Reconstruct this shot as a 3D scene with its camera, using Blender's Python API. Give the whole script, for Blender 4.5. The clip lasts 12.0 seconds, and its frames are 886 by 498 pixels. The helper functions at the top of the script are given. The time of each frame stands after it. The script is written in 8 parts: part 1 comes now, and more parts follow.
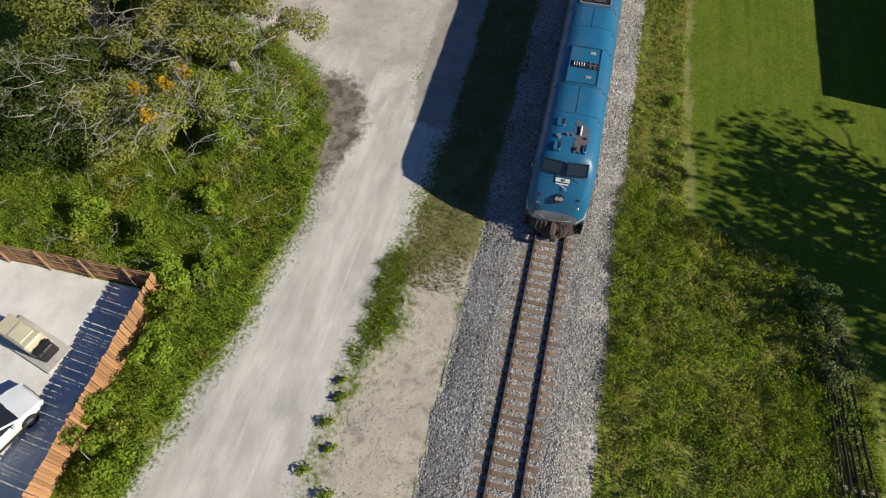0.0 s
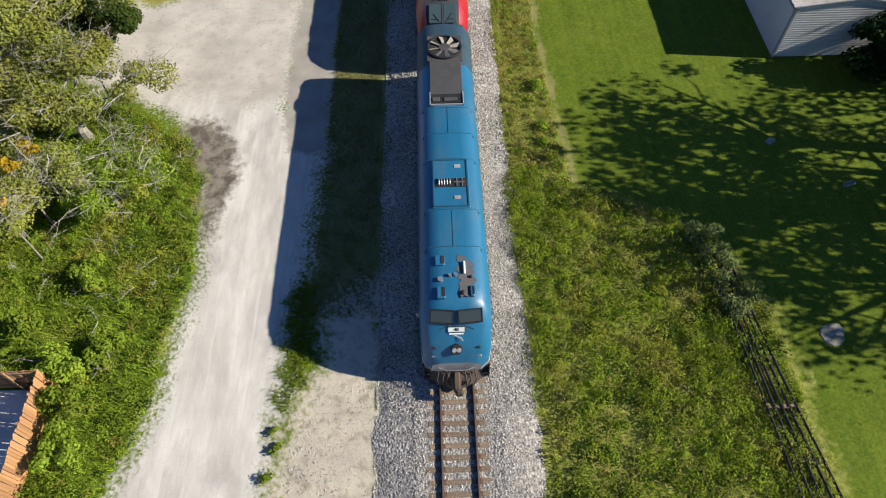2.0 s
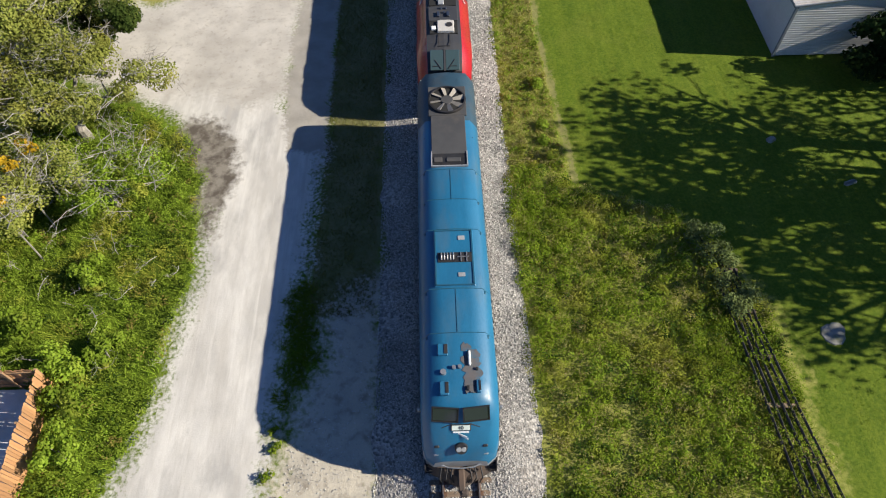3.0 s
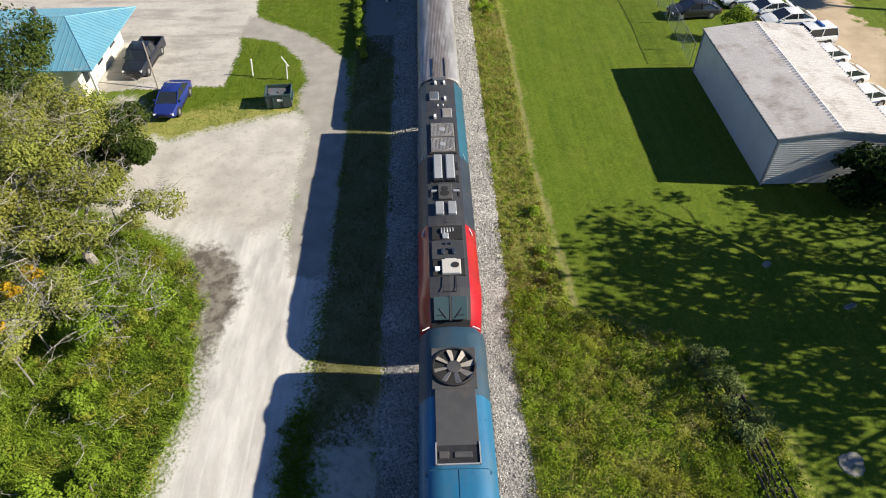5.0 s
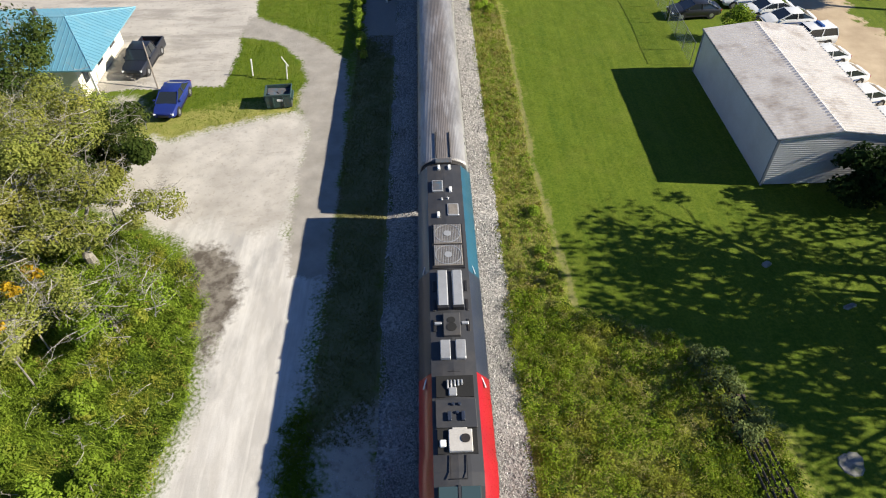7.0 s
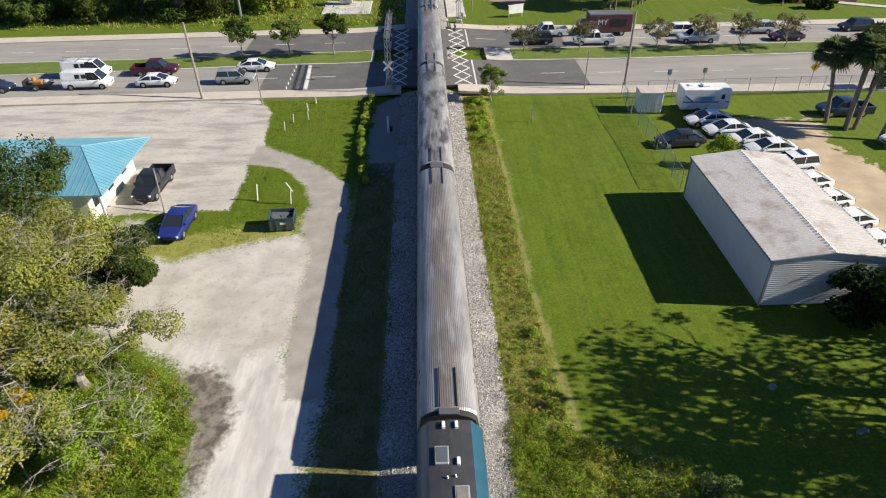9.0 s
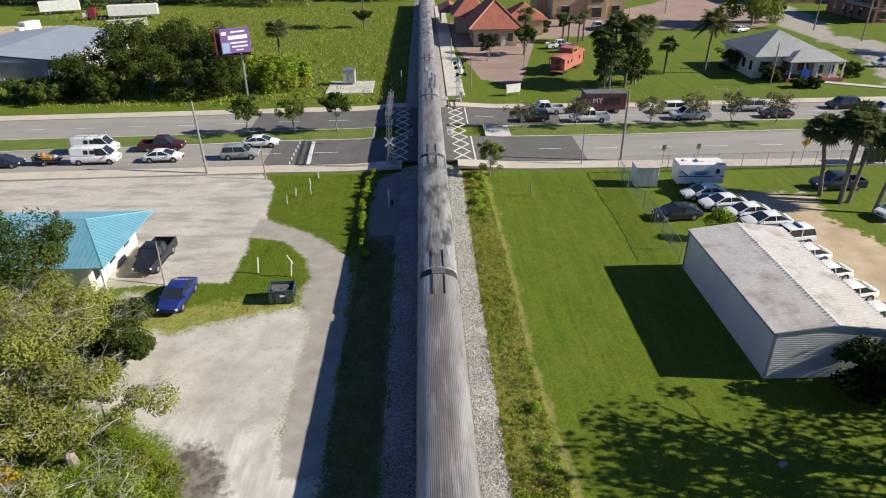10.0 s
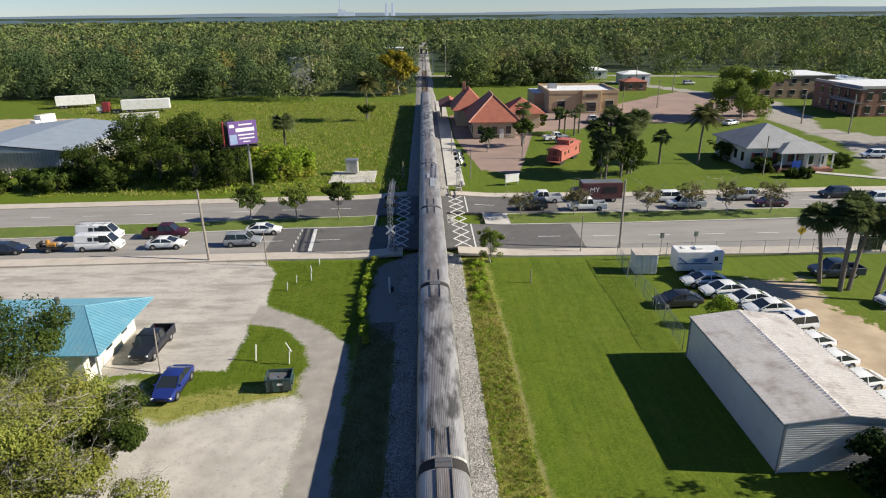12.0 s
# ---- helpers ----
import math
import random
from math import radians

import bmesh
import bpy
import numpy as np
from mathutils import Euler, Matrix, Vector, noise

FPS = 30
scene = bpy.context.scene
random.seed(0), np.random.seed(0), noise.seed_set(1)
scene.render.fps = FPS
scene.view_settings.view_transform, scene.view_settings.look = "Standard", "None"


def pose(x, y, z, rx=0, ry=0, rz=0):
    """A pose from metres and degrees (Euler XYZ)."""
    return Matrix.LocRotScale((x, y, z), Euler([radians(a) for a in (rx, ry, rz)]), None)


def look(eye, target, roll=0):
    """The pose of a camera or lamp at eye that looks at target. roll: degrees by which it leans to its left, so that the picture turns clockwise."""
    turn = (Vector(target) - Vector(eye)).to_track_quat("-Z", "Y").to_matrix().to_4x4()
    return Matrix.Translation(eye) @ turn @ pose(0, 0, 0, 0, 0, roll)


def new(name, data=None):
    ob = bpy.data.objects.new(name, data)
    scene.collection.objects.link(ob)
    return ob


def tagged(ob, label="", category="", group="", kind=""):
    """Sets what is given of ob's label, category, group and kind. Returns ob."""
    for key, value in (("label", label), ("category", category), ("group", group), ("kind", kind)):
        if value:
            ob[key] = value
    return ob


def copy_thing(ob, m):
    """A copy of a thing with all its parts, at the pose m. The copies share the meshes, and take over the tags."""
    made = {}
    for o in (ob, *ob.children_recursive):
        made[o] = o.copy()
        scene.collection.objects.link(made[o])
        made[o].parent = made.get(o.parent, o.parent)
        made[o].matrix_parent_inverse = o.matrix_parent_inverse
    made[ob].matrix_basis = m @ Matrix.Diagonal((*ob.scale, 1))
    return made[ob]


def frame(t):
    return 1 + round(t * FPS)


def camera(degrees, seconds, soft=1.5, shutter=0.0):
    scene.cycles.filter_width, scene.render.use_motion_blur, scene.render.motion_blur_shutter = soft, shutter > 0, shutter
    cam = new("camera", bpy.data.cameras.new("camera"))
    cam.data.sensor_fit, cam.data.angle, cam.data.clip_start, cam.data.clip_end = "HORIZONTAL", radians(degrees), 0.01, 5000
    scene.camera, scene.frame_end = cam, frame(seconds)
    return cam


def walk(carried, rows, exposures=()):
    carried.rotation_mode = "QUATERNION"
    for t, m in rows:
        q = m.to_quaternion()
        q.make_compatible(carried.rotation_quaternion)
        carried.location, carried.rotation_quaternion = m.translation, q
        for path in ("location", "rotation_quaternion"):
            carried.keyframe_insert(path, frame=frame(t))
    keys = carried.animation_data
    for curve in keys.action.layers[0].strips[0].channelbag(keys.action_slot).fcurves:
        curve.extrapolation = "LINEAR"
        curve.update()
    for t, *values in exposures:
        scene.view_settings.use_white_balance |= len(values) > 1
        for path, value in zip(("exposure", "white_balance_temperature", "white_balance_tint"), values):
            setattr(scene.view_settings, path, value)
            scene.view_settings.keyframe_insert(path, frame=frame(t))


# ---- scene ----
cam = camera(69.00, 12.0, soft=1.1)
PATH = [
    (0.0, pose(-0.798, -0.034, 28.585, 32.46, 0.52, 13.69)),
    (0.1, pose(-0.798, -0.034, 28.570, 32.60, 0.50, 12.40)),
    (0.2, pose(-0.798, -0.034, 28.555, 33.90, 0.42, 5.60)),
    (0.3, pose(-0.798, -0.034, 28.540, 33.55, 0.35, 1.20)),
    (0.4, pose(-0.798, -0.034, 28.525, 33.92, 0.31, -1.20)),
    (0.5, pose(-0.798, -0.034, 28.510, 33.99, 0.30, -1.63)),
    (1.0, pose(-0.821, -0.028, 28.388, 33.96, 0.29, -1.64)),
    (1.5, pose(-0.773, -0.028, 28.277, 33.91, 0.32, -1.62)),
    (2.0, pose(-0.751, -0.029, 28.198, 33.87, 0.39, -1.64)),
    (2.5, pose(-0.768, -0.030, 28.140, 33.83, 0.38, -1.64)),
    (3.0, pose(-0.757, -0.010, 28.125, 33.83, 0.39, -1.65)),
    (3.9, pose(-0.747, 0.000, 28.145, 34.00, 0.45, -1.70)),
    (4.3, pose(-0.742, 0.000, 28.160, 38.13, 0.52, -1.73)),
    (4.5, pose(-0.742, 0.000, 28.160, 41.12, 0.51, -1.74)),
    (4.8, pose(-0.747, 0.000, 28.160, 44.55, 0.51, -1.72)),
    (5.0, pose(-0.747, -0.010, 28.165, 44.84, 0.51, -1.72)),
    (6.0, pose(-0.747, -0.010, 28.165, 44.84, 0.51, -1.72)),
    (6.5, pose(-0.747, -0.010, 28.165, 44.84, 0.51, -1.72)),
    (8.1, pose(-0.747, -0.005, 28.175, 44.87, 0.48, -1.76)),
    (8.3, pose(-0.747, 0.000, 28.175, 45.59, 0.44, -1.78)),
    (8.5, pose(-0.747, 0.000, 28.175, 48.07, 0.49, -1.85)),
    (9.0, pose(-0.747, 0.000, 28.175, 55.55, 0.48, -1.82)),
    (9.2, pose(-0.747, 0.000, 28.175, 58.65, 0.49, -1.82)),
    (9.3, pose(-0.747, 0.000, 28.175, 59.83, 0.49, -1.82)),
    (9.5, pose(-0.747, 0.000, 28.175, 61.54, 0.50, -1.82)),
    (10.0, pose(-0.747, 0.000, 28.175, 61.98, 0.51, -1.83)),
    (10.2, pose(-0.747, 0.000, 28.175, 62.95, 0.50, -1.82)),
    (10.3, pose(-0.747, 0.000, 28.175, 64.20, 0.50, -1.81)),
    (10.5, pose(-0.747, 0.000, 28.175, 66.76, 0.49, -1.78)),
    (10.7, pose(-0.747, 0.000, 28.175, 69.15, 0.48, -1.78)),
    (10.8, pose(-0.747, 0.000, 28.175, 69.66, 0.48, -1.79)),
    (11.0, pose(-0.747, 0.000, 28.175, 69.73, 0.48, -1.79)),
    (11.5, pose(-0.747, 0.000, 28.175, 69.69, 0.48, -1.79)),
    (12.0, pose(-0.747, 0.000, 28.175, 69.69, 0.47, -1.78)),
]
walk(cam, PATH, ((0.0, 0.38), (0.3, 0.58), (0.5, 0.7), (1.0, 0.8), (2.5, 0.85), (5.0, 0.94), (8.5, 0.93), (9.5, 0.76), (12.0, 0.72)))

# ---- light: a low warm sun from the side and a hazy sky ----
SUN = Vector((6.3, -0.66, 3.67)).normalized()
sun_data = bpy.data.lights.new("sun", "SUN")
sun_data.energy, sun_data.angle, sun_data.color = 5.2, radians(0.55), (1.0, 0.918, 0.765)
sun = new("sun", sun_data)
sun.matrix_world = look(SUN * 300, (0, 0, 0))
world = bpy.data.worlds.new("sky")
scene.world = world
world.use_nodes = True
wn = world.node_tree.nodes
sky = wn.new("ShaderNodeTexSky")
sky.sky_type, sky.sun_disc = "NISHITA", False
sky.sun_elevation, sky.sun_rotation = math.asin(SUN.z), math.atan2(SUN.x, SUN.y)
sky.air_density, sky.dust_density, sky.ozone_density = 0.85, 0.0, 4.0
wn["Background"].inputs["Strength"].default_value = 0.055
tint = wn.new("ShaderNodeMix")
tint.data_type, tint.blend_type = "RGBA", "MULTIPLY"
tint.inputs[0].default_value, tint.inputs[7].default_value = 1.0, (0.86, 0.965, 1.19, 1)
world.node_tree.links.new(sky.outputs[0], tint.inputs[6])
world.node_tree.links.new(tint.outputs[2], wn["Background"].inputs["Color"])


# ---- materials ----
def nodes_of(name):
    m = bpy.data.materials.new(name)
    m.use_nodes = True
    t = m.node_tree
    return m, t, t.nodes["Principled BSDF"]


def add_node(t, kind, **values):
    n = t.nodes.new(kind)
    for key, v in values.items():
        n.inputs[key.replace("_", " ")].default_value = v
    return n


def noise_fac(t, coord, scale, detail=4.0, low=0.35, high=0.65, stretch=None):
    src = coord
    if stretch:
        mp = t.nodes.new("ShaderNodeMapping")
        mp.inputs["Scale"].default_value = stretch
        t.links.new(coord, mp.inputs["Vector"])
        src = mp.outputs[0]
    n = add_node(t, "ShaderNodeTexNoise", Scale=scale, Detail=detail, Roughness=0.6)
    t.links.new(src, n.inputs["Vector"])
    r = t.nodes.new("ShaderNodeMapRange")
    r.inputs["From Min"].default_value, r.inputs["From Max"].default_value = low, high
    t.links.new(n.outputs[0], r.inputs["Value"])
    return r.outputs[0]


def mix_col(t, fac, a, b, mode="MIX"):
    n = t.nodes.new("ShaderNodeMix")
    n.data_type, n.blend_type = "RGBA", mode
    for sock, v in ((n.inputs[0], fac), (n.inputs[6], a), (n.inputs[7], b)):
        if isinstance(v, (int, float)):
            sock.default_value = v
        elif isinstance(v, tuple):
            sock.default_value = (*v, 1)
        else:
            t.links.new(v, sock)
    return n.outputs[2]


def math_node(t, op, a, b=0.0):
    n = t.nodes.new("ShaderNodeMath")
    n.operation, n.use_clamp = op, False
    for sock, v in ((n.inputs[0], a), (n.inputs[1], b)):
        if isinstance(v, (int, float)):
            sock.default_value = v
        else:
            t.links.new(v, sock)
    return n.outputs[0]


def bump(t, b, height, strength, distance):
    n = t.nodes.new("ShaderNodeBump")
    n.inputs["Strength"].default_value, n.inputs["Distance"].default_value = strength, distance
    t.links.new(height, n.inputs["Height"])
    t.links.new(n.outputs[0], b.inputs["Normal"])


MATS = {}


def mat(name, c1, c2=None, rough=0.7, metal=0.0, scale=1.5, fine=18.0, dirt=None, dirt_amount=0.4, bumpy=0.25, depth=0.01, stretch=None, vary=0.0, coat=0.0):
    """A worn surface: two tones at a coarse scale, a fine grain, and stains of a dirt colour."""
    if name in MATS:
        return MATS[name]
    m, t, b = nodes_of(name)
    c2 = c2 or tuple(v * 0.8 for v in c1)
    tc = t.nodes.new("ShaderNodeTexCoord")
    obj = tc.outputs["Object"]
    col = mix_col(t, noise_fac(t, obj, scale, 5, stretch=stretch), c1, c2)
    grain = noise_fac(t, obj, fine, 3, 0.25, 0.75, stretch=stretch)
    col = mix_col(t, 0.25, col, mix_col(t, grain, tuple(v * 0.6 for v in c2), tuple(min(1, v * 1.25) for v in c1)))
    if dirt:
        f = math_node(t, "MULTIPLY", noise_fac(t, obj, scale * 0.6 + 0.3, 8, 0.5, 0.72, stretch=stretch), dirt_amount)
        col = mix_col(t, f, col, dirt)
    if vary:
        info = t.nodes.new("ShaderNodeObjectInfo")
        hsv = t.nodes.new("ShaderNodeHueSaturation")
        val = t.nodes.new("ShaderNodeMapRange")
        val.inputs["To Min"].default_value, val.inputs["To Max"].default_value = 1 - vary, 1 + vary
        t.links.new(info.outputs["Random"], val.inputs["Value"])
        t.links.new(val.outputs[0], hsv.inputs["Value"])
        t.links.new(col, hsv.inputs["Color"])
        col = hsv.outputs[0]
    t.links.new(col, b.inputs["Base Color"])
    b.inputs["Roughness"].default_value, b.inputs["Metallic"].default_value = rough, metal
    b.inputs["Coat Weight"].default_value = coat
    rr = t.nodes.new("ShaderNodeMapRange")
    rr.inputs["To Min"].default_value, rr.inputs["To Max"].default_value = max(0.02, rough - 0.1), min(1, rough + 0.12)
    t.links.new(grain, rr.inputs["Value"])
    t.links.new(rr.outputs[0], b.inputs["Roughness"])
    if bumpy:
        bump(t, b, grain, bumpy, depth)
    MATS[name] = m
    return m


def leaf_mat(name, c1, c2, c3=None, amount=0.3, through_light=0.38):
    """Leaves: tone differs leaf by leaf and in larger drifts, and light passes through."""
    if name in MATS:
        return MATS[name]
    m, t, b = nodes_of(name)
    geo = t.nodes.new("ShaderNodeNewGeometry")
    tc = t.nodes.new("ShaderNodeTexCoord")
    col = mix_col(t, geo.outputs["Random Per Island"], c1, c2)
    col = mix_col(t, math_node(t, "MULTIPLY", noise_fac(t, tc.outputs["Object"], 0.45, 3), 0.55), col, tuple(v * 0.55 for v in c2))
    if c3:
        col = mix_col(t, math_node(t, "MULTIPLY", noise_fac(t, tc.outputs["Object"], 0.35, 2, 0.52, 0.62), amount), col, c3)
    info = t.nodes.new("ShaderNodeObjectInfo")
    hsv = t.nodes.new("ShaderNodeHueSaturation")
    val = t.nodes.new("ShaderNodeMapRange")
    val.inputs["To Min"].default_value, val.inputs["To Max"].default_value = 0.8, 1.25
    t.links.new(info.outputs["Random"], val.inputs["Value"])
    t.links.new(val.outputs[0], hsv.inputs["Value"])
    t.links.new(col, hsv.inputs["Color"])
    t.links.new(hsv.outputs[0], b.inputs["Base Color"])
    b.inputs["Roughness"].default_value = 0.75
    b.inputs["Specular IOR Level"].default_value = 0.03
    tr = t.nodes.new("ShaderNodeBsdfTranslucent")
    t.links.new(hsv.outputs[0], tr.inputs["Color"])
    mx = t.nodes.new("ShaderNodeMixShader")
    mx.inputs[0].default_value = through_light
    out = t.nodes["Material Output"]
    t.links.new(b.outputs[0], mx.inputs[1])
    t.links.new(tr.outputs[0], mx.inputs[2])
    t.links.new(mx.outputs[0], out.inputs["Surface"])
    MATS[name] = m
    return m


def glass_mat(name, tint=(0.02, 0.025, 0.03), rough=0.06):
    if name in MATS:
        return MATS[name]
    m, t, b = nodes_of(name)
    b.inputs["Base Color"].default_value = (*tint, 1)
    b.inputs["Roughness"].default_value = rough
    b.inputs["IOR"].default_value = 1.5
    b.inputs["Coat Weight"].default_value = 0.6
    MATS[name] = m
    return m


def paint(name, c, rough=0.35, metal=0.0):
    return mat("paint_" + name, c, tuple(v * 0.88 for v in c), rough, metal, 1.2, 30, tuple(v * 0.5 + 0.03 for v in c), 0.18, 0.05, 0.002, coat=0.3)


white_paint = lambda: mat("white_paint", (0.72, 0.72, 0.7), (0.62, 0.62, 0.6), 0.5, 0, 1.0, 14, (0.4, 0.37, 0.32), 0.3, 0.1, 0.004)
dark_metal = lambda: mat("dark_metal", (0.035, 0.035, 0.038), (0.02, 0.02, 0.022), 0.55, 0.4, 2, 25, (0.08, 0.06, 0.045), 0.4, 0.2, 0.004)
steel = lambda: mat("galvanised_steel", (0.45, 0.46, 0.47), (0.33, 0.34, 0.35), 0.4, 0.75, 2, 30, (0.25, 0.2, 0.16), 0.3, 0.1, 0.003)
rubber = lambda: mat("rubber", (0.018, 0.018, 0.018), (0.03, 0.029, 0.028), 0.85, 0, 4, 40)
concrete = lambda: mat("concrete", (0.52, 0.5, 0.46), (0.4, 0.385, 0.36), 0.9, 0, 0.5, 9, (0.24, 0.22, 0.19), 0.55, 0.3, 0.01)
wood_pole = lambda: mat("weathered_pole_wood", (0.30, 0.26, 0.22), (0.2, 0.175, 0.15), 0.85, 0, 3, 25, (0.1, 0.09, 0.08), 0.4, 0.4, 0.01, stretch=(4, 4, 0.4))
glass = lambda: glass_mat("window_glass")


# ---- mesh building ----
class Mesh:
    """Collects vertices and faces, with a material slot number a face."""

    def __init__(self):
        self.v, self.f, self.s = [], [], []

    def add(self, verts, faces, slot=0):
        k = len(self.v)
        self.v += [tuple(p) for p in verts]
        self.f += [tuple(i + k for i in f) for f in faces]
        self.s += [slot] * len(faces)
        return self

    def box(self, x, y, z, sx, sy, sz, rz=0.0, slot=0, rx=0.0, ry=0.0, b=0.0):
        """A box on centre (x, y, z); b chamfers its upright and top edges."""
        hx, hy, hz = sx / 2, sy / 2, sz / 2
        m = pose(x, y, z, rx, ry, rz)
        if b <= 0:
            c = [(i * hx, j * hy, k * hz) for k in (-1, 1) for i, j in ((-1, -1), (1, -1), (1, 1), (-1, 1))]
            f = [(3, 2, 1, 0), (4, 5, 6, 7), (0, 1, 5, 4), (1, 2, 6, 5), (2, 3, 7, 6), (3, 0, 4, 7)]
        else:
            def ring(ix, iy, zz, bb):
                return [(-ix + bb, -iy, zz), (ix - bb, -iy, zz), (ix, -iy + bb, zz), (ix, iy - bb, zz), (ix - bb, iy, zz), (-ix + bb, iy, zz), (-ix, iy - bb, zz), (-ix, -iy + bb, zz)]
            c = ring(hx, hy, -hz, b) + ring(hx, hy, hz - b, b) + ring(hx - b, hy - b, hz, b * 0.6)
            f = [tuple(range(7, -1, -1)), tuple(range(16, 24))]
            for r in (0, 8):
                f += [(r + i, r + (i + 1) % 8, r + 8 + (i + 1) % 8, r + 8 + i) for i in range(8)]
        return self.add([m @ Vector(p) for p in c], f, slot)

    def loft(self, rings, closed=True, caps=True, slot=0):
        n = len(rings[0])
        k = len(self.v)
        vs = [p for r in rings for p in r]
        fs = []
        for a in range(len(rings) - 1):
            for i in range(n if closed else n - 1):
                j = (i + 1) % n
                fs.append((a * n + i, a * n + j, (a + 1) * n + j, (a + 1) * n + i))
        if caps:
            fs += [tuple(range(n - 1, -1, -1)), tuple((len(rings) - 1) * n + i for i in range(n))]
        return self.add(vs, fs, slot)

    def tube(self, pts, radii, n=6, slot=0, caps=True):
        rings = []
        pts = [Vector(p) for p in pts]
        for i, p in enumerate(pts):
            d = (pts[min(i + 1, len(pts) - 1)] - pts[max(i - 1, 0)]).normalized()
            a = d.orthogonal().normalized() if i == 0 else (last - d * last.dot(d)).normalized()
            last = a
            c = d.cross(a)
            r = radii[i] if isinstance(radii, (list, tuple)) else radii
            rings.append([p + (a * math.cos(2 * math.pi * k / n) + c * math.sin(2 * math.pi * k / n)) * r for k in range(n)])
        return self.loft(rings, True, caps, slot)

    def cyl(self, x, y, z0, z1, r0, r1=None, n=12, slot=0):
        return self.tube([(x, y, z0), (x, y, z1)], [r0, r0 if r1 is None else r1], n, slot)

    def quad(self, a, b, c, d, slot=0):
        return self.add([a, b, c, d], [(0, 1, 2, 3)], slot)

    def data(self, name, *materials, smooth=False):
        me = bpy.data.meshes.new(name)
        me.from_pydata(self.v, [], self.f)
        for m in materials:
            me.materials.append(m)
        if any(self.s):
            me.polygons.foreach_set("material_index", self.s)
        if smooth:
            me.polygons.foreach_set("use_smooth", [True] * len(me.polygons))
            if smooth is not True:
                me.set_sharp_from_angle(angle=radians(smooth))
        me.update()
        return me


def part(name, m, material, parent, label="", smooth=False):
    """Links a Mesh as one object under a thing or under a part."""
    mats = material if isinstance(material, (list, tuple)) else [material]
    ob = new(name, m.data(name, *mats, smooth=smooth))
    ob.parent = parent
    if label:
        ob["label"] = label
    return ob


def thing(name, m, label, category, group="", kind=""):
    ob = tagged(new(name), label, category, group, kind)
    ob.matrix_basis = m
    return ob


def solid(name, m, material, label, category, group="", kind="", at=None, smooth=False):
    """A thing of one mesh."""
    mats = material if isinstance(material, (list, tuple)) else [material]
    ob = tagged(new(name, m.data(name, *mats, smooth=smooth)), label, category, group, kind)
    if at is not None:
        ob.matrix_basis = at
    return ob


def soup(name, verts, nper, material):
    """A mesh of many loose triangles or quads from an array of corners."""
    me = bpy.data.meshes.new(name)
    n = len(verts)
    me.vertices.add(n)
    me.vertices.foreach_set("co", np.asarray(verts, np.float32).ravel())
    me.loops.add(n)
    me.loops.foreach_set("vertex_index", np.arange(n, dtype=np.int32))
    me.polygons.add(n // nper)
    me.polygons.foreach_set("loop_start", np.arange(0, n, nper, dtype=np.int32))
    me.materials.append(material)
    me.update()
    me.validate()
    return me


def in_poly(px, py, poly):
    inside = np.zeros(px.shape, bool)
    for (x0, y0), (x1, y1) in zip(poly, poly[1:] + poly[:1]):
        cond = (y0 > py) != (y1 > py)
        inside ^= cond & (px < (x1 - x0) * (py - y0) / ((y1 - y0) or 1e-9) + x0)
    return inside


def edge_dist(px, py, poly):
    """Signed distance to a polygon's outline, positive inside."""
    best = np.full(px.shape, 1e9)
    for (x0, y0), (x1, y1) in zip(poly, poly[1:] + poly[:1]):
        dx, dy = x1 - x0, y1 - y0
        u = np.clip(((px - x0) * dx + (py - y0) * dy) / (dx * dx + dy * dy + 1e-9), 0, 1)
        best = np.minimum(best, np.hypot(px - x0 - u * dx, py - y0 - u * dy))
    return np.where(in_poly(px, py, poly), best, -best)


def along(line, x):
    xs, ys = zip(*line)
    return float(np.interp(x, xs, ys))


def wobble(px, py, scale, seed=0.0):
    """Cheap smooth noise, about -1 to 1."""
    a = np.sin(px * scale + 1.7 * np.sin(py * scale * 0.7 + seed)) + np.sin(py * scale * 1.3 + 2.1 * np.sin(px * scale * 0.6 + seed * 2))
    b = np.sin(px * scale * 2.7 + py * scale * 1.9 + seed * 3) * np.sin(py * scale * 3.1 - px * scale * 1.3)
    return (a * 0.5 + b * 0.6) / 1.4


rng = np.random.default_rng(7)

# ---- ground: one sheet to the horizon, with its surfaces as blended zones ----
SAND = [(-17, -8), (-15.3, 4), (-14.6, 6.8), (-13.5, 11.3), (-13.5, 14.1), (-12.9, 17.3), (-13.2, 20.9), (-13.6, 25), (-15.5, 28), (-19.1, 31.2), (-24, 33.5), (-34, 36), (-34, 40.5),
        (-23.5, 40.8), (-20.2, 40.2), (-15.3, 42.2), (-11.4, 43.6), (-9.7, 42), (-9.8, 32.2), (-9.8, 29.4), (-7.2, 28.4), (-7.3, 23), (-7.7, 18), (-8.1, 15), (-8.2, 12), (-8.4, 6.7), (-8.6, -8)]
PALE = [(-5.2, 17), (-6.6, 14.2), (-6.3, 12.5), (-7.2, 10.6), (-8.0, 9), (-8.4, -8), (-3.2, -8), (-3.4, 14), (-3.6, 17)]
SLAB = [(-34, 36), (-24, 33.5), (-19, 31), (-14.5, 31), (-12, 29.5), (-9.8, 31), (-9.7, 42), (-11.4, 43.6), (-15.3, 42.2), (-20.2, 40.2), (-23.5, 40.8), (-34, 40.5)]
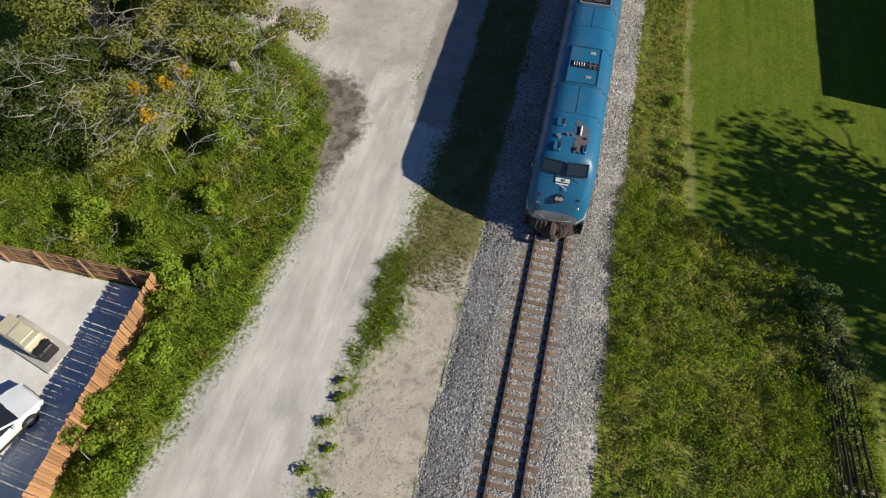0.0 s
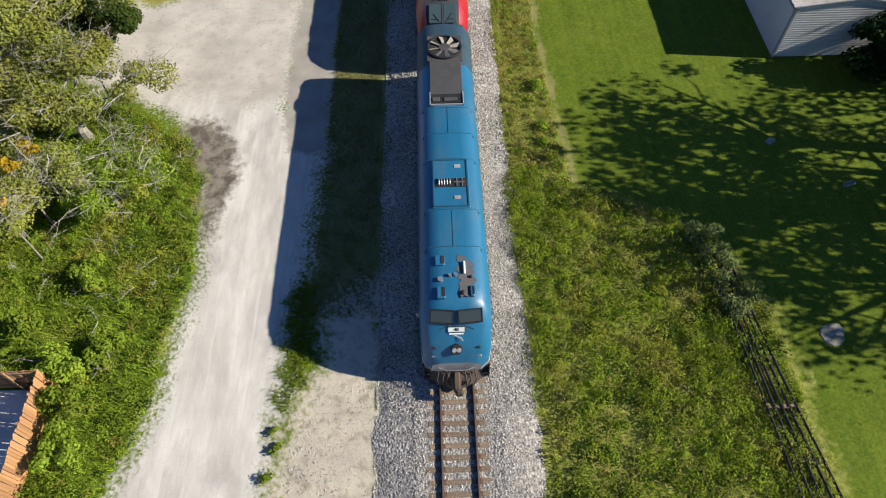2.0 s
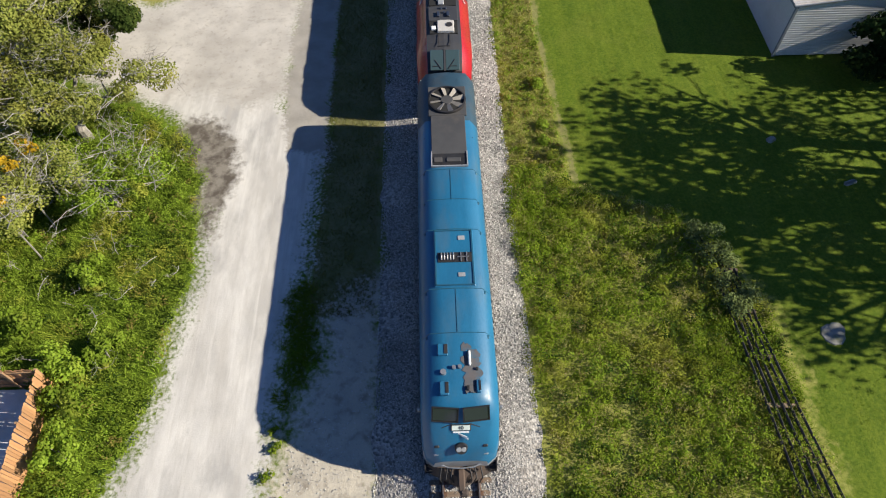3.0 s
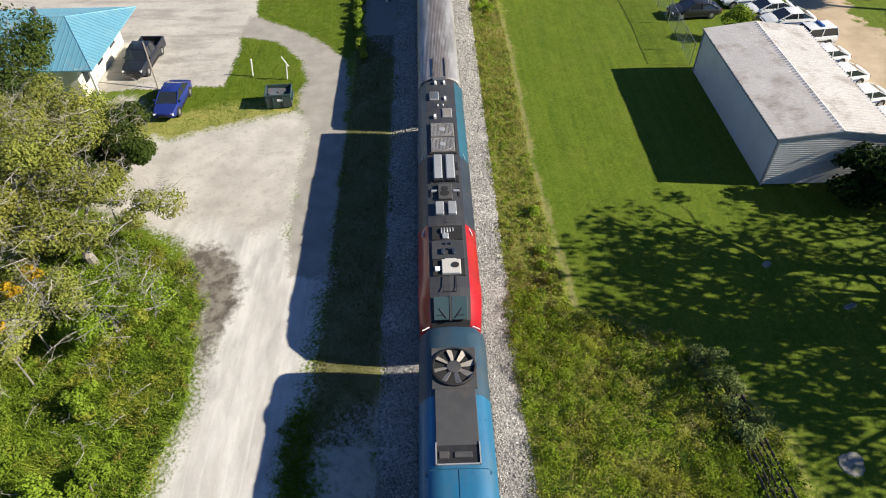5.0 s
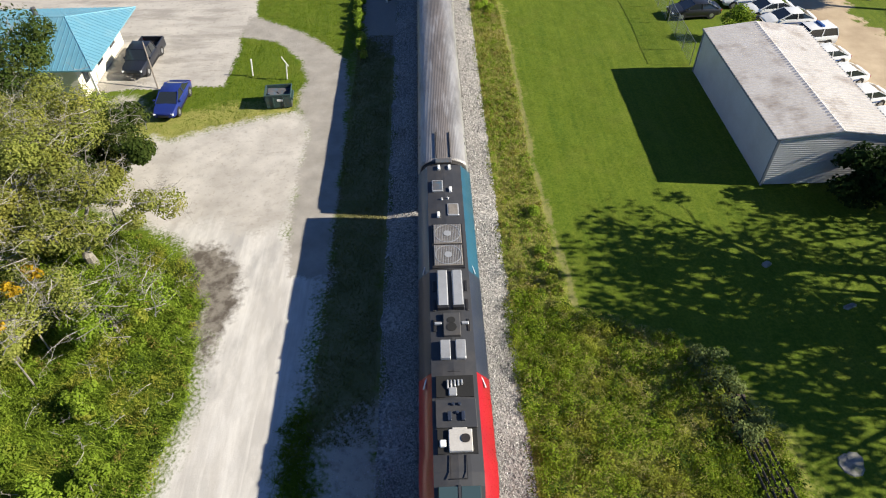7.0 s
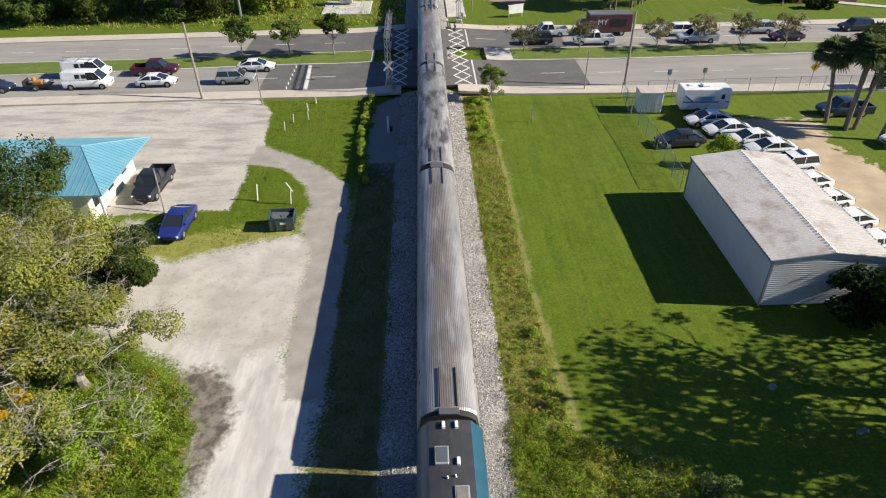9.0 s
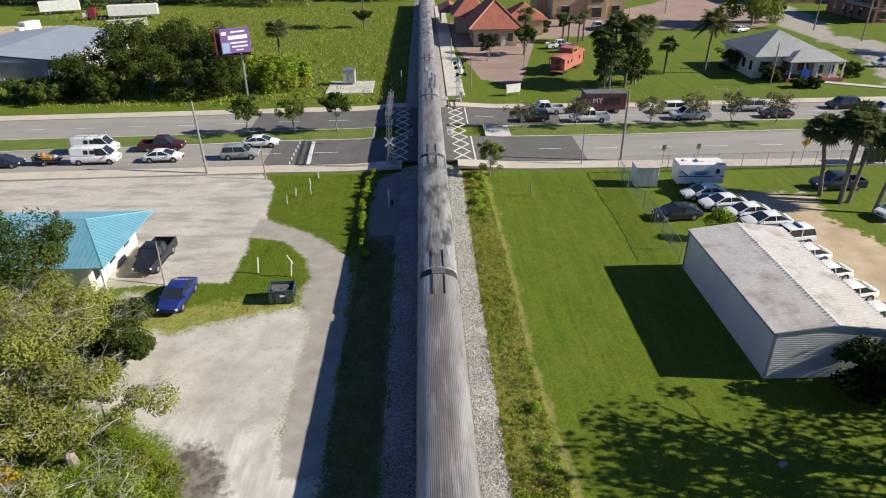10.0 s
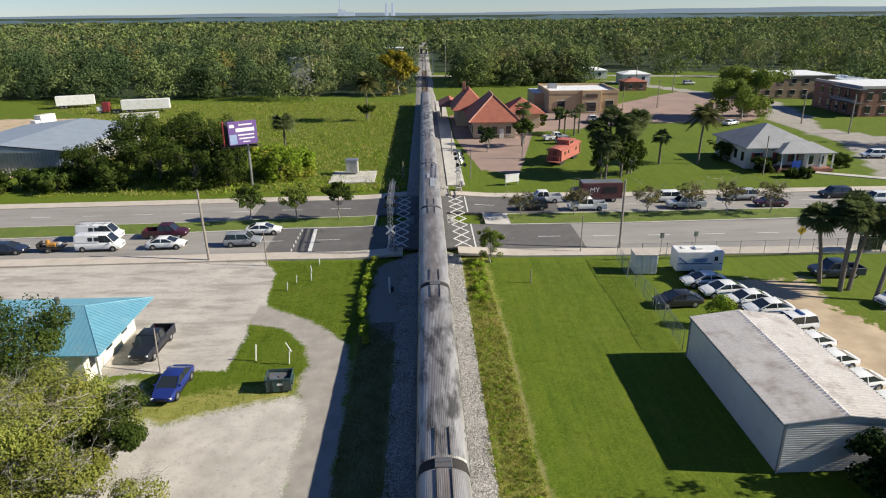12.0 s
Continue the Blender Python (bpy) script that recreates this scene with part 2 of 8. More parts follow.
DIRT = [(-16.2, 27.6), (-15.6, 28.8), (-13.6, 28.6), (-12.3, 26.1), (-12.1, 23.1), (-12.5, 21.2), (-13.1, 20.1), (-13.8, 22.0), (-13.8, 23.8), (-15.3, 25.8)]
DRIVE = [(-7.1, 26), (-7.1, 40), (-7.7, 50.5), (-8.3, 52.1), (-10, 54.6), (-12.1, 56.8), (-15.2, 59), (-17.9, 60.6), (-18, 56.3), (-14.5, 55.4), (-12.6, 53), (-11.7, 51.4), (-11, 48.5), (-11.3, 44.4),
         (-9.9, 42), (-10, 32), (-9.4, 26)]
LOT = [(-20.4, 73.2), (-19.0, 71), (-18.1, 68.9), (-17.3, 60.4), (-17.9, 56.5), (-17.6, 53.3), (-17.7, 47.8), (-23.3, 47.6), (-29, 47.4), (-75, 46), (-130, 60), (-130, 73.2)]
SMALLPAD = [(-25.8, 46.2), (-24.4, 46.4), (-23.0, 43.6), (-24.4, 42.4)]
DRY = [(3.2, -8), (3.4, 76), (6.2, 76), (6.4, 52), (6.2, 36), (6.8, 26), (6.8, 22.4), (12.3, 20.7), (14.3, 17.8), (15.6, 15.2), (15.8, 11.8), (16.5, -8)]
EDGE = [(6.2, 60), (6.5, 52), (6.35, 36), (7.0, 25.5), (7.0, 23), (7.35, 23), (7.3, 25.5), (6.65, 36), (6.75, 52), (6.5, 60)]
VERGE_GRAVEL = [(-7.2, 58), (-6.6, 70), (-3.4, 74), (-3.3, 52), (-4.4, 52)]
TAN = [(33.0, 64.5), (41.5, 64.8), (39.5, 58.5), (42, 52), (47, 45), (52, 36), (46, 30), (33, 34), (33.5, 46), (33.0, 52), (31.0, 57.5)]
TAN2 = [(45, 57), (55, 54), (60, 46), (50, 47)]
YARD = [(-75, 118), (-66, 118), (-66, 150), (-95, 190), (-128, 190), (-128, 118)]
BRICK = [(6.5, 152), (6.6, 185), (24, 205), (60, 205), (90, 235), (112, 215), (100, 186), (84, 168), (56, 168), (38, 162), (26, 158), (19.5, 128), (16.4, 114.2), (9.8, 119)]
VERGE_DRY = [(-7.2, 14.6), (-7.2, 45), (-6.8, 60), (-3.4, 60), (-3.4, 16)]
ISLE_DRY = [(-24, 44.5), (-20, 44.0), (-15, 45.2), (-11.5, 46), (-11.4, 43.6), (-15.3, 42), (-20.2, 40), (-24, 41)]
STREET = [(78, 104), (86, 104), (104, 132), (122, 128), (122, 136), (108, 142), (98, 158), (106, 176), (112, 206), (104, 226), (88, 262), (80, 275), (74, 275), (84, 255), (96, 226), (101, 200), (92, 172), (90, 150), (92, 140)]
FAR_STREET = [(-60, 303), (-60, 309), (0, 309), (60, 306), (130, 292), (130, 286), (60, 300), (0, 303)]


def spaced(*bands):
    out = []
    for a, b, step in bands:
        out += list(np.arange(a, b, step))
    return np.array(out + [bands[-1][1]])


gx = spaced((-4200, -600, 600), (-600, -150, 50), (-150, -36, 3), (-36, 26, 0.3), (26, 66, 1.0), (66, 150, 3), (150, 600, 50), (600, 4200, 600))
gy = spaced((-900, -60, 120), (-60, -6, 6), (-6, 76, 0.3), (76, 130, 1.2), (130, 330, 2.5), (330, 700, 30), (700, 4800, 410))
GX, GY = np.meshgrid(gx, gy)
near = ((GX > -36) & (GX < 26) & (GY > -6) & (GY < 76)).astype(float)
GZ = 0.02 * wobble(GX, GY, 0.9) * near + 0.015 * wobble(GX, GY, 2.9, 1.0) * near - 0.05
gm = bpy.data.meshes.new("ground")
nx, ny = len(gx), len(gy)
ids = np.arange(nx * ny).reshape(ny, nx)
quads = np.stack([ids[:-1, :-1], ids[:-1, 1:], ids[1:, 1:], ids[1:, :-1]], -1).reshape(-1, 4)
gm.from_pydata(np.stack([GX, GY, GZ], -1).reshape(-1, 3).tolist(), [], quads.tolist())


def zone(name, polys, soft, ragged, scale=1.3):
    w = np.zeros(GX.shape)
    for p in polys:
        d = edge_dist(GX, GY, p) + ragged * wobble(GX, GY, scale, 0.3) + ragged * 0.5 * wobble(GX, GY, scale * 3.3, 1.3)
        w = np.maximum(w, np.clip(d / (2 * soft) + 0.5, 0, 1))
    gm.attributes.new(name, "FLOAT", "POINT").data.foreach_set("value", w.astype(np.float32).ravel())


zone("sand", [SAND], 1.0, 0.35)
zone("pale", [PALE], 1.1, 0.4)
zone("slab", [SLAB, SMALLPAD], 0.9, 0.35)
zone("dirt", [DIRT], 0.8, 0.4)
zone("drive", [DRIVE, STREET, FAR_STREET], 0.5, 0.2)
zone("lot", [LOT], 0.45, 0.2)
zone("dry", [DRY, ISLE_DRY], 1.0, 0.4)
zone("verge", [VERGE_DRY], 0.8, 0.4)
zone("edge", [EDGE], 0.25, 0.12)
zone("gravel", [VERGE_GRAVEL], 0.9, 0.5)
zone("tan", [TAN, TAN2, YARD], 1.8, 1.1, 0.5)
zone("brick", [BRICK], 0.3, 0.0)
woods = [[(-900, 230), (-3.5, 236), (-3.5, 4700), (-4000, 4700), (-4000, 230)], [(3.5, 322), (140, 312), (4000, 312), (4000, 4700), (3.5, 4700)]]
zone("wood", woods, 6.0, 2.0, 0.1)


def ground_mat():
    m, t, b = nodes_of("ground")
    tc = t.nodes.new("ShaderNodeTexCoord")
    o = tc.outputs["Object"]

    def w(name, n_scale=5.0, amount=0.55, soft=0.1):
        a = t.nodes.new("ShaderNodeAttribute")
        a.attribute_name = name
        n = noise_fac(t, o, n_scale, 6, 0.3, 0.7)
        rim = math_node(t, "MULTIPLY", math_node(t, "MULTIPLY", a.outputs["Fac"], math_node(t, "SUBTRACT", 1.0, a.outputs["Fac"])), 4.0 * amount)
        v = math_node(t, "ADD", a.outputs["Fac"], math_node(t, "MULTIPLY", math_node(t, "SUBTRACT", n, 0.5), rim))
        r = t.nodes.new("ShaderNodeMapRange")
        r.inputs["From Min"].default_value, r.inputs["From Max"].default_value = 0.5 - soft, 0.5 + soft
        t.links.new(v, r.inputs["Value"])
        return r.outputs[0]

    big, mid, fine = noise_fac(t, o, 0.09, 4), noise_fac(t, o, 0.7, 5), noise_fac(t, o, 9, 4, 0.3, 0.7)
    tiny = noise_fac(t, o, 45, 3, 0.3, 0.7)
    mow = noise_fac(t, o, 1.1, 6, 0.4, 0.6, stretch=(1.6, 0.06, 1))
    lawn = mix_col(t, big, (0.075, 0.125, 0.006), (0.105, 0.15, 0.008))
    lawn = mix_col(t, math_node(t, "MULTIPLY", noise_fac(t, o, 0.8, 7, 0.4, 0.65), 0.55), lawn, (0.05, 0.092, 0.004))
    lawn = mix_col(t, math_node(t, "MULTIPLY", mow, 0.75), lawn, (0.13, 0.172, 0.012))
    lawn = mix_col(t, math_node(t, "MULTIPLY", noise_fac(t, o, 0.35, 5, 0.52, 0.75), 0.5), lawn, (0.155, 0.16, 0.028))
    lawn = mix_col(t, math_node(t, "MULTIPLY", noise_fac(t, o, 5.0, 5, 0.42, 0.62), 0.5), lawn, (0.165, 0.205, 0.02))
    lawn = mix_col(t, math_node(t, "MULTIPLY", noise_fac(t, o, 7.5, 4, 0.45, 0.62), 0.55), lawn, (0.05, 0.09, 0.005))
    lawn = mix_col(t, math_node(t, "MULTIPLY", tiny, 0.3), lawn, (0.04, 0.08, 0.006))
    dry = mix_col(t, mid, (0.3, 0.285, 0.075), (0.2, 0.235, 0.04))
    dry = mix_col(t, math_node(t, "MULTIPLY", fine, 0.6), dry, (0.33, 0.3, 0.1))
    dry = mix_col(t, math_node(t, "MULTIPLY", tiny, 0.25), dry, (0.1, 0.12, 0.025))
    col = mix_col(t, w("dry", 3.0, 0.9, 0.3), lawn, dry)
    col = mix_col(t, math_node(t, "MULTIPLY", w("edge", 8), 0.6), col, (0.22, 0.2, 0.09))
    col = mix_col(t, w("verge", 3.0, 0.9, 0.35), col, mix_col(t, mid, (0.21, 0.195, 0.095), (0.14, 0.145, 0.055)))
    gravel = mix_col(t, tiny, (0.36, 0.34, 0.31), (0.15, 0.14, 0.12))
    col = mix_col(t, w("gravel", 3, 0.8), col, gravel)
    sand = mix_col(t, noise_fac(t, o, 0.55, 6, 0.38, 0.62, stretch=(1.6, 0.5, 1)), (0.57, 0.55, 0.515), (0.43, 0.412, 0.385))
    sand = mix_col(t, math_node(t, "MULTIPLY", noise_fac(t, o, 0.42, 6, 0.53, 0.64, stretch=(1.2, 0.55, 1)), 0.65), sand, (0.33, 0.32, 0.305))
    sand = mix_col(t, math_node(t, "MULTIPLY", noise_fac(t, o, 2.5, 5, 0.5, 0.8, stretch=(2.5, 0.35, 1)), 0.35), sand, (0.36, 0.33, 0.29))
    sand = mix_col(t, math_node(t, "MULTIPLY", noise_fac(t, o, 1.0, 6, 0.5, 0.68, stretch=(1.7, 0.1, 1)), 0.6), sand, (0.42, 0.395, 0.36))
    sand = mix_col(t, math_node(t, "MULTIPLY", noise_fac(t, o, 1.0, 5, 0.55, 0.7, stretch=(2.6, 0.14, 1)), 0.5), sand, (0.62, 0.6, 0.56))
    sand = mix_col(t, math_node(t, "MULTIPLY", tiny, 0.08), sand, (0.3, 0.28, 0.25))
    pale = mix_col(t, noise_fac(t, o, 0.8, 6), (0.52, 0.47, 0.38), (0.4, 0.37, 0.31))
    pale = mix_col(t, math_node(t, "MULTIPLY", noise_fac(t, o, 1.6, 7, 0.53, 0.68), 0.7), pale, (0.22, 0.18, 0.13))
    pale = mix_col(t, math_node(t, "MULTIPLY", tiny, 0.35), pale, (0.25, 0.23, 0.2))
    col = mix_col(t, w("pale", 4.0, 0.9, 0.3), col, pale)
    sand_w = w("sand", 6.0, 0.9, 0.28)
    col = mix_col(t, sand_w, col, sand)
    slab = mix_col(t, noise_fac(t, o, 0.3, 7, 0.35, 0.65), (0.38, 0.355, 0.32), (0.52, 0.49, 0.445))
    slab = mix_col(t, math_node(t, "MULTIPLY", noise_fac(t, o, 0.9, 6, 0.52, 0.7), 0.5), slab, (0.28, 0.26, 0.235))
    slab = mix_col(t, math_node(t, "MULTIPLY", noise_fac(t, o, 3.5, 6, 0.56, 0.66), 0.35), slab, (0.22, 0.2, 0.17))
    slab = mix_col(t, math_node(t, "MULTIPLY", tiny, 0.2), slab, (0.25, 0.23, 0.2))
    lot = mix_col(t, noise_fac(t, o, 0.22, 7, 0.35, 0.65), (0.39, 0.365, 0.33), (0.48, 0.45, 0.405))
    lot = mix_col(t, math_node(t, "MULTIPLY", noise_fac(t, o, 0.5, 8, 0.47, 0.62, stretch=(0.4, 1.5, 1)), 0.65), lot, (0.25, 0.23, 0.205))
    lot = mix_col(t, math_node(t, "MULTIPLY", noise_fac(t, o, 2.2, 7, 0.56, 0.68), 0.4), lot, (0.2, 0.185, 0.165))
    col = mix_col(t, w("lot"), col, lot)
    col = mix_col(t, w("slab", 4.0, 0.8, 0.4), col, slab)
    dirt = mix_col(t, noise_fac(t, o, 1.1, 6, 0.42, 0.58), (0.095, 0.08, 0.066), (0.21, 0.19, 0.16))
    col = mix_col(t, w("dirt", 2.4, 0.7, 0.3), col, dirt)
    asph = mix_col(t, noise_fac(t, o, 0.6, 6), (0.37, 0.345, 0.31), (0.28, 0.26, 0.23))
    asph = mix_col(t, math_node(t, "MULTIPLY", tiny, 0.3), asph, (0.17, 0.16, 0.145))
    col = mix_col(t, w("drive", 5.0, 0.6, 0.2), col, asph)
    tan = mix_col(t, noise_fac(t, o, 0.3, 6), (0.5, 0.4, 0.28), (0.36, 0.28, 0.19))
    col = mix_col(t, w("tan", 0.9, 0.8), col, tan)
    brick = mix_col(t, noise_fac(t, o, 0.15, 5), (0.31, 0.225, 0.19), (0.25, 0.185, 0.16))
    col = mix_col(t, w("brick"), col, brick)
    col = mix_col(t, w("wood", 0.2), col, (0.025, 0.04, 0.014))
    t.links.new(col, b.inputs["Base Color"])
    b.inputs["Roughness"].default_value = 0.95
    b.inputs["Specular IOR Level"].default_value = 0.2
    smoother = math_node(t, "SUBTRACT", 1.0, math_node(t, "MULTIPLY", sand_w, 0.75))
    bump(t, b, math_node(t, "MULTIPLY", math_node(t, "ADD", tiny, math_node(t, "MULTIPLY", fine, 1.5)), smoother), 0.35, 0.022)
    return m


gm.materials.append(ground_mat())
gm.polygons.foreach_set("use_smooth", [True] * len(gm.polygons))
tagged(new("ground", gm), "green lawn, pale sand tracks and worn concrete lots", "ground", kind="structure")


# ---- the street that crosses the line, with kerbs, pavements and a grass median ----
NK = [(-260, 72), (-53, 74.8), (-19, 75.6), (0, 75.4), (10, 75.3), (38, 74.6), (56, 74.2), (260, 71)]
NT = [(-260, 77), (-57, 82.7), (-35, 83.8), (-20, 85.0), (0, 85.2), (27, 85.0), (51, 85.8), (260, 88)]
FB = [(-260, 81), (-60, 87.9), (-37, 88.6), (-20, 90), (0, 90.4), (28, 90.3), (53, 90.8), (260, 93)]
FT = [(-260, 91), (-66, 97), (-40, 97.9), (-23, 98.7), (0, 99.3), (8, 99.3), (31, 98.5), (58, 99.4), (260, 102)]


def hump(x):
    """The street climbs to the level of the rails."""
    u = max(0.0, min(1.0, (11 - abs(x)) / 8))
    return 0.43 * u * u * (3 - 2 * u)


def strip(x0, x1, lo, hi, z, d_lo=0.0, d_hi=0.0, thick=0.3, step=2.0):
    """A slab that follows two edge lines of the street between x0 and x1."""
    m = Mesh()
    n = max(1, int((x1 - x0) / step))
    rings = []
    for i in range(n + 1):
        x = x0 + (x1 - x0) * i / n
        a, c, h = along(lo, x) + d_lo, along(hi, x) + d_hi, z + hump(x)
        rings.append([(x, a, h), (x, c, h), (x, c, h - thick), (x, a, h - thick)])
    m.loft(rings)
    return m


asphalt = mat("street_asphalt", (0.29, 0.275, 0.255), (0.235, 0.222, 0.208), 0.85, 0, 0.25, 12, (0.13, 0.125, 0.12), 0.5, 0.3, 0.008, stretch=(0.25, 1.6, 1))
dark_asphalt = mat("fresh_asphalt", (0.115, 0.11, 0.107), (0.09, 0.087, 0.085), 0.85, 0, 0.4, 14, (0.17, 0.16, 0.155), 0.4, 0.3, 0.008)
pavement_mat = mat("pavement_concrete", (0.50, 0.45, 0.39), (0.42, 0.375, 0.32), 0.9, 0, 0.3, 9, (0.3, 0.25, 0.2), 0.5, 0.25, 0.006)
line_paint = mat("road_paint", (0.68, 0.68, 0.66), (0.5, 0.5, 0.48), 0.7, 0, 2.5, 12, (0.25, 0.24, 0.23), 0.5, 0.05, 0.002)
median_grass = mat("median_grass", (0.12, 0.17, 0.016), (0.075, 0.12, 0.01), 0.95, 0, 0.5, 25, (0.17, 0.15, 0.06), 0.5, 0.8, 0.03)
for lo, hi in ((NK, NT), (FB, FT)):
    solid("road", strip(-250, -21 if lo is NK else -26, lo, hi, 0.03), asphalt, "worn grey asphalt carriageway", "road", kind="structure")
    solid("road", strip(-21 if lo is NK else -26, 19.5, lo, hi, 0.03, step=1.0), dark_asphalt, "darker newer asphalt at the crossing", "road", kind="structure")
    solid("road", strip(19.5, 250, lo, hi, 0.03), asphalt, "worn grey asphalt carriageway", "road", kind="structure")
solid("pavement", strip(-250, -3.6, NK, NK, 0.16, -2.4, -0.02, step=1.5), pavement_mat, "pale concrete pavement with a kerb", "pavement", kind="structure")
solid("pavement", strip(3.2, 250, NK, NK, 0.16, -2.4, -0.02, step=1.5), pavement_mat, "pale concrete pavement with a kerb", "pavement", kind="structure")
solid("pavement", strip(-250, -3.6, FT, FT, 0.16, 0.02, 2.6, step=1.5), pavement_mat, "tan concrete pavement with a kerb", "pavement", kind="structure")
solid("pavement", strip(3.4, 250, FT, FT, 0.16, 0.02, 2.4, step=1.5), pavement_mat, "tan concrete pavement with a kerb", "pavement", kind="structure")
for x0, x1 in ((-250, -7.6), (7.6, 250)):
    solid("kerb", strip(x0, x1, NT, FB, 0.14, 0.02, -0.02), concrete(), "pale concrete kerb round the median", "kerb", kind="structure")
    inner = (x0 + 0.3, x1 - 0.3) if x0 < 0 else (x0 + 3.6, x1)
    solid("median", strip(*inner, NT, FB, 0.17, 0.3, -0.3), median_grass, "mown grass median strip", "median", kind="structure")
marks = thing("road_marking", Matrix.Identity(4), "worn white lane dashes, zigzag crossing marks and stop line", "road marking", kind="structure")


def mark(x0, y0, x1, y1, w):
    """A painted bar from one point of the street to another."""
    a, c = Vector((x0, y0, 0)), Vector((x1, y1, 0))
    s = (c - a).normalized().cross(Vector((0, 0, 1))) * w / 2
    n = max(1, int((c - a).length / 1.0))
    rings = []
    for i in range(n + 1):
        p = a.lerp(c, i / n)
        h = 0.036 + hump(p.x)
        rings.append([p - s + Vector((0, 0, h)), p + s + Vector((0, 0, h)), p + s + Vector((0, 0, h - 0.03)), p - s + Vector((0, 0, h - 0.03))])
    return Mesh().loft(rings)


for x in np.arange(-110, 120, 7.3):
    if not -11 < x < 6.4:
        for lo, hi in ((NK, NT), (FB, FT)):
            y = (along(lo, x) + along(hi, x)) / 2
            part("lane_dash", mark(x, y, x + 3.0, y, 0.13), line_paint, marks)
for side, xs in ((-1, (-4.9, -3.0)), (1, (2.9, 5.0))):
    ya, yb = along(NK, xs[0]) + 0.4, along(FT, xs[0]) - 0.3
    for i in range(8):
        y0, y1 = ya + (yb - ya) * i / 8, ya + (yb - ya) * (i + 1) / 8
        part("zigzag", mark(xs[0], y0, xs[1], y1, 0.24), line_paint, marks)
        part("zigzag", mark(xs[1], y0, xs[0], y1, 0.24), line_paint, marks)
    for lo, hi in ((NK, NT), (FB, FT)):
        out = xs[0] - 0.6 if side < 0 else xs[1] + 0.5
        part("stop_line", mark(out, along(lo, out) + 0.3, out + side * 0.02, along(hi, out) - 0.2, 0.2), line_paint, marks)
part("stop_line", mark(-15.3, along(NK, -15) + 0.3, -15.9, along(NT, -15) - 0.2, 0.5), line_paint, marks)
for i in range(6):
    yy = along(NK, -17) + 0.6 + i * 1.55
    part("arrow_mark", mark(-17.6, yy, -17.8, yy + 1.0, 0.14), line_paint, marks)


# ---- the line: ballast, sleepers and rails ----
ballast_mat, bt, bb = nodes_of("ballast")
btc = bt.nodes.new("ShaderNodeTexCoord")
vor = add_node(bt, "ShaderNodeTexVoronoi", Scale=9.0)
bt.links.new(btc.outputs["Object"], vor.inputs["Vector"])
bsep = bt.nodes.new("ShaderNodeSeparateColor")
bt.links.new(vor.outputs["Color"], bsep.inputs[0])
bcol = mix_col(bt, bsep.outputs[0], (0.42, 0.4, 0.375), (0.12, 0.115, 0.11))
bcol = mix_col(bt, noise_fac(bt, btc.outputs["Object"], 0.5, 5, 0.5, 0.85), bcol, (0.25, 0.22, 0.19))
bt.links.new(bcol, bb.inputs["Base Color"])
bb.inputs["Roughness"].default_value = 0.9
bump(bt, bb, vor.outputs["Distance"], 1.0, 0.06)
bed = Mesh()
for y0, y1, n in ((-30, 74.2, 260), (76, 99, 4), (100, 640, 80)):
    rings = []
    for i in range(n + 1):
        y = y0 + (y1 - y0) * i / n
        l = 3.65 + 0.2 * math.sin(y * 0.9) + 0.12 * math.sin(y * 2.3) + max(0, 14 - y) * 0.02
        r = 3.45 + 0.18 * math.sin(y * 0.8 + 1) + 0.1 * math.sin(y * 2.9) + max(0, 14 - y) * 0.03
        rings.append([(-l, y, -0.1), (-l + 0.55, y, 0.07), (-1.95, y, 0.30), (-1.2, y, 0.32), (0, y, 0.31), (1.2, y, 0.32), (1.9, y, 0.30), (r - 0.5, y, 0.07), (r, y, -0.1)])
    bed.loft(rings, closed=False, caps=False)
solid("ballast_bed", bed, ballast_mat, "pale grey crushed stone ballast bed", "ballast", kind="structure", smooth=True)


def stones(name, n, box, seed, size=(0.025, 0.06), label="loose crushed grey stones on the ballast"):
    r = np.random.default_rng(seed)
    x, y = r.uniform(box[0], box[1], n), r.uniform(box[2], box[3], n)
    ax = np.abs(x)
    z = np.where(ax < 1.95, 0.315, np.where(ax < 3.1, 0.30 - (ax - 1.95) * 0.2, 0.07 - (ax - 3.1) * 0.3)) - 0.005
    s = r.uniform(*size, n)
    keep = (ax > 0.85) | (r.random(n) < 0.6)
    x, y, z, s = x[keep], y[keep], np.maximum(z[keep], -0.05), s[keep]
    k = len(x)
    base = np.array([(1, 0, 0), (-0.4, 0.9, 0), (-0.6, -0.8, 0), (0.1, 0.1, 1.0)], float)
    P = base[None] * (s[:, None, None] * r.uniform(0.6, 1.3, (k, 4, 3)))
    a = r.uniform(0, 6.28, k)
    c, sn = np.cos(a)[:, None], np.sin(a)[:, None]
    Q = np.stack([P[..., 0] * c - P[..., 1] * sn + x[:, None], P[..., 0] * sn + P[..., 1] * c + y[:, None], P[..., 2] + z[:, None]], -1)
    tris = Q[:, [0, 1, 3, 1, 2, 3, 2, 0, 3]].reshape(-1, 3)
    m, t, b = nodes_of(name)
    g = t.nodes.new("ShaderNodeNewGeometry")
    cr = mix_col(t, g.outputs["Random Per Island"], (0.62, 0.6, 0.57), (0.13, 0.125, 0.12))
    t.links.new(cr, b.inputs["Base Color"])
    b.inputs["Roughness"].default_value = 0.9
    tagged(new("stones", soup("stones", tris, 3, m)), label, "stones", kind="stuff")


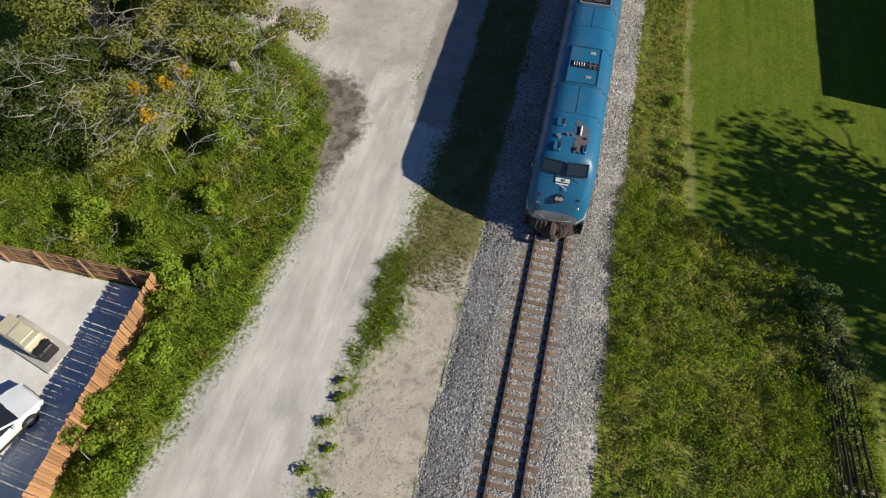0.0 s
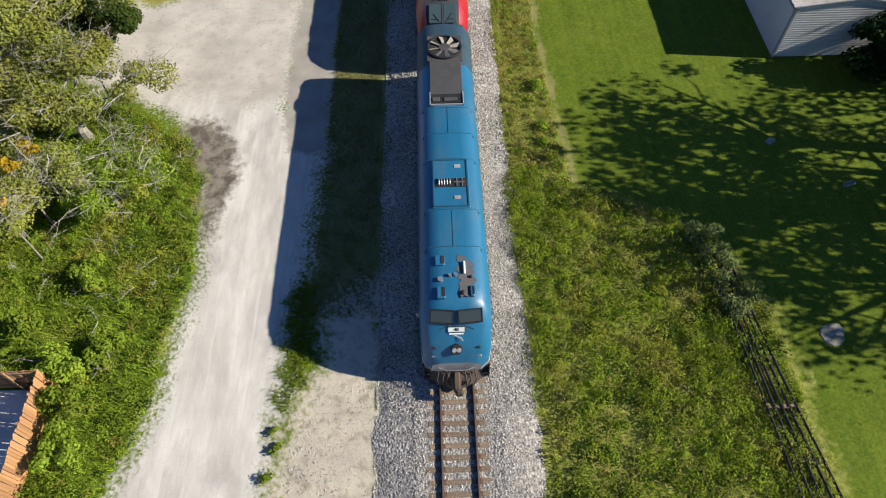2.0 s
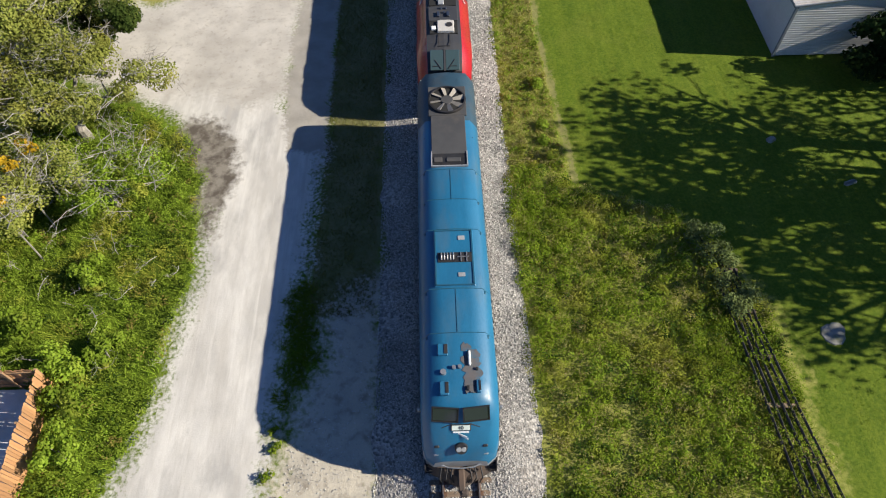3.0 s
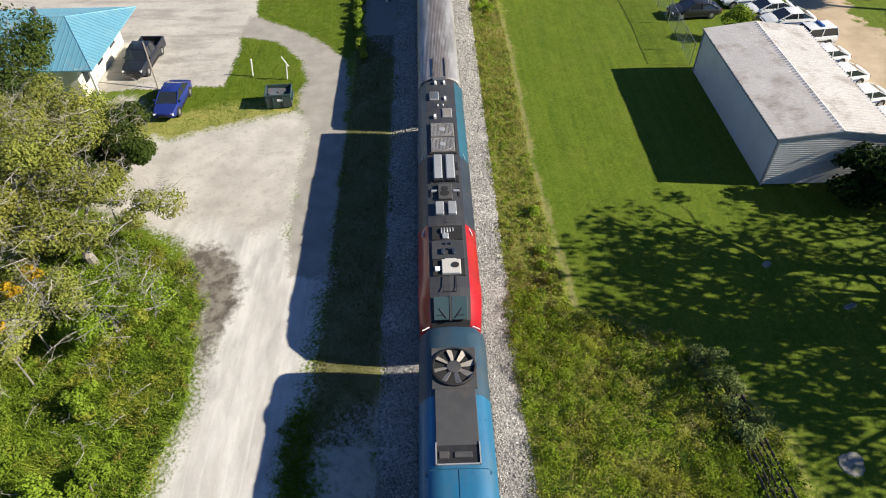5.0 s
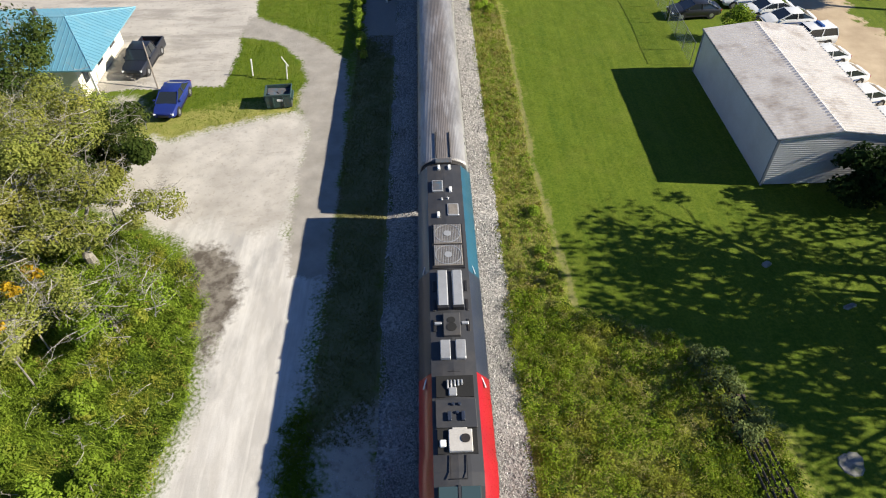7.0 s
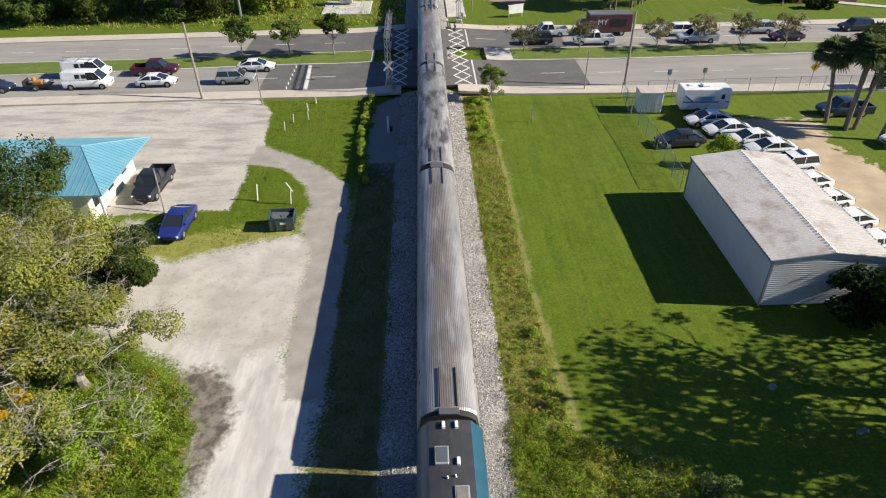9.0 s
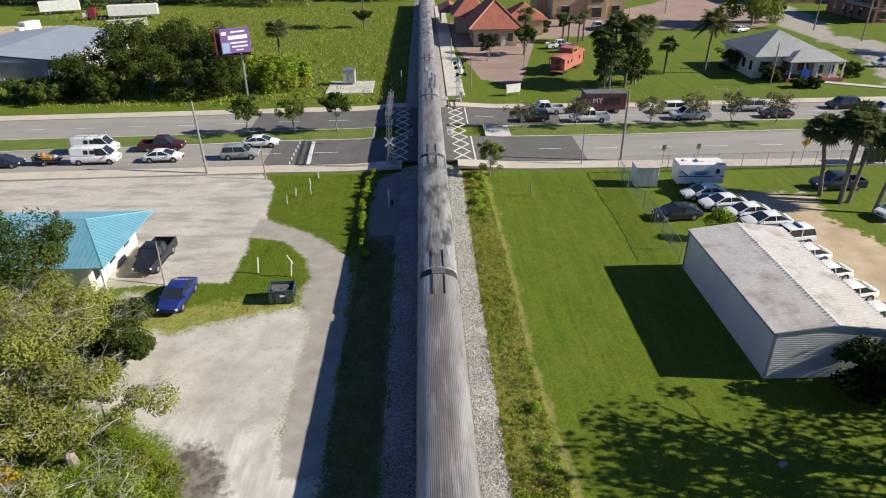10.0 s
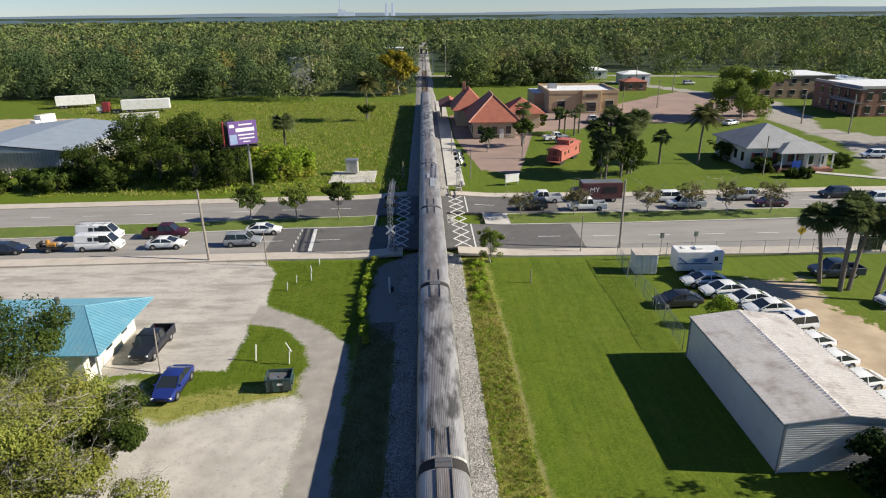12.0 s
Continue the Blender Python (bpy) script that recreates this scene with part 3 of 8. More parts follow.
track = thing("railway_track", Matrix.Identity(4), "single line of rusty rails on brown timber sleepers", "railway track", kind="structure")
sleeper_mat = mat("sleeper_timber", (0.23, 0.165, 0.115), (0.15, 0.11, 0.08), 0.9, 0, 2.0, 22, (0.3, 0.26, 0.21), 0.5, 0.5, 0.012, stretch=(0.5, 4, 4), vary=0.3)
rail_mat = mat("rusty_rail", (0.17, 0.095, 0.06), (0.11, 0.07, 0.05), 0.7, 0.4, 3, 30, (0.06, 0.05, 0.045), 0.4, 0.2, 0.004)
rail_top = mat("worn_rail_head", (0.35, 0.31, 0.28), (0.28, 0.24, 0.21), 0.35, 0.85, 6, 40)
for side in (-1, 1):
    prof = [(-0.07, 0.345), (0.07, 0.345), (0.07, 0.36), (0.012, 0.375), (0.012, 0.45), (0.036, 0.465), (0.036, 0.5), (-0.036, 0.5), (-0.036, 0.465), (-0.012, 0.45), (-0.012, 0.375), (-0.07, 0.36)]
    m = Mesh().loft([[(side * 0.752 + px, y, pz) for px, pz in prof] for y in (-30, 640)])
    m.box(side * 0.752, 305, 0.502, 0.05, 670, 0.006, slot=1)
    part("rail", m, [rail_mat, rail_top], track)
sleeper_data = [Mesh().box(0, 0, 0, 2.55 + 0.08 * k, 0.23, 0.2, b=0.015).data("sleeper", sleeper_mat) for k in range(3)]
plate_data = Mesh().box(0, 0, 0, 0.34, 0.19, 0.03, b=0.006).box(0.12, 0.05, 0.03, 0.03, 0.03, 0.05).box(-0.12, -0.05, 0.03, 0.03, 0.03, 0.05).data("tie_plate", rail_mat)
rest = Mesh()
y, k = -1.0, 0
while y < 74:
    if y < 24:
        ob = new("sleeper", sleeper_data[k % 3])
        ob.parent = track
        ob.matrix_basis = pose(rng.normal(0, 0.04), y, 0.245, 0, 0, rng.normal(0, 0.6))
        for side in (-0.752, 0.752):
            pl = new("tie_plate", plate_data)
            pl.parent = track
            pl.matrix_basis = pose(side, y, 0.355)
    else:
        rest.box(rng.normal(0, 0.04), y, 0.245, 2.6, 0.23, 0.2)
    y, k = y + 0.5 + rng.normal(0, 0.015), k + 1
for y in np.arange(100, 330, 0.55):
    rest.box(0, y, 0.245, 2.6, 0.23, 0.2)
part("sleepers_beyond", rest, sleeper_mat, track)["kind"] = "stuff"
stones("ballast_stones", 62000, (-3.7, 3.6, -2, 26), 3, (0.03, 0.066))
stones("ballast_stones_beyond", 56000, (-3.7, 3.5, 26, 74), 4, (0.038, 0.08))
stones("sand_stones", 2500, (-7.5, -3.6, 0, 16), 5, (0.02, 0.05), "small stones lying on pale sand")
cross = Mesh()
for x in (-1.6, 0, 1.6):
    cross.box(x, 87.3, 0.40, 1.32 if x == 0 else 1.5, 24, 0.16, b=0.02)
solid("crossing_panel", cross, dark_asphalt, "flat dark panels between the rails at the level crossing", "crossing panel", kind="structure")

# ---- the train ----
blue = mat("loco_blue", (0.012, 0.125, 0.245), (0.011, 0.1, 0.2), 0.42, 0.0, 0.6, 20, (0.07, 0.12, 0.16), 0.45, 0.06, 0.003, stretch=(1.5, 0.5, 1), coat=0.15)
navy = mat("loco_navy", (0.022, 0.03, 0.052), (0.016, 0.022, 0.04), 0.45, 0.0, 0.6, 20, (0.05, 0.05, 0.055), 0.4, 0.05, 0.003, coat=0.1)
teal = mat("loco_teal", (0.016, 0.09, 0.15), (0.012, 0.065, 0.11), 0.4, 0.0, 0.7, 20, (0.05, 0.08, 0.1), 0.3, 0.05, 0.003, coat=0.2)
red = mat("loco_red", (0.36, 0.012, 0.022), (0.28, 0.01, 0.018), 0.32, 0.0, 0.7, 20, (0.2, 0.03, 0.04), 0.3, 0.04, 0.003, coat=0.35)
black_roof = mat("loco_roof_black", (0.038, 0.04, 0.046), (0.028, 0.029, 0.033), 0.6, 0.0, 0.7, 18, (0.09, 0.08, 0.07), 0.4, 0.1, 0.004)
soot_roof = mat("loco_roof_soot", (0.055, 0.055, 0.057), (0.035, 0.036, 0.04), 0.75, 0.0, 0.8, 16, (0.1, 0.085, 0.07), 0.5, 0.15, 0.004)
loco_grey = mat("loco_silver_grey", (0.42, 0.43, 0.44), (0.33, 0.34, 0.35), 0.4, 0.3, 0.9, 20, (0.2, 0.17, 0.14), 0.5, 0.06, 0.003)
rust = mat("roof_rust", (0.1, 0.085, 0.085), (0.06, 0.075, 0.09), 0.85, 0.0, 3, 22, (0.03, 0.1, 0.17), 0.8, 0.15, 0.004)


def roof_steel(name, clean, dark, grime, band, blotch):
    """Ribbed stainless steel: lengthwise streaks, a grimy ridge and sooty blotches."""
    m, t, b = nodes_of(name)
    o = t.nodes.new("ShaderNodeTexCoord").outputs["Object"]
    col = mix_col(t, noise_fac(t, o, 1.0, 5, stretch=(1.6, 0.14, 1)), clean, dark)
    sep = t.nodes.new("ShaderNodeSeparateXYZ")
    t.links.new(o, sep.inputs[0])
    side = math_node(t, "ABSOLUTE", math_node(t, "ADD", sep.outputs[0], math_node(t, "MULTIPLY", math_node(t, "SUBTRACT", noise_fac(t, o, 1.0, 4, 0.2, 0.8, stretch=(0.3, 0.3, 0.3)), 0.5), 0.5)))
    ridge = t.nodes.new("ShaderNodeMapRange")
    ridge.inputs["From Min"].default_value, ridge.inputs["From Max"].default_value = 0.85, 0.35
    t.links.new(side, ridge.inputs["Value"])
    col = mix_col(t, math_node(t, "MULTIPLY", ridge.outputs[0], band), col, grime)
    col = mix_col(t, math_node(t, "MULTIPLY", noise_fac(t, o, 1.0, 7, 0.47, 0.6, stretch=(1.1, 0.3, 1)), blotch), col, (0.055, 0.048, 0.042))
    col = mix_col(t, math_node(t, "MULTIPLY", noise_fac(t, o, 1.0, 6, 0.54, 0.66, stretch=(2.2, 0.25, 1)), 0.5), col, tuple(v * 1.25 for v in clean))
    t.links.new(col, b.inputs["Base Color"])
    b.inputs["Metallic"].default_value = 0.45
    grain = noise_fac(t, o, 14, 3, 0.25, 0.75, stretch=(1.5, 0.3, 1))
    rr = t.nodes.new("ShaderNodeMapRange")
    rr.inputs["To Min"].default_value, rr.inputs["To Max"].default_value = 0.38, 0.62
    t.links.new(grain, rr.inputs["Value"])
    t.links.new(rr.outputs[0], b.inputs["Roughness"])
    bump(t, b, grain, 0.06, 0.002)
    return m


stainless = roof_steel("weathered_stainless", (0.36, 0.35, 0.345), (0.27, 0.262, 0.255), (0.2, 0.165, 0.14), 0.7, 0.3)
stainless_dirty = roof_steel("sooty_stainless", (0.4, 0.39, 0.38), (0.26, 0.25, 0.24), (0.17, 0.15, 0.135), 0.45, 0.85)
screen_glass = glass_mat("cab_glass", (0.022, 0.03, 0.035), 0.05)
white_mark = mat("white_marking", (0.74, 0.75, 0.76), (0.66, 0.67, 0.68), 0.5)


def section(y, w, zb, zm, ws, zs, wr, zr, zt):
    w, ws = w * 1.045, ws * 1.045
    return [(-w, y, zb), (-w, y, zm), (-ws, y, zs), (-wr, y, zr), (-wr * 0.5, y, (zr + 2 * zt) / 3), (0, y, zt), (wr * 0.5, y, (zr + 2 * zt) / 3), (wr, y, zr), (ws, y, zs), (w, y, zm), (w, y, zb)]


def skin(rings, lo, hi):
    """The part of a body's skin between two points of its sections."""
    return Mesh().loft([r[lo:hi + 1] for r in rings], closed=False, caps=False)


def bogie(parent, y):
    m = Mesh()
    for s in (-1, 1):
        m.box(s * 1.15, y, 0.62, 0.22, 3.6, 0.42, b=0.05)
        for dy in (-1.25, 1.25):
            m.tube([(s * 0.68, y + dy, 0.5), (s * 0.82, y + dy, 0.5)], 0.48, 14)
            m.box(s * 1.2, y + dy, 0.5, 0.24, 0.4, 0.4, b=0.04)
    m.box(0, y, 0.7, 2.2, 0.8, 0.3)
    part("bogie", m, dark_metal(), parent)


def slab_on(parent, name, x, y, z, sx, sy, sz, material, b=0.01, label="", rx=0.0, rz=0.0):
    return part(name, Mesh().box(x, y, z, sx, sy, sz, rx=rx, rz=rz, b=b), material, parent, label)


def flat_text(parent, name, words, size, m, material, label=""):
    cu = bpy.data.curves.new(name, "FONT")
    cu.body, cu.size, cu.align_x, cu.align_y, cu.extrude = words, size, "CENTER", "CENTER", 0.004
    cu.materials.append(material)
    ob = new(name, cu)
    ob.parent, ob.matrix_basis = parent, m
    if label:
        ob["label"] = label
    return ob


def couplers(parent, length):
    for y, d in ((0.0, -1), (length, 1)):
        part("coupler", Mesh().box(0, y + d * 0.1, 0.55, 0.3, 0.7, 0.28, b=0.05).tube([(0.3, y, 0.5), (0.45, y + d * 0.3, 0.3), (0.2, y + d * 0.4, 0.35)], 0.03), dark_metal(), parent)


def lead_locomotive():
    t = thing("locomotive", pose(0, 19.62, 0.5), "blue diesel locomotive with round roof fan, leading the train", "locomotive")
    R = [section(0.12, 1.05, 0.5, 1.05, 1.0, 1.4, 0.7, 1.55, 1.58), section(0.32, 1.36, 0.45, 1.3, 1.27, 1.95, 0.95, 2.1, 2.15), section(0.75, 1.48, 0.45, 1.6, 1.4, 2.62, 1.05, 2.8, 2.86),
         section(1.12, 1.5, 0.45, 1.9, 1.43, 3.0, 1.12, 3.22, 3.27), section(1.55, 1.52, 0.45, 2.2, 1.44, 3.45, 1.1, 3.92, 3.98), section(1.9, 1.52, 0.8, 2.3, 1.44, 3.5, 1.05, 4.05, 4.13),
         section(2.4, 1.52, 0.9, 2.3, 1.45, 3.55, 1.12, 4.12, 4.2), section(19.5, 1.52, 0.9, 2.3, 1.45, 3.55, 1.12, 4.12, 4.2), section(20.0, 1.5, 0.9, 2.3, 1.4, 3.48, 1.06, 4.04, 4.15), section(20.18, 1.42, 0.9, 2.25, 1.3, 3.3, 0.95, 3.88, 3.98)]
    def cut(y):
        return section(y, 1.52, 0.9, 2.3, 1.45, 3.55, 1.12, 4.12, 4.2)
    part("body", skin(R[:7] + [cut(16.4)], 1, 9), blue, t, smooth=62)
    part("rear_body", skin([cut(16.4)] + R[7:], 1, 9), mat("sooty_blue", (0.022, 0.06, 0.095), (0.018, 0.045, 0.07), 0.55, 0, 0.7, 20, (0.05, 0.05, 0.05), 0.6), t, "sooty dark blue rear end", smooth=62)
    for lo in (0, 9):
        part("side_panel", skin(R, lo, lo + 1), loco_grey, t, "silver grey lower side")
    part("nose_plate", Mesh().add(R[0], [tuple(range(10, -1, -1))]), loco_grey, t, "silver grey nose plate")
    part("end_wall", Mesh().add(R[-1], [tuple(range(11))]), dark_metal(), t)
    part("underframe", Mesh().box(0, 10.2, 0.85, 2.7, 19.3, 0.3).box(0, 10.3, 0.5, 2.3, 5.0, 0.7, b=0.15), dark_metal(), t)
    bogie(t, 4.0)
    bogie(t, 16.6)
    couplers(t, 20.5)
    brown = mat("plow_brown", (0.085, 0.055, 0.04), (0.045, 0.035, 0.03), 0.8)
    plow = Mesh()
    plow.add([(-1.35, 0.25, 0.8), (0, -0.35, 0.8), (1.35, 0.25, 0.8), (1.42, 0.12, 0.1), (0, -0.62, 0.1), (-1.42, 0.12, 0.1), (-1.35, 0.6, 0.8), (1.35, 0.6, 0.8)], [(0, 1, 4, 5), (1, 2, 3, 4), (0, 6, 7, 2, 1)])
    part("snow_plow", plow, brown, t, "rusty brown snow plow")
    part("front_coupler", Mesh().box(0, -0.45, 0.78, 0.28, 0.9, 0.3, b=0.05).box(0.1, -0.92, 0.78, 0.36, 0.26, 0.34, b=0.07), brown, t)
    for s in (-1, 1):
        for k in (0.35, 0.55, 0.8):
            part("brake_hose", Mesh().tube([(s * k, 0.05, 0.95), (s * (k + 0.08), -0.32, 0.7), (s * (k - 0.04), -0.42, 0.36)], 0.03, 5), dark_metal(), t)
        part("corner_step", Mesh().box(s * 1.32, 0.2, 0.55, 0.3, 0.35, 0.08).box(s * 1.32, 0.2, 0.3, 0.3, 0.35, 0.06).box(s * 1.46, 0.2, 0.6, 0.04, 0.35, 0.9), dark_metal(), t)
    part("grab_rail", Mesh().tube([(-1.25, 0.28, 1.1), (-0.5, 0.02, 1.05), (0, -0.02, 1.05), (0.5, 0.02, 1.05), (1.25, 0.28, 1.1)], 0.03), steel(), t)
    for s in (-1, 1):
        w = slab_on(t, "windshield", s * 0.6, 1.315, 3.65, 0.98, 0.6, 0.05, screen_glass, 0.02, rx=58, rz=s * 5)
        frame_m = Mesh()
        for dx, dy, sx, sy in ((0, 0.32, 1.04, 0.035), (0, -0.32, 1.04, 0.035), (0.5, 0, 0.035, 0.66), (-0.5, 0, 0.035, 0.66)):
            frame_m.box(dx, dy, 0.02, sx, sy, 0.06)
        fr = part("window_frame", frame_m, dark_metal(), w)
        fr.matrix_basis = pose(s * 0.6, 1.315, 3.65, 58, 0, s * 5)
        part("wiper", Mesh().tube([(s * 0.35, 1.08, 3.22), (s * 0.75, 0.98, 3.08)], 0.02), dark_metal(), t)
        slab_on(t, "ditch_light", s * 0.98, 0.36, 1.9, 0.24, 0.2, 0.2, steel(), 0.04)
        slab_on(t, "marker_light", s * 0.95, 0.5, 2.35, 0.2, 0.12, 0.14, dark_metal(), 0.03, rx=45)
        slab_on(t, "step", s * 1.3, 0.45, 0.4, 0.35, 0.5, 0.5, dark_metal(), 0.03)
        slab_on(t, "mirror", s * 1.62, 1.75, 3.05, 0.12, 0.1, 0.28, steel(), 0.02)
    part("headlight", Mesh().tube([(0, 0.42, 2.35), (0, 0.34, 2.42)], [0.26, 0.24], 16).tube([(-0.1, 0.34, 2.42), (-0.1, 0.3, 2.45)], 0.1, 10, 1).tube([(0.1, 0.34, 2.42), (0.1, 0.3, 2.45)], 0.1, 10, 1), [dark_metal(), loco_grey], t)
    board = slab_on(t, "number_board", 0, 0.965, 3.12, 0.78, 0.27, 0.04, dark_metal(), 0.01, rx=48)
    part("panel", Mesh().box(0, 0.958, 3.13, 0.7, 0.2, 0.045, rx=48), mat("number_board_white", (0.6, 0.68, 0.64)), board)
    flat_text(board, "number", "40", 0.22, pose(0, 0.935, 3.153, 48), dark_metal())
    part("emblem", Mesh().box(0.0, 0.83, 2.985, 0.62, 0.06, 0.02, rx=50).box(-0.02, 0.765, 2.9, 0.56, 0.05, 0.02, rx=52, rz=-24).box(0.06, 0.72, 2.835, 0.46, 0.06, 0.02, rx=52, rz=-30).box(0.16, 0.68, 2.785, 0.3, 0.07, 0.02, rx=52, rz=-36), white_mark, t, "white painted shapes on the nose")
    # roof
    for y in (4.5, 6.56, 9.62, 11.33, 13.14):
        part("roof_seam", Mesh().tube([(-1.5, y, 3.55), (-1.12, y, 4.12), (-0.56, y, 4.18), (0, y, 4.205), (0.56, y, 4.18), (1.12, y, 4.12), (1.5, y, 3.55)], 0.018, 5), teal, t)
        for s in (-1, 1):
            slab_on(t, "lifting_lug", s * 1.22, y - 0.12, 3.96, 0.12, 0.14, 0.08, teal, 0.02)
    slab_on(t, "roof_seam", 0, 5.5, 4.205, 0.02, 2.0, 0.02, teal, 0)
    slab_on(t, "roof_seam", 0, 12.2, 4.205, 0.02, 1.8, 0.02, teal, 0)
    hatch = slab_on(t, "roof_hatch", 0, 8.1, 4.17, 1.75, 2.9, 0.12, blue, 0.03)
    part("frame", Mesh().box(-0.8, 8.1, 4.245, 0.05, 2.8, 0.04).box(0.8, 8.1, 4.245, 0.05, 2.8, 0.04).box(0, 9.5, 4.245, 1.6, 0.05, 0.04).box(0, 6.7, 4.245, 1.6, 0.05, 0.04), teal, hatch)
    part("grille", Mesh().box(0.05, 8.08, 4.235, 1.5, 0.5, 0.05), dark_metal(), hatch, "black recessed air grille")
    pipes = Mesh()
    for i in range(5):
        pipes.tube([(-0.55 + i * 0.13, 8.3, 4.27), (-0.55 + i * 0.13, 8.1, 4.36), (-0.55 + i * 0.13, 7.95, 4.27)], 0.035, 5)
    pipes.box(0.3, 8.08, 4.28, 0.04, 0.48, 0.06).box(0.55, 8.08, 4.28, 0.04, 0.48, 0.06).box(0.4, 8.08, 4.28, 0.5, 0.04, 0.06)
    part("air_horn", pipes, steel(), hatch)
    slab_on(hatch, "plate", 0.35, 9.1, 4.245, 0.3, 0.22, 0.03, loco_grey, 0.005)
    slab_on(hatch, "plate", 0.3, 7.2, 4.245, 0.3, 0.2, 0.03, loco_grey, 0.005)
    rr = np.random.default_rng(5)
    for px, py, ps in ((0.3, 3.85, 0.2), (0.55, 3.6, 0.24), (0.35, 3.3, 0.26), (0.62, 3.2, 0.22), (0.45, 2.9, 0.3), (0.7, 2.75, 0.2), (0.35, 2.5, 0.25), (0.6, 2.4, 0.22), (0.3, 2.15, 0.18), (0.75, 3.5, 0.14), (0.55, 2.1, 0.16)):
        zz = 4.2 - 0.1 * (px / 1.02) ** 2 * 0.62
        ring = [(px + ps * rr.uniform(0.6, 1.3) * math.cos(a), py + ps * rr.uniform(0.6, 1.4) * math.sin(a)) for a in np.arange(0, 6.28, 0.55)]
        m = Mesh()
        m.loft([[(x, y, 4.2 - 0.06 * x * x + dz) for x, y in ring] for dz in (-0.06, 0.012)])
        part("rust_patch", m, rust, t, "rusty worn patch on the roof")
    for x, y, sx, sy in ((-0.62, 3.75, 0.42, 0.5), (-0.6, 2.15, 0.36, 0.55), (0.72, 2.2, 0.18, 0.5)):
        v = slab_on(t, "roof_vent", x, y, 4.2, sx, sy, 0.16, blue, 0.03)
        part("opening", Mesh().box(x + sx * 0.3, y, 4.29, sx * 0.35, sy * 0.8, 0.02), dark_metal(), v)
    for ax_, ay_, ar_ in ((-0.2, 2.98, 0.08), (0.03, 3.0, 0.08), (-0.62, 2.8, 0.12)):
        part("antenna", Mesh().cyl(ax_, ay_, 4.1, 4.34 - ar_ * 0.5, ar_), steel(), t)
    part("antenna", Mesh().box(0.42, 3.35, 4.25, 0.1, 0.62, 0.14, b=0.03), white_paint(), t)
    slab_on(t, "antenna", 0.32, 2.12, 4.22, 0.14, 0.2, 0.12, dark_metal(), 0.03)
    slab_on(t, "antenna", 0.7, 2.9, 4.22, 0.1, 0.12, 0.12, dark_metal(), 0.02)
    slab_on(t, "soot_panel", 0, 15.4, 4.2, 1.72, 2.6, 0.07, soot_roof, 0.02, "sooty dark grey roof panel")
    well = slab_on(t, "exhaust_well", 0, 13.75, 4.19, 1.7, 0.85, 0.06, dark_metal(), 0.01, "black exhaust opening")
    part("rim", Mesh().box(-0.86, 13.75, 4.23, 0.05, 0.95, 0.1).box(0.86, 13.75, 4.23, 0.05, 0.95, 0.1).box(0, 13.3, 4.23, 1.72, 0.05, 0.1), loco_grey, well)
    part("silencer", Mesh().box(-0.55, 13.7, 4.24, 0.4, 0.3, 0.06, b=0.02).box(0.2, 13.7, 4.24, 0.7, 0.25, 0.06, b=0.02), soot_roof, well)
    slab_on(t, "fan_deck", 0, 17.75, 4.2, 1.95, 2.1, 0.08, soot_roof, 0.02)
    fan = part("cooling_fan", Mesh().tube([(0, 17.75, 4.22), (0, 17.75, 4.26)], 0.93, 28), mat("fan_well", (0.01, 0.01, 0.01), (0.015, 0.015, 0.015), 0.9), t)
    ring = [[(r0 * math.cos(a), 17.75 + r0 * math.sin(a), z0) for a in np.arange(28) * math.pi / 14] for r0, z0 in ((0.98, 4.24), (0.98, 4.35), (0.9, 4.37), (0.88, 4.28))]
    part("ring", Mesh().loft(ring, caps=False), dark_metal(), fan, smooth=40)
    part("hub", Mesh().tube([(0, 17.75, 4.27), (0, 17.75, 4.33)], [0.33, 0.3], 18), soot_roof, fan)
    blade_mat = mat("fan_blade", (0.34, 0.31, 0.27), (0.22, 0.2, 0.17), 0.5, 0.2, 2, 18)
    for k in range(8):
        a = 2 * math.pi * k / 8 + 0.2
        m = Mesh()
        q = pose(0, 17.75, 4.29, 0, 0, math.degrees(a)) @ pose(0.58, 0, 0, 24)
        m.add([q @ Vector(p) for p in ((-0.27, -0.07, 0), (0.3, -0.15, 0), (0.3, 0.15, 0), (-0.27, 0.07, 0), (-0.27, -0.07, 0.015), (0.3, -0.15, 0.015), (0.3, 0.15, 0.015), (-0.27, 0.07, 0.015))],
              [(0, 1, 2, 3), (7, 6, 5, 4), (0, 4, 5, 1), (2, 6, 7, 3), (1, 5, 6, 2)])
        part("blade", m, blade_mat, fan)
    for s in (-1, 1):
        for ry_, sx_, sy_ in ((17.1, 0.05, 0.5), (18.5, 0.05, 0.5), (15.3, 0.16, 0.05)):
            slab_on(t, "roof_rail", s * 1.12, ry_, 4.02, sx_, sy_, 0.06, dark_metal(), 0.01)
        part("side_door", Mesh().box(s * 1.525, 2.6, 2.0, 0.03, 0.7, 1.9, b=0.01), blue, t)
        part("side_window", Mesh().box(s * 1.515, 1.95, 2.85, 0.04, 0.6, 0.5, b=0.01), screen_glass, t)
    return t


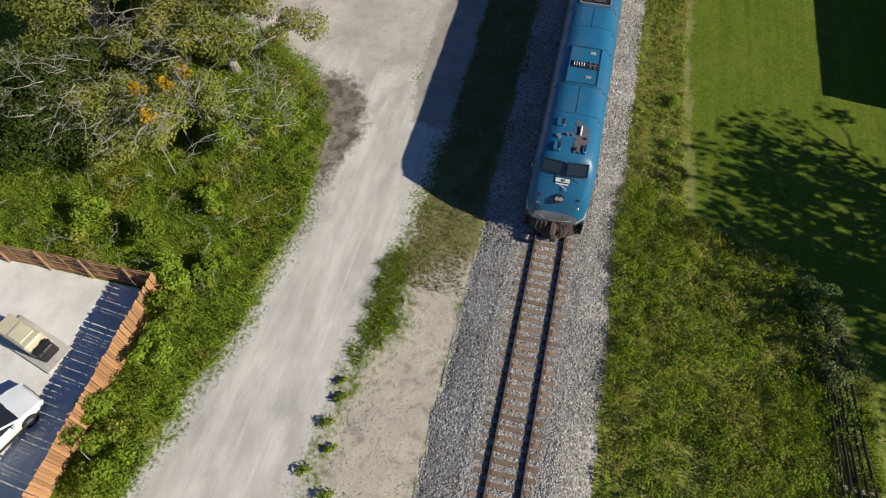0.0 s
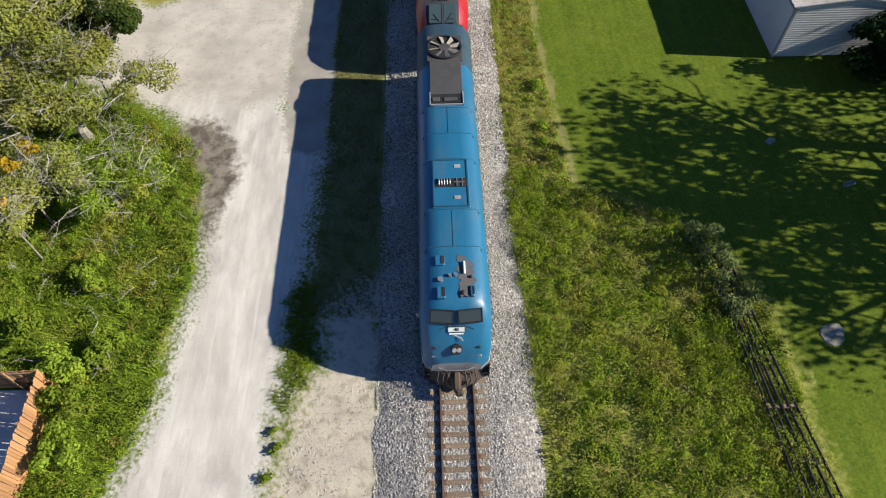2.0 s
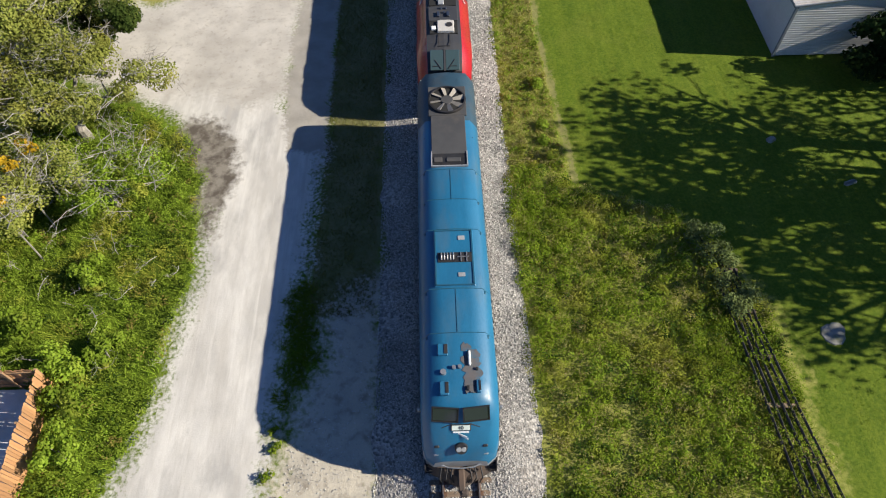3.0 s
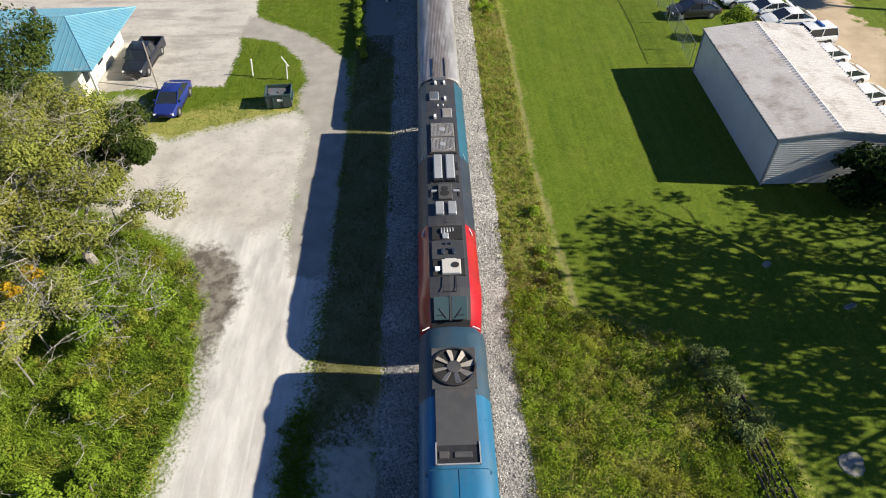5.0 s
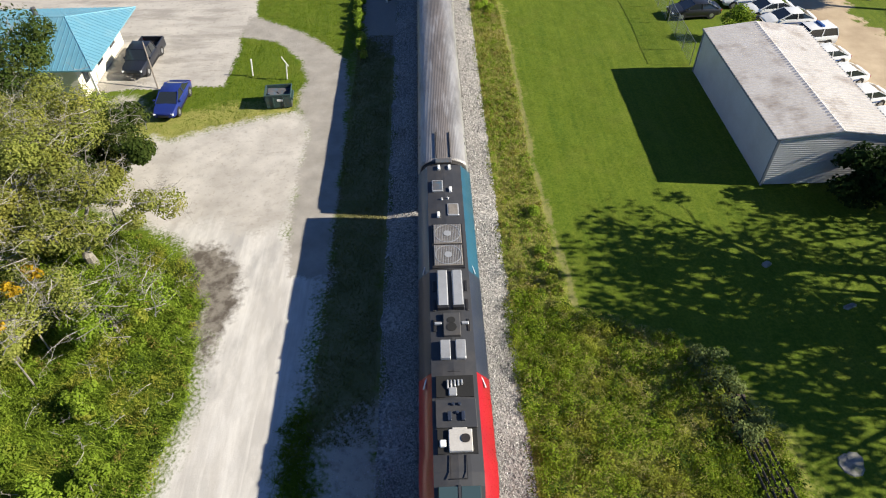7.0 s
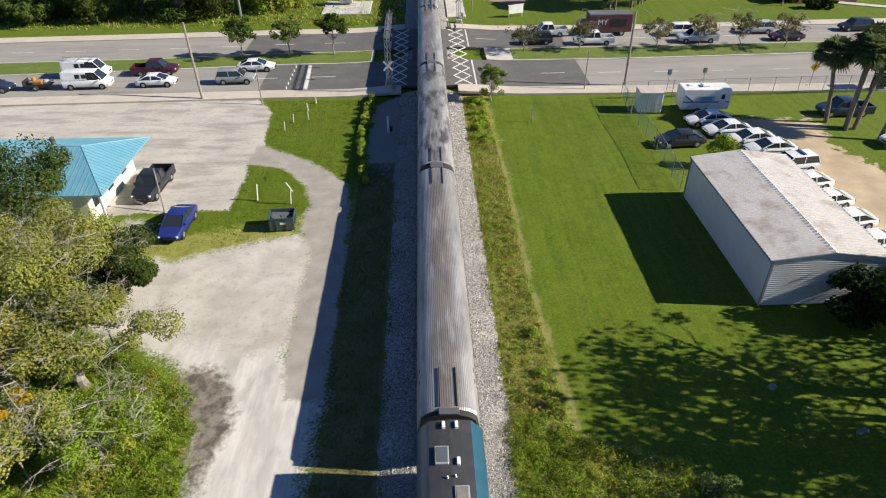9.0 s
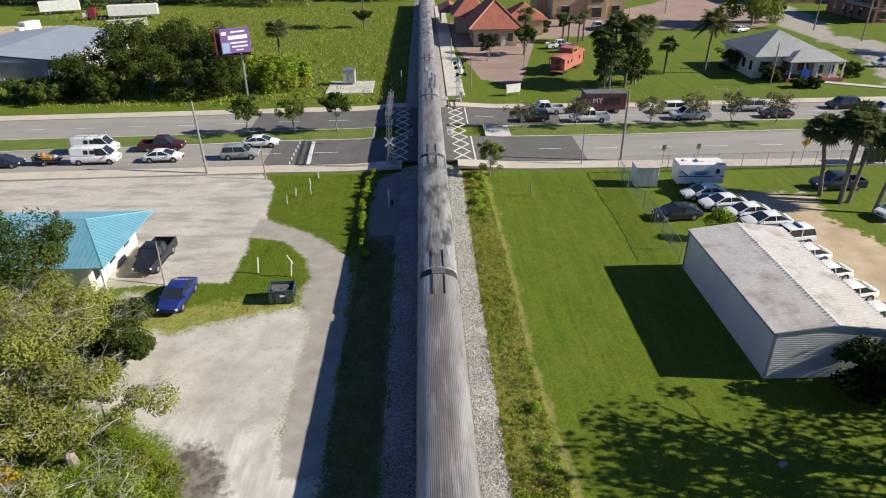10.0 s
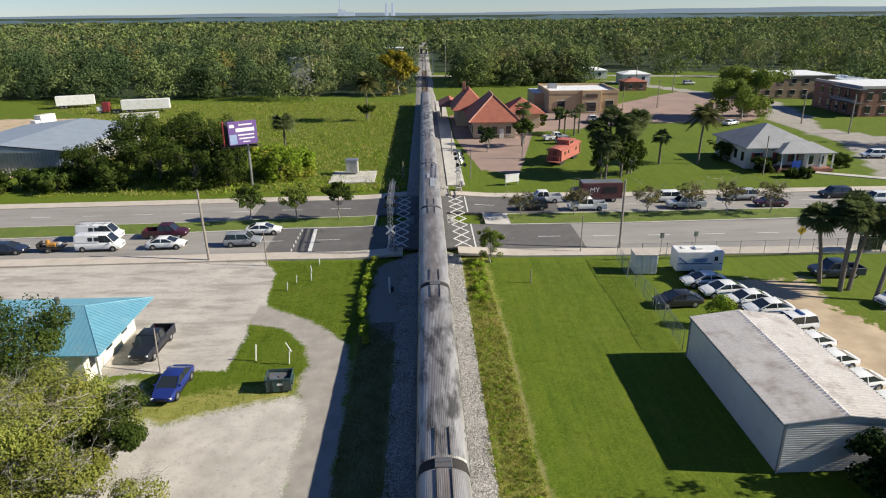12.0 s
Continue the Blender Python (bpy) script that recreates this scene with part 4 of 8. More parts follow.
def second_locomotive():
    t = thing("locomotive", pose(0, 40.2, 0.5), "newer diesel locomotive, red nose sides, black roof and navy body", "locomotive")
    def sec(y, k=1.0, zt=4.2, w=1.5, zb=0.9):
        return section(y, w, zb, zb + (zt - zb) * 0.45, w * 0.985, zb + (zt - zb) * 0.78, 0.98 * k, zt - 0.1, zt)
    R = [sec(0.34, 0.75, 1.9, 1.05, 0.45), sec(0.42, 0.92, 2.9, 1.3, 0.45), sec(0.55, 0.98, 3.35, 1.42, 0.5), sec(1.4, 1.0, 4.05, 1.5, 0.7), sec(1.9, 1.0, 4.18, 1.52), sec(2.62, 1.0, 4.2, 1.53)]
    A = [sec(y) for y in (2.62, 6.45)]
    B = [sec(y) for y in (6.45, 12.45)]
    C = [sec(y) for y in (12.45, 20.6, 20.95)]
    for rings, colour, lab in ((R, red, "bright red nose side"), (A, red, "red side"), (B, navy, "navy side"), (C, teal, "teal blue side")):
        for lo in (0, 7):
            part("side_panel", skin(rings, lo, lo + 3), colour, t, lab, smooth=62)
        part("roof_panel", skin(rings, 3, 7), black_roof, t, "matt black roof")
    part("nose_front", Mesh().add(R[0], [tuple(range(10, -1, -1))]), red, t)
    part("end_wall", Mesh().add(C[-1], [tuple(range(11))]), dark_metal(), t)
    part("underframe", Mesh().box(0, 10.7, 0.8, 2.7, 20.2, 0.35).box(0, 10.7, 0.5, 2.3, 5.0, 0.7, b=0.15), dark_metal(), t)
    bogie(t, 3.8)
    bogie(t, 17.3)
    couplers(t, 21.4)
    glassm = glass_mat("pale_cab_glass", (0.045, 0.075, 0.08), 0.04)
    for s in (-1, 1):
        w = slab_on(t, "windshield", s * 0.43, 0.92, 3.74, 0.76, 1.12, 0.06, glassm, 0.02, rx=36)
        part("wiper", Mesh().tube([(s * 0.2, 0.5, 3.5), (s * 0.55, 0.9, 3.78)], 0.02).tube([(s * 0.65, 0.62, 3.58), (s * 0.3, 0.62, 3.58)], 0.02), dark_metal(), w)
        for px, py, pz, sx, sy, rz, ry in ((1.12, 6.7, 3.82, 0.09, 1.8, 14, 55), (1.36, 5.2, 3.35, 0.09, 1.6, 6, 75), (1.14, 13.3, 3.83, 0.05, 1.7, 12, 55), (1.22, 0.35, 2.9, 0.4, 0.05, -30, 0)):
            part("stripe", Mesh().box(s * px, py, pz, sx, sy, 0.03, rz=s * rz, ry=s * ry), white_mark, t, "white curved stripe")
        for y in (9.0, 10.2, 11.4):
            slab_on(t, "roof_vent", s * 0.78, y, 4.12, 0.14, 0.7, 0.12, dark_metal(), 0.02)
        part("grille", Mesh().box(s * 1.53, 15.0, 2.6, 0.04, 3.0, 1.2), dark_metal(), t)
    part("mullion", Mesh().box(0, 0.92, 3.75, 0.1, 1.2, 0.08, rx=36), black_roof, t)
    part("roof_line", Mesh().box(-0.32, 2.1, 4.215, 0.03, 0.95, 0.03).box(0.32, 2.1, 4.215, 0.03, 0.95, 0.03).box(0, 1.64, 4.13, 0.66, 0.03, 0.03), dark_metal(), t)
    well = slab_on(t, "equipment_well", 0, 3.18, 4.17, 1.6, 1.1, 0.08, mat("well_black", (0.008, 0.008, 0.008), (0.012, 0.012, 0.012), 0.9), 0.01, "open black equipment well")
    ac = part("cooling_unit", Mesh().box(0.12, 3.15, 4.27, 0.95, 0.95, 0.16, b=0.03).box(0.1, 3.62, 4.25, 0.6, 0.2, 0.1, b=0.02), mat("unit_beige", (0.5, 0.48, 0.45), (0.42, 0.4, 0.37), 0.5), well)
    part("fan", Mesh().cyl(0.32, 3.2, 4.35, 4.38, 0.19, n=16), dark_metal(), well)
    slab_on(well, "tank", -0.58, 3.05, 4.24, 0.26, 0.3, 0.14, white_paint(), 0.03)
    slab_on(t, "roof_plate", 0, 4.4, 4.2, 1.68, 1.3, 0.08, black_roof, 0.02)
    for x in (-0.28, 0.28):
        slab_on(t, "roof_fitting", x, 4.22, 4.3, 0.16, 0.4, 0.14, navy, 0.02)
    for x, y in ((-0.12, 4.8), (0.15, 4.8), (0.05, 4.4)):
        part("roof_dome", Mesh().cyl(x, y, 4.22, 4.33, 0.09, 0.06), navy, t)
    well2 = slab_on(t, "horn_well", 0, 5.7, 4.18, 1.6, 1.05, 0.07, mat("well_black", (0.01, 0.01, 0.01)), 0.01, "open black well with horns")
    horn = Mesh()
    for i in range(5):
        horn.tube([(-0.3 + i * 0.15, 5.95, 4.26), (-0.3 + i * 0.15, 5.75, 4.33), (-0.3 + i * 0.15, 5.55 + 0.05 * i, 4.26)], 0.045, 6)
    horn.box(-0.1, 5.4, 4.26, 0.35, 0.4, 0.1, b=0.03)
    part("air_horn", horn, loco_grey, well2)
    for y in (2.62, 6.45, 12.45):
        part("roof_seam", Mesh().tube([(-1.48, y, 3.4), (-0.9, y, 4.07), (0, y, 4.21), (0.9, y, 4.07), (1.48, y, 3.4)], 0.02, 5), dark_metal(), t)
    for s in (-1, 1):
        slab_on(t, "roof_box", s * 0.34, 7.55, 4.28, 0.46, 1.0, 0.16, loco_grey, 0.03, "pale grey roof box")
        bx = slab_on(t, "radiator_box", s * 0.36, 11.1, 4.29, 0.5, 2.4, 0.2, loco_grey, 0.05, "long grey roof box with dark ends")
        slab_on(bx, "cap", s * 0.36, 9.95, 4.28, 0.54, 0.16, 0.24, dark_metal(), 0.02)
        slab_on(t, "bracket", s * 0.62, 9.05, 4.24, 0.34, 0.14, 0.1, loco_grey, 0.02)
    ex = slab_on(t, "exhaust", 0, 8.95, 4.26, 0.8, 1.3, 0.16, soot_roof, 0.03)
    part("outlet", Mesh().cyl(-0.02, 9.15, 4.33, 4.36, 0.19, n=14).cyl(-0.02, 8.75, 4.33, 4.36, 0.24, n=14), mat("well_black", (0.01, 0.01, 0.01)), ex)
    deck = slab_on(t, "fan_deck", 0, 14.15, 4.2, 1.66, 3.2, 0.08, dark_metal(), 0.02)
    mesh_mat = mat("fan_mesh", (0.3, 0.27, 0.23), (0.2, 0.18, 0.155), 0.6, 0.3, 2, 30)
    for y in (13.4, 14.95):
        f = part("cooling_fan", Mesh().box(0, y, 4.27, 1.45, 1.42, 0.06, b=0.02), mesh_mat, deck, "mesh-covered roof fan")
        bars = Mesh()
        for i in range(17):
            bars.box(-0.68 + i * 0.085, y, 4.31, 0.018, 1.36, 0.02)
        for k in range(20):
            a, c = 2 * math.pi * k / 20, 2 * math.pi * (k + 1) / 20
            bars.tube([(0.66 * math.cos(a), y + 0.66 * math.sin(a), 4.315), (0.66 * math.cos(c), y + 0.66 * math.sin(c), 4.315)], 0.02, 4)
        bars.cyl(0, y, 4.3, 4.33, 0.2, n=12)
        part("guard", bars, loco_grey, f)
    for x, y in ((0.38, 16.9), (-0.42, 18.95)):
        h = slab_on(t, "roof_hatch", x, y, 4.22, 0.62, 0.95, 0.1, loco_grey, 0.02)
        slab_on(h, "grille", x, y, 4.275, 0.5, 0.8, 0.02, mesh_mat if x > 0 else rust, 0.004)
    for x, y in ((0.3, 18.6), (-0.42, 16.5), (-0.3, 20.6), (0.3, 20.6)):
        slab_on(t, "roof_fitting", x, y, 4.25, 0.16, 0.38, 0.14, white_paint(), 0.02)
    for x, y in ((-0.2, 17.8), (0.15, 17.85)):
        part("roof_dome", Mesh().cyl(x, y, 4.15, 4.3, 0.06, 0.04), white_paint(), t)
    return t


def carriage(length, y0, label, skin_mat, n_flute=30, tall=3.92):
    t = thing("passenger_carriage", pose(0, y0, 0.5), label, "railway carriage", "carriages of the train")
    # rounded section with raised flutes on the roof
    pts = [(-1.5, 0.9), (-1.58, 1.5), (-1.58, 2.3), (-1.5, 2.95)]
    arc = []
    for i in range(2 * n_flute + 1):
        a = math.pi * (0.12 + 0.76 * i / (2 * n_flute))
        x, z = -1.46 * math.cos(a) * 1.03, tall - 0.92 + 0.92 * math.sin(a) ** 0.8
        arc.append((x, z + (0.009 if i % 2 else 0.0)))
    pts += arc + [(-x, z) for x, z in reversed(pts)]
    n = len(pts)

    def ring(y, s=1.0, dz=0.0):
        return [(x * s, y, z + dz if z > 2 else z) for x, z in pts]
    part("body", Mesh().loft([ring(0.45, 0.97, -0.05), ring(0.6), ring(length - 0.6), ring(length - 0.45, 0.97, -0.05)]), skin_mat, t, "fluted stainless steel body")
    for y in (0.34 if y0 < 62 else 0.22, length - 0.22):
        part("diaphragm", Mesh().loft([[(x * 0.93, y + d, min(z, tall) - (0.08 if z > 2 else 0)) for x, z in pts] for d in (-0.2 if y < 1 else -0.24, 0.24)]), mat("diaphragm_black", (0.02, 0.018, 0.017), (0.035, 0.03, 0.026), 0.85), t, "black rubber end")
        part("end_gangway", Mesh().box(0, y, tall - 0.04, 1.0, 0.4, 0.1, b=0.03), rust, t)
    for y, d in ((0.6, 1), (length - 0.6, -1)):
        for s in (-1, 1):
            part("roof_pipe", Mesh().tube([(s * 0.42, y, tall + 0.03), (s * 0.42, y + d * 2.6, tall + 0.03)], 0.035, 5), dark_metal(), t)
            for k in (2.1, 2.9):
                part("roof_vent", Mesh().box(s * 1.33, y + d * k, tall - 0.55, 0.2, 0.32, 0.16, b=0.03, ry=s * 40), dark_metal(), t)
    win = Mesh().box(0, 0, 0, 0.05, 1.1, 0.7, b=0.02).data("side_window", glass())
    for i in range(int((length - 6) / 1.75)):
        for s in (-1, 1):
            ob = new("side_window", win)
            ob.parent, ob.matrix_basis = t, pose(s * 1.575, 3.6 + i * 1.75, 1.95)
    part("underframe", Mesh().box(0, length / 2, 0.75, 2.7, length - 1.4, 0.35).box(0, length / 2, 0.5, 2.2, 7.0, 0.5, b=0.1), dark_metal(), t)
    bogie(t, 3.3)
    bogie(t, length - 3.3)
    return t


TRAIN = []
ENDS = [41.95, 68.0, 93.5, 118.8, 144.3, 170.0, 195.0, 219.8, 245.5]
TRAIN.append((lead_locomotive(), 19.62))
TRAIN.append((second_locomotive(), 19.62 + 20.56))
for i in range(8):
    lab = ("silver fluted steel carriage, brown-streaked roof", "silver steel carriage with sooty blotched roof", "pale silver steel carriage with hatches on its roof")[0 if i in (0, 4) else 1 if i in (1, 5, 6) else 2]
    car_thing = carriage(ENDS[i + 1] - ENDS[i], 19.62 + ENDS[i], lab, stainless_dirty if i in (1, 5, 6) else stainless)
    if i == 3:
        slab_on(car_thing, "roof_hatch", -0.2, 16.0, 3.95, 0.5, 2.6, 0.1, loco_grey, 0.02)
        slab_on(car_thing, "roof_hatch", 0.35, 12.0, 3.95, 0.7, 5.0, 0.1, loco_grey, 0.02)
    TRAIN.append((car_thing, 19.62 + ENDS[i]))


# ---- buildings close to the line ----
def metal_sheet(name, c1, c2, dirt, amount=0.5, rough=0.5, metal=0.2, streak=(1, 1, 1)):
    return mat(name, c1, c2, rough, metal, 0.5, 12, dirt, amount, 0.08, 0.003, stretch=streak)


shed_wall = metal_sheet("shed_wall", (0.62, 0.63, 0.64), (0.55, 0.56, 0.57), (0.42, 0.4, 0.37), 0.3)
shed_roof = metal_sheet("shed_roof", (0.6, 0.578, 0.56), (0.51, 0.485, 0.465), (0.22, 0.16, 0.125), 0.75, streak=(1.0, 0.8, 1))
shed_groove = metal_sheet("shed_roof_groove", (0.56, 0.53, 0.505), (0.46, 0.425, 0.4), (0.18, 0.13, 0.1), 0.7, streak=(1.0, 0.8, 1))
trim_grey = mat("trim_grey", (0.2, 0.22, 0.25), (0.16, 0.18, 0.2), 0.5)


def ribbed(a, b, c, d, n, h, normal, slot=0, wide=0.4, groove=0):
    """A sheet with corners a, b (start) and d, c (end); ribs run from a-b to d-c."""
    m = Mesh()
    a, b, c, d, nn = Vector(a), Vector(b), Vector(c), Vector(d), Vector(normal) * h
    lo, hi = [], []
    for i in range(n):
        for u, up in ((i, 0), (i + 1 - wide, 0), (i + 1 - wide * 0.8, 1), (i + 1 - wide * 0.2, 1)):
            lo.append(a.lerp(b, u / n) + nn * up)
            hi.append(d.lerp(c, u / n) + nn * up)
    lo.append(b)
    hi.append(c)
    m.loft([lo, hi], closed=False, caps=False, slot=slot)
    if groove:
        m.s = [groove if i % 4 == 0 else slot for i in range(len(m.f))]
    return m


def storage_shed():
    X0, X1, Y0, Y1, E, RZ = 21.55, 29.3, 33.3, 48.3, 3.75, 4.25
    xm = (X0 + X1) / 2
    t = thing("storage_shed", Matrix.Identity(4), "long white corrugated metal shed with stained roof", "shed")
    for xw in (X0 + 0.06, X1 - 0.06):
        part("wall", Mesh().box(xw, (Y0 + Y1) / 2, E / 2, 0.12, Y1 - Y0, E), shed_wall, t)
    for k, y in ((0, Y0), (1, Y1)):
        m = ribbed((X0, y, 0.05), (X0, y, E), (X1, y, E), (X1, y, 0.05), 22, 0.008, (0, -1 if k == 0 else 1, 0), wide=0.5)
        m.add([(X0, y, E), (X1, y, E), (xm, y, RZ), (X0, y + 0.1, E), (X1, y + 0.1, E), (xm, y + 0.1, RZ)], [(0, 1, 2), (3, 5, 4), (0, 2, 5, 3), (1, 4, 5, 2)])
        part("gable_wall", m, shed_wall, t)
        part("corner_trim", Mesh().box(X0, y, E / 2, 0.14, 0.14, E), trim_grey, t)
        part("corner_trim", Mesh().box(X1, y, E / 2, 0.14, 0.14, E), trim_grey, t)
    for s, xe in ((-1, X0 - 0.18), (1, X1 + 0.18)):
        n = Vector((s * (RZ - E), 0, abs(xe - xm))).normalized()
        m = ribbed((xe, Y0 - 0.05, E + 0.02), (xe, Y1 + 0.05, E + 0.02), (xm, Y1 + 0.05, RZ + 0.05), (xm, Y0 - 0.05, RZ + 0.05), 44, 0.06, n, wide=0.5, groove=1)
        m.add([(xe, Y0 - 0.05, E - 0.06), (xe, Y1 + 0.05, E - 0.06), (xm, Y1 + 0.05, RZ - 0.03), (xm, Y0 - 0.05, RZ - 0.03)], [(3, 2, 1, 0)])
        part("roof_sheet", m, [shed_roof, shed_groove], t, "ribbed white metal roofing with brown stains")
        part("eave_trim", Mesh().box(xe, (Y0 + Y1) / 2, E - 0.02, 0.05, Y1 - Y0 + 0.1, 0.14), trim_grey, t)
        for y in (Y0 - 0.05, Y1 + 0.05):
            part("verge_trim", Mesh().tube([(xe, y, E), (xm, y, RZ + 0.02)], 0.06, 4), trim_grey, t)
    part("ridge_cap", Mesh().loft([[(xm - 0.24, y, RZ + 0.02), (xm, y, RZ + 0.115), (xm + 0.24, y, RZ + 0.02), (xm, y, RZ - 0.02)] for y in (Y0 - 0.05, Y1 + 0.05)]), shed_roof, t)


storage_shed()


def hip_roof(m, x0, x1, y0, y1, z, h, inset=None, slot=0):
    """Four sloping faces over a rectangle."""
    along_x = (x1 - x0) >= (y1 - y0)
    i = inset if inset is not None else min(x1 - x0, y1 - y0) / 2
    if along_x:
        r = [(x0 + i, (y0 + y1) / 2, z + h), (x1 - i, (y0 + y1) / 2, z + h)]
    else:
        r = [((x0 + x1) / 2, y0 + i, z + h), ((x0 + x1) / 2, y1 - i, z + h)]
    c = [(x0, y0, z), (x1, y0, z), (x1, y1, z), (x0, y1, z)]
    low = [(x, y, z - 0.12) for x, y, _ in c]
    f = [(0, 1, 5, 4), (1, 2, 5), (2, 3, 4, 5), (3, 0, 4)] if along_x else [(0, 1, 4), (1, 2, 5, 4), (2, 3, 5), (3, 0, 4, 5)]
    f += [(6, 7, 1, 0), (7, 8, 2, 1), (8, 9, 3, 2), (9, 6, 0, 3), (9, 8, 7, 6)]
    m.add(c + r + low, f, slot)
    return m, r


def office():
    blue_roof = metal_sheet("blue_roof", (0.15, 0.36, 0.47), (0.13, 0.32, 0.42), (0.24, 0.4, 0.45), 0.5, 0.4, 0.2)
    wall = mat("cream_wall", (0.72, 0.68, 0.55), (0.64, 0.6, 0.48), 0.8, 0, 0.8, 14, (0.4, 0.36, 0.28), 0.3)
    t = thing("office_building", Matrix.Identity(4), "low cream building with a blue standing-seam hip roof", "building")
    X0, X1, Y0, Y1, E, H = -60, -26.6, 45.4, 56.4, 3.0, 1.75
    m, r = hip_roof(Mesh(), X0, X1, Y0, Y1, E, H, 3.4)
    part("roof", m, blue_roof, t, "blue standing-seam metal roof")
    seams = Mesh()
    rx = X1 - 3.4
    for x in np.arange(X0 + 6, X1 - 0.2, 0.42):
        k = 1.0 if x < rx else (X1 - x) / (X1 - rx)
        for ya, yb in ((Y0, (Y0 + Y1) / 2), (Y1, (Y0 + Y1) / 2)):
            seams.tube([(x, ya, E + 0.02), (x, ya + (yb - ya) * k, E + H * k + 0.02)], 0.022, 3)
    for y in np.arange(Y0 + 0.3, Y1 - 0.2, 0.42):
        k = 1 - abs(y - (Y0 + Y1) / 2) / ((Y1 - Y0) / 2)
        seams.tube([(X1, y, E + 0.02), (X1 - (X1 - rx) * k, y, E + H * k + 0.02)], 0.022, 3)
    part("roof_seams", seams, blue_roof, t)["kind"] = "stuff"
    part("ridge_cap", Mesh().tube([(X1, Y0, E), (rx, (Y0 + Y1) / 2, E + H), (X1, Y1, E)], 0.05, 6).tube([(X0 + 3.4, (Y0 + Y1) / 2, E + H), (rx, (Y0 + Y1) / 2, E + H)], 0.05, 6), blue_roof, t)
    part("roof_vent", Mesh().cyl(-33, 52.2, E + H - 0.5, E + H + 0.25, 0.2), rust, t)
    part("wall", Mesh().box((X0 + X1) / 2 - 0.6, (Y0 + Y1) / 2, E / 2 - 0.05, X1 - X0 - 2.4, Y1 - Y0 - 1.6, E - 0.1), wall, t)
    for y in (47.6, 50.4, 53.4):
        w = part("window", Mesh().box(X1 - 1.78, y, 1.6, 0.08, 1.1, 1.3, b=0.02), glass(), t)
        part("frame", Mesh().box(X1 - 1.78, y, 2.28, 0.12, 1.2, 0.08).box(X1 - 1.78, y, 0.92, 0.12, 1.2, 0.08), white_paint(), w)
    part("porch_post", Mesh().box(X1 - 0.5, Y0 + 0.5, E / 2, 0.16, 0.16, E - 0.1), white_paint(), t)
    return t


office()


# ---- fenced yard ----
plank_mat = mat("cedar_plank", (0.42, 0.22, 0.095), (0.30, 0.155, 0.07), 0.8, 0, 1.2, 20, (0.2, 0.13, 0.08), 0.5, 0.35, 0.008, stretch=(6, 6, 0.6), vary=0.25)
post_mat = mat("fence_post", (0.32, 0.2, 0.11), (0.22, 0.14, 0.08), 0.85)
fence = thing("board_fence", Matrix.Identity(4), "orange-brown timber board fence round the yard", "fence")
board = Mesh().box(0, 0, 0.9, 0.14, 0.022, 1.75, b=0.006).data("board", plank_mat)


def fence_run(x0, y0, x1, y1):
    d = Vector((x1 - x0, y1 - y0, 0))
    n, a = int(d.length / 0.147), math.degrees(math.atan2(d.y, d.x))
    for i in range(n):
        p = Vector((x0, y0, 0)) + d * (i + 0.5) / n
        ob = new("board", board)
        ob.parent = fence
        ob.matrix_basis = pose(p.x, p.y, rng.normal(-0.02, 0.02), rng.normal(0, 0.8), rng.normal(0, 0.5), a)
    s = d.normalized().cross(Vector((0, 0, 1)))
    for i in range(int(d.length / 2.4) + 1):
        p = Vector((x0, y0, 0)) + d * min(1, i * 2.4 / d.length) + s * 0.07
        part("post", Mesh().box(p.x, p.y, 0.85, 0.1, 0.1, 1.8), post_mat, fence)
    for z in (0.35, 0.95, 1.55):
        q0, q1 = Vector((x0, y0, z)) + s * 0.035, Vector((x1, y1, z)) + s * 0.035
        part("rail", Mesh().tube([q0, q1], 0.035, 4), post_mat, fence)


fence_run(-18.5, 11.9, -18.7, -3.0)
fence_run(-32.0, 11.5, -18.55, 11.9)
yard = Mesh().box(-26.5, 4.0, -0.02, 15.6, 15.4, 0.04)
solid("yard_surface", yard, mat("white_gravel", (0.72, 0.71, 0.69), (0.56, 0.55, 0.53), 0.9, 0, 0.6, 22, (0.36, 0.34, 0.31), 0.4, 0.6, 0.02), "white gravel yard surface", "yard", kind="structure")


def generator():
    t = thing("generator", pose(-23.2, 7.7, 0.0, 0, 0, -16), "beige generator on a grey concrete pad", "generator")
    part("pad", Mesh().box(0, 0, 0.08, 3.6, 1.5, 0.16, b=0.02), concrete(), t)
    part("housing", Mesh().box(-0.35, 0, 0.7, 2.2, 1.0, 1.05, b=0.08), mat("beige_paint", (0.55, 0.5, 0.36), (0.48, 0.43, 0.31), 0.5), t)
    part("lid", Mesh().box(-0.1, 0, 1.24, 0.9, 0.8, 0.06, b=0.02), mat("beige_light", (0.62, 0.58, 0.42)), t)
    part("engine", Mesh().box(1.05, 0, 0.5, 0.55, 0.85, 0.7, b=0.06).cyl(1.05, 0.25, 0.8, 1.0, 0.12).cyl(1.15, -0.2, 0.8, 0.95, 0.18).box(1.05, 0.0, 0.9, 0.15, 0.9, 0.08), dark_metal(), t)
    return t


generator()


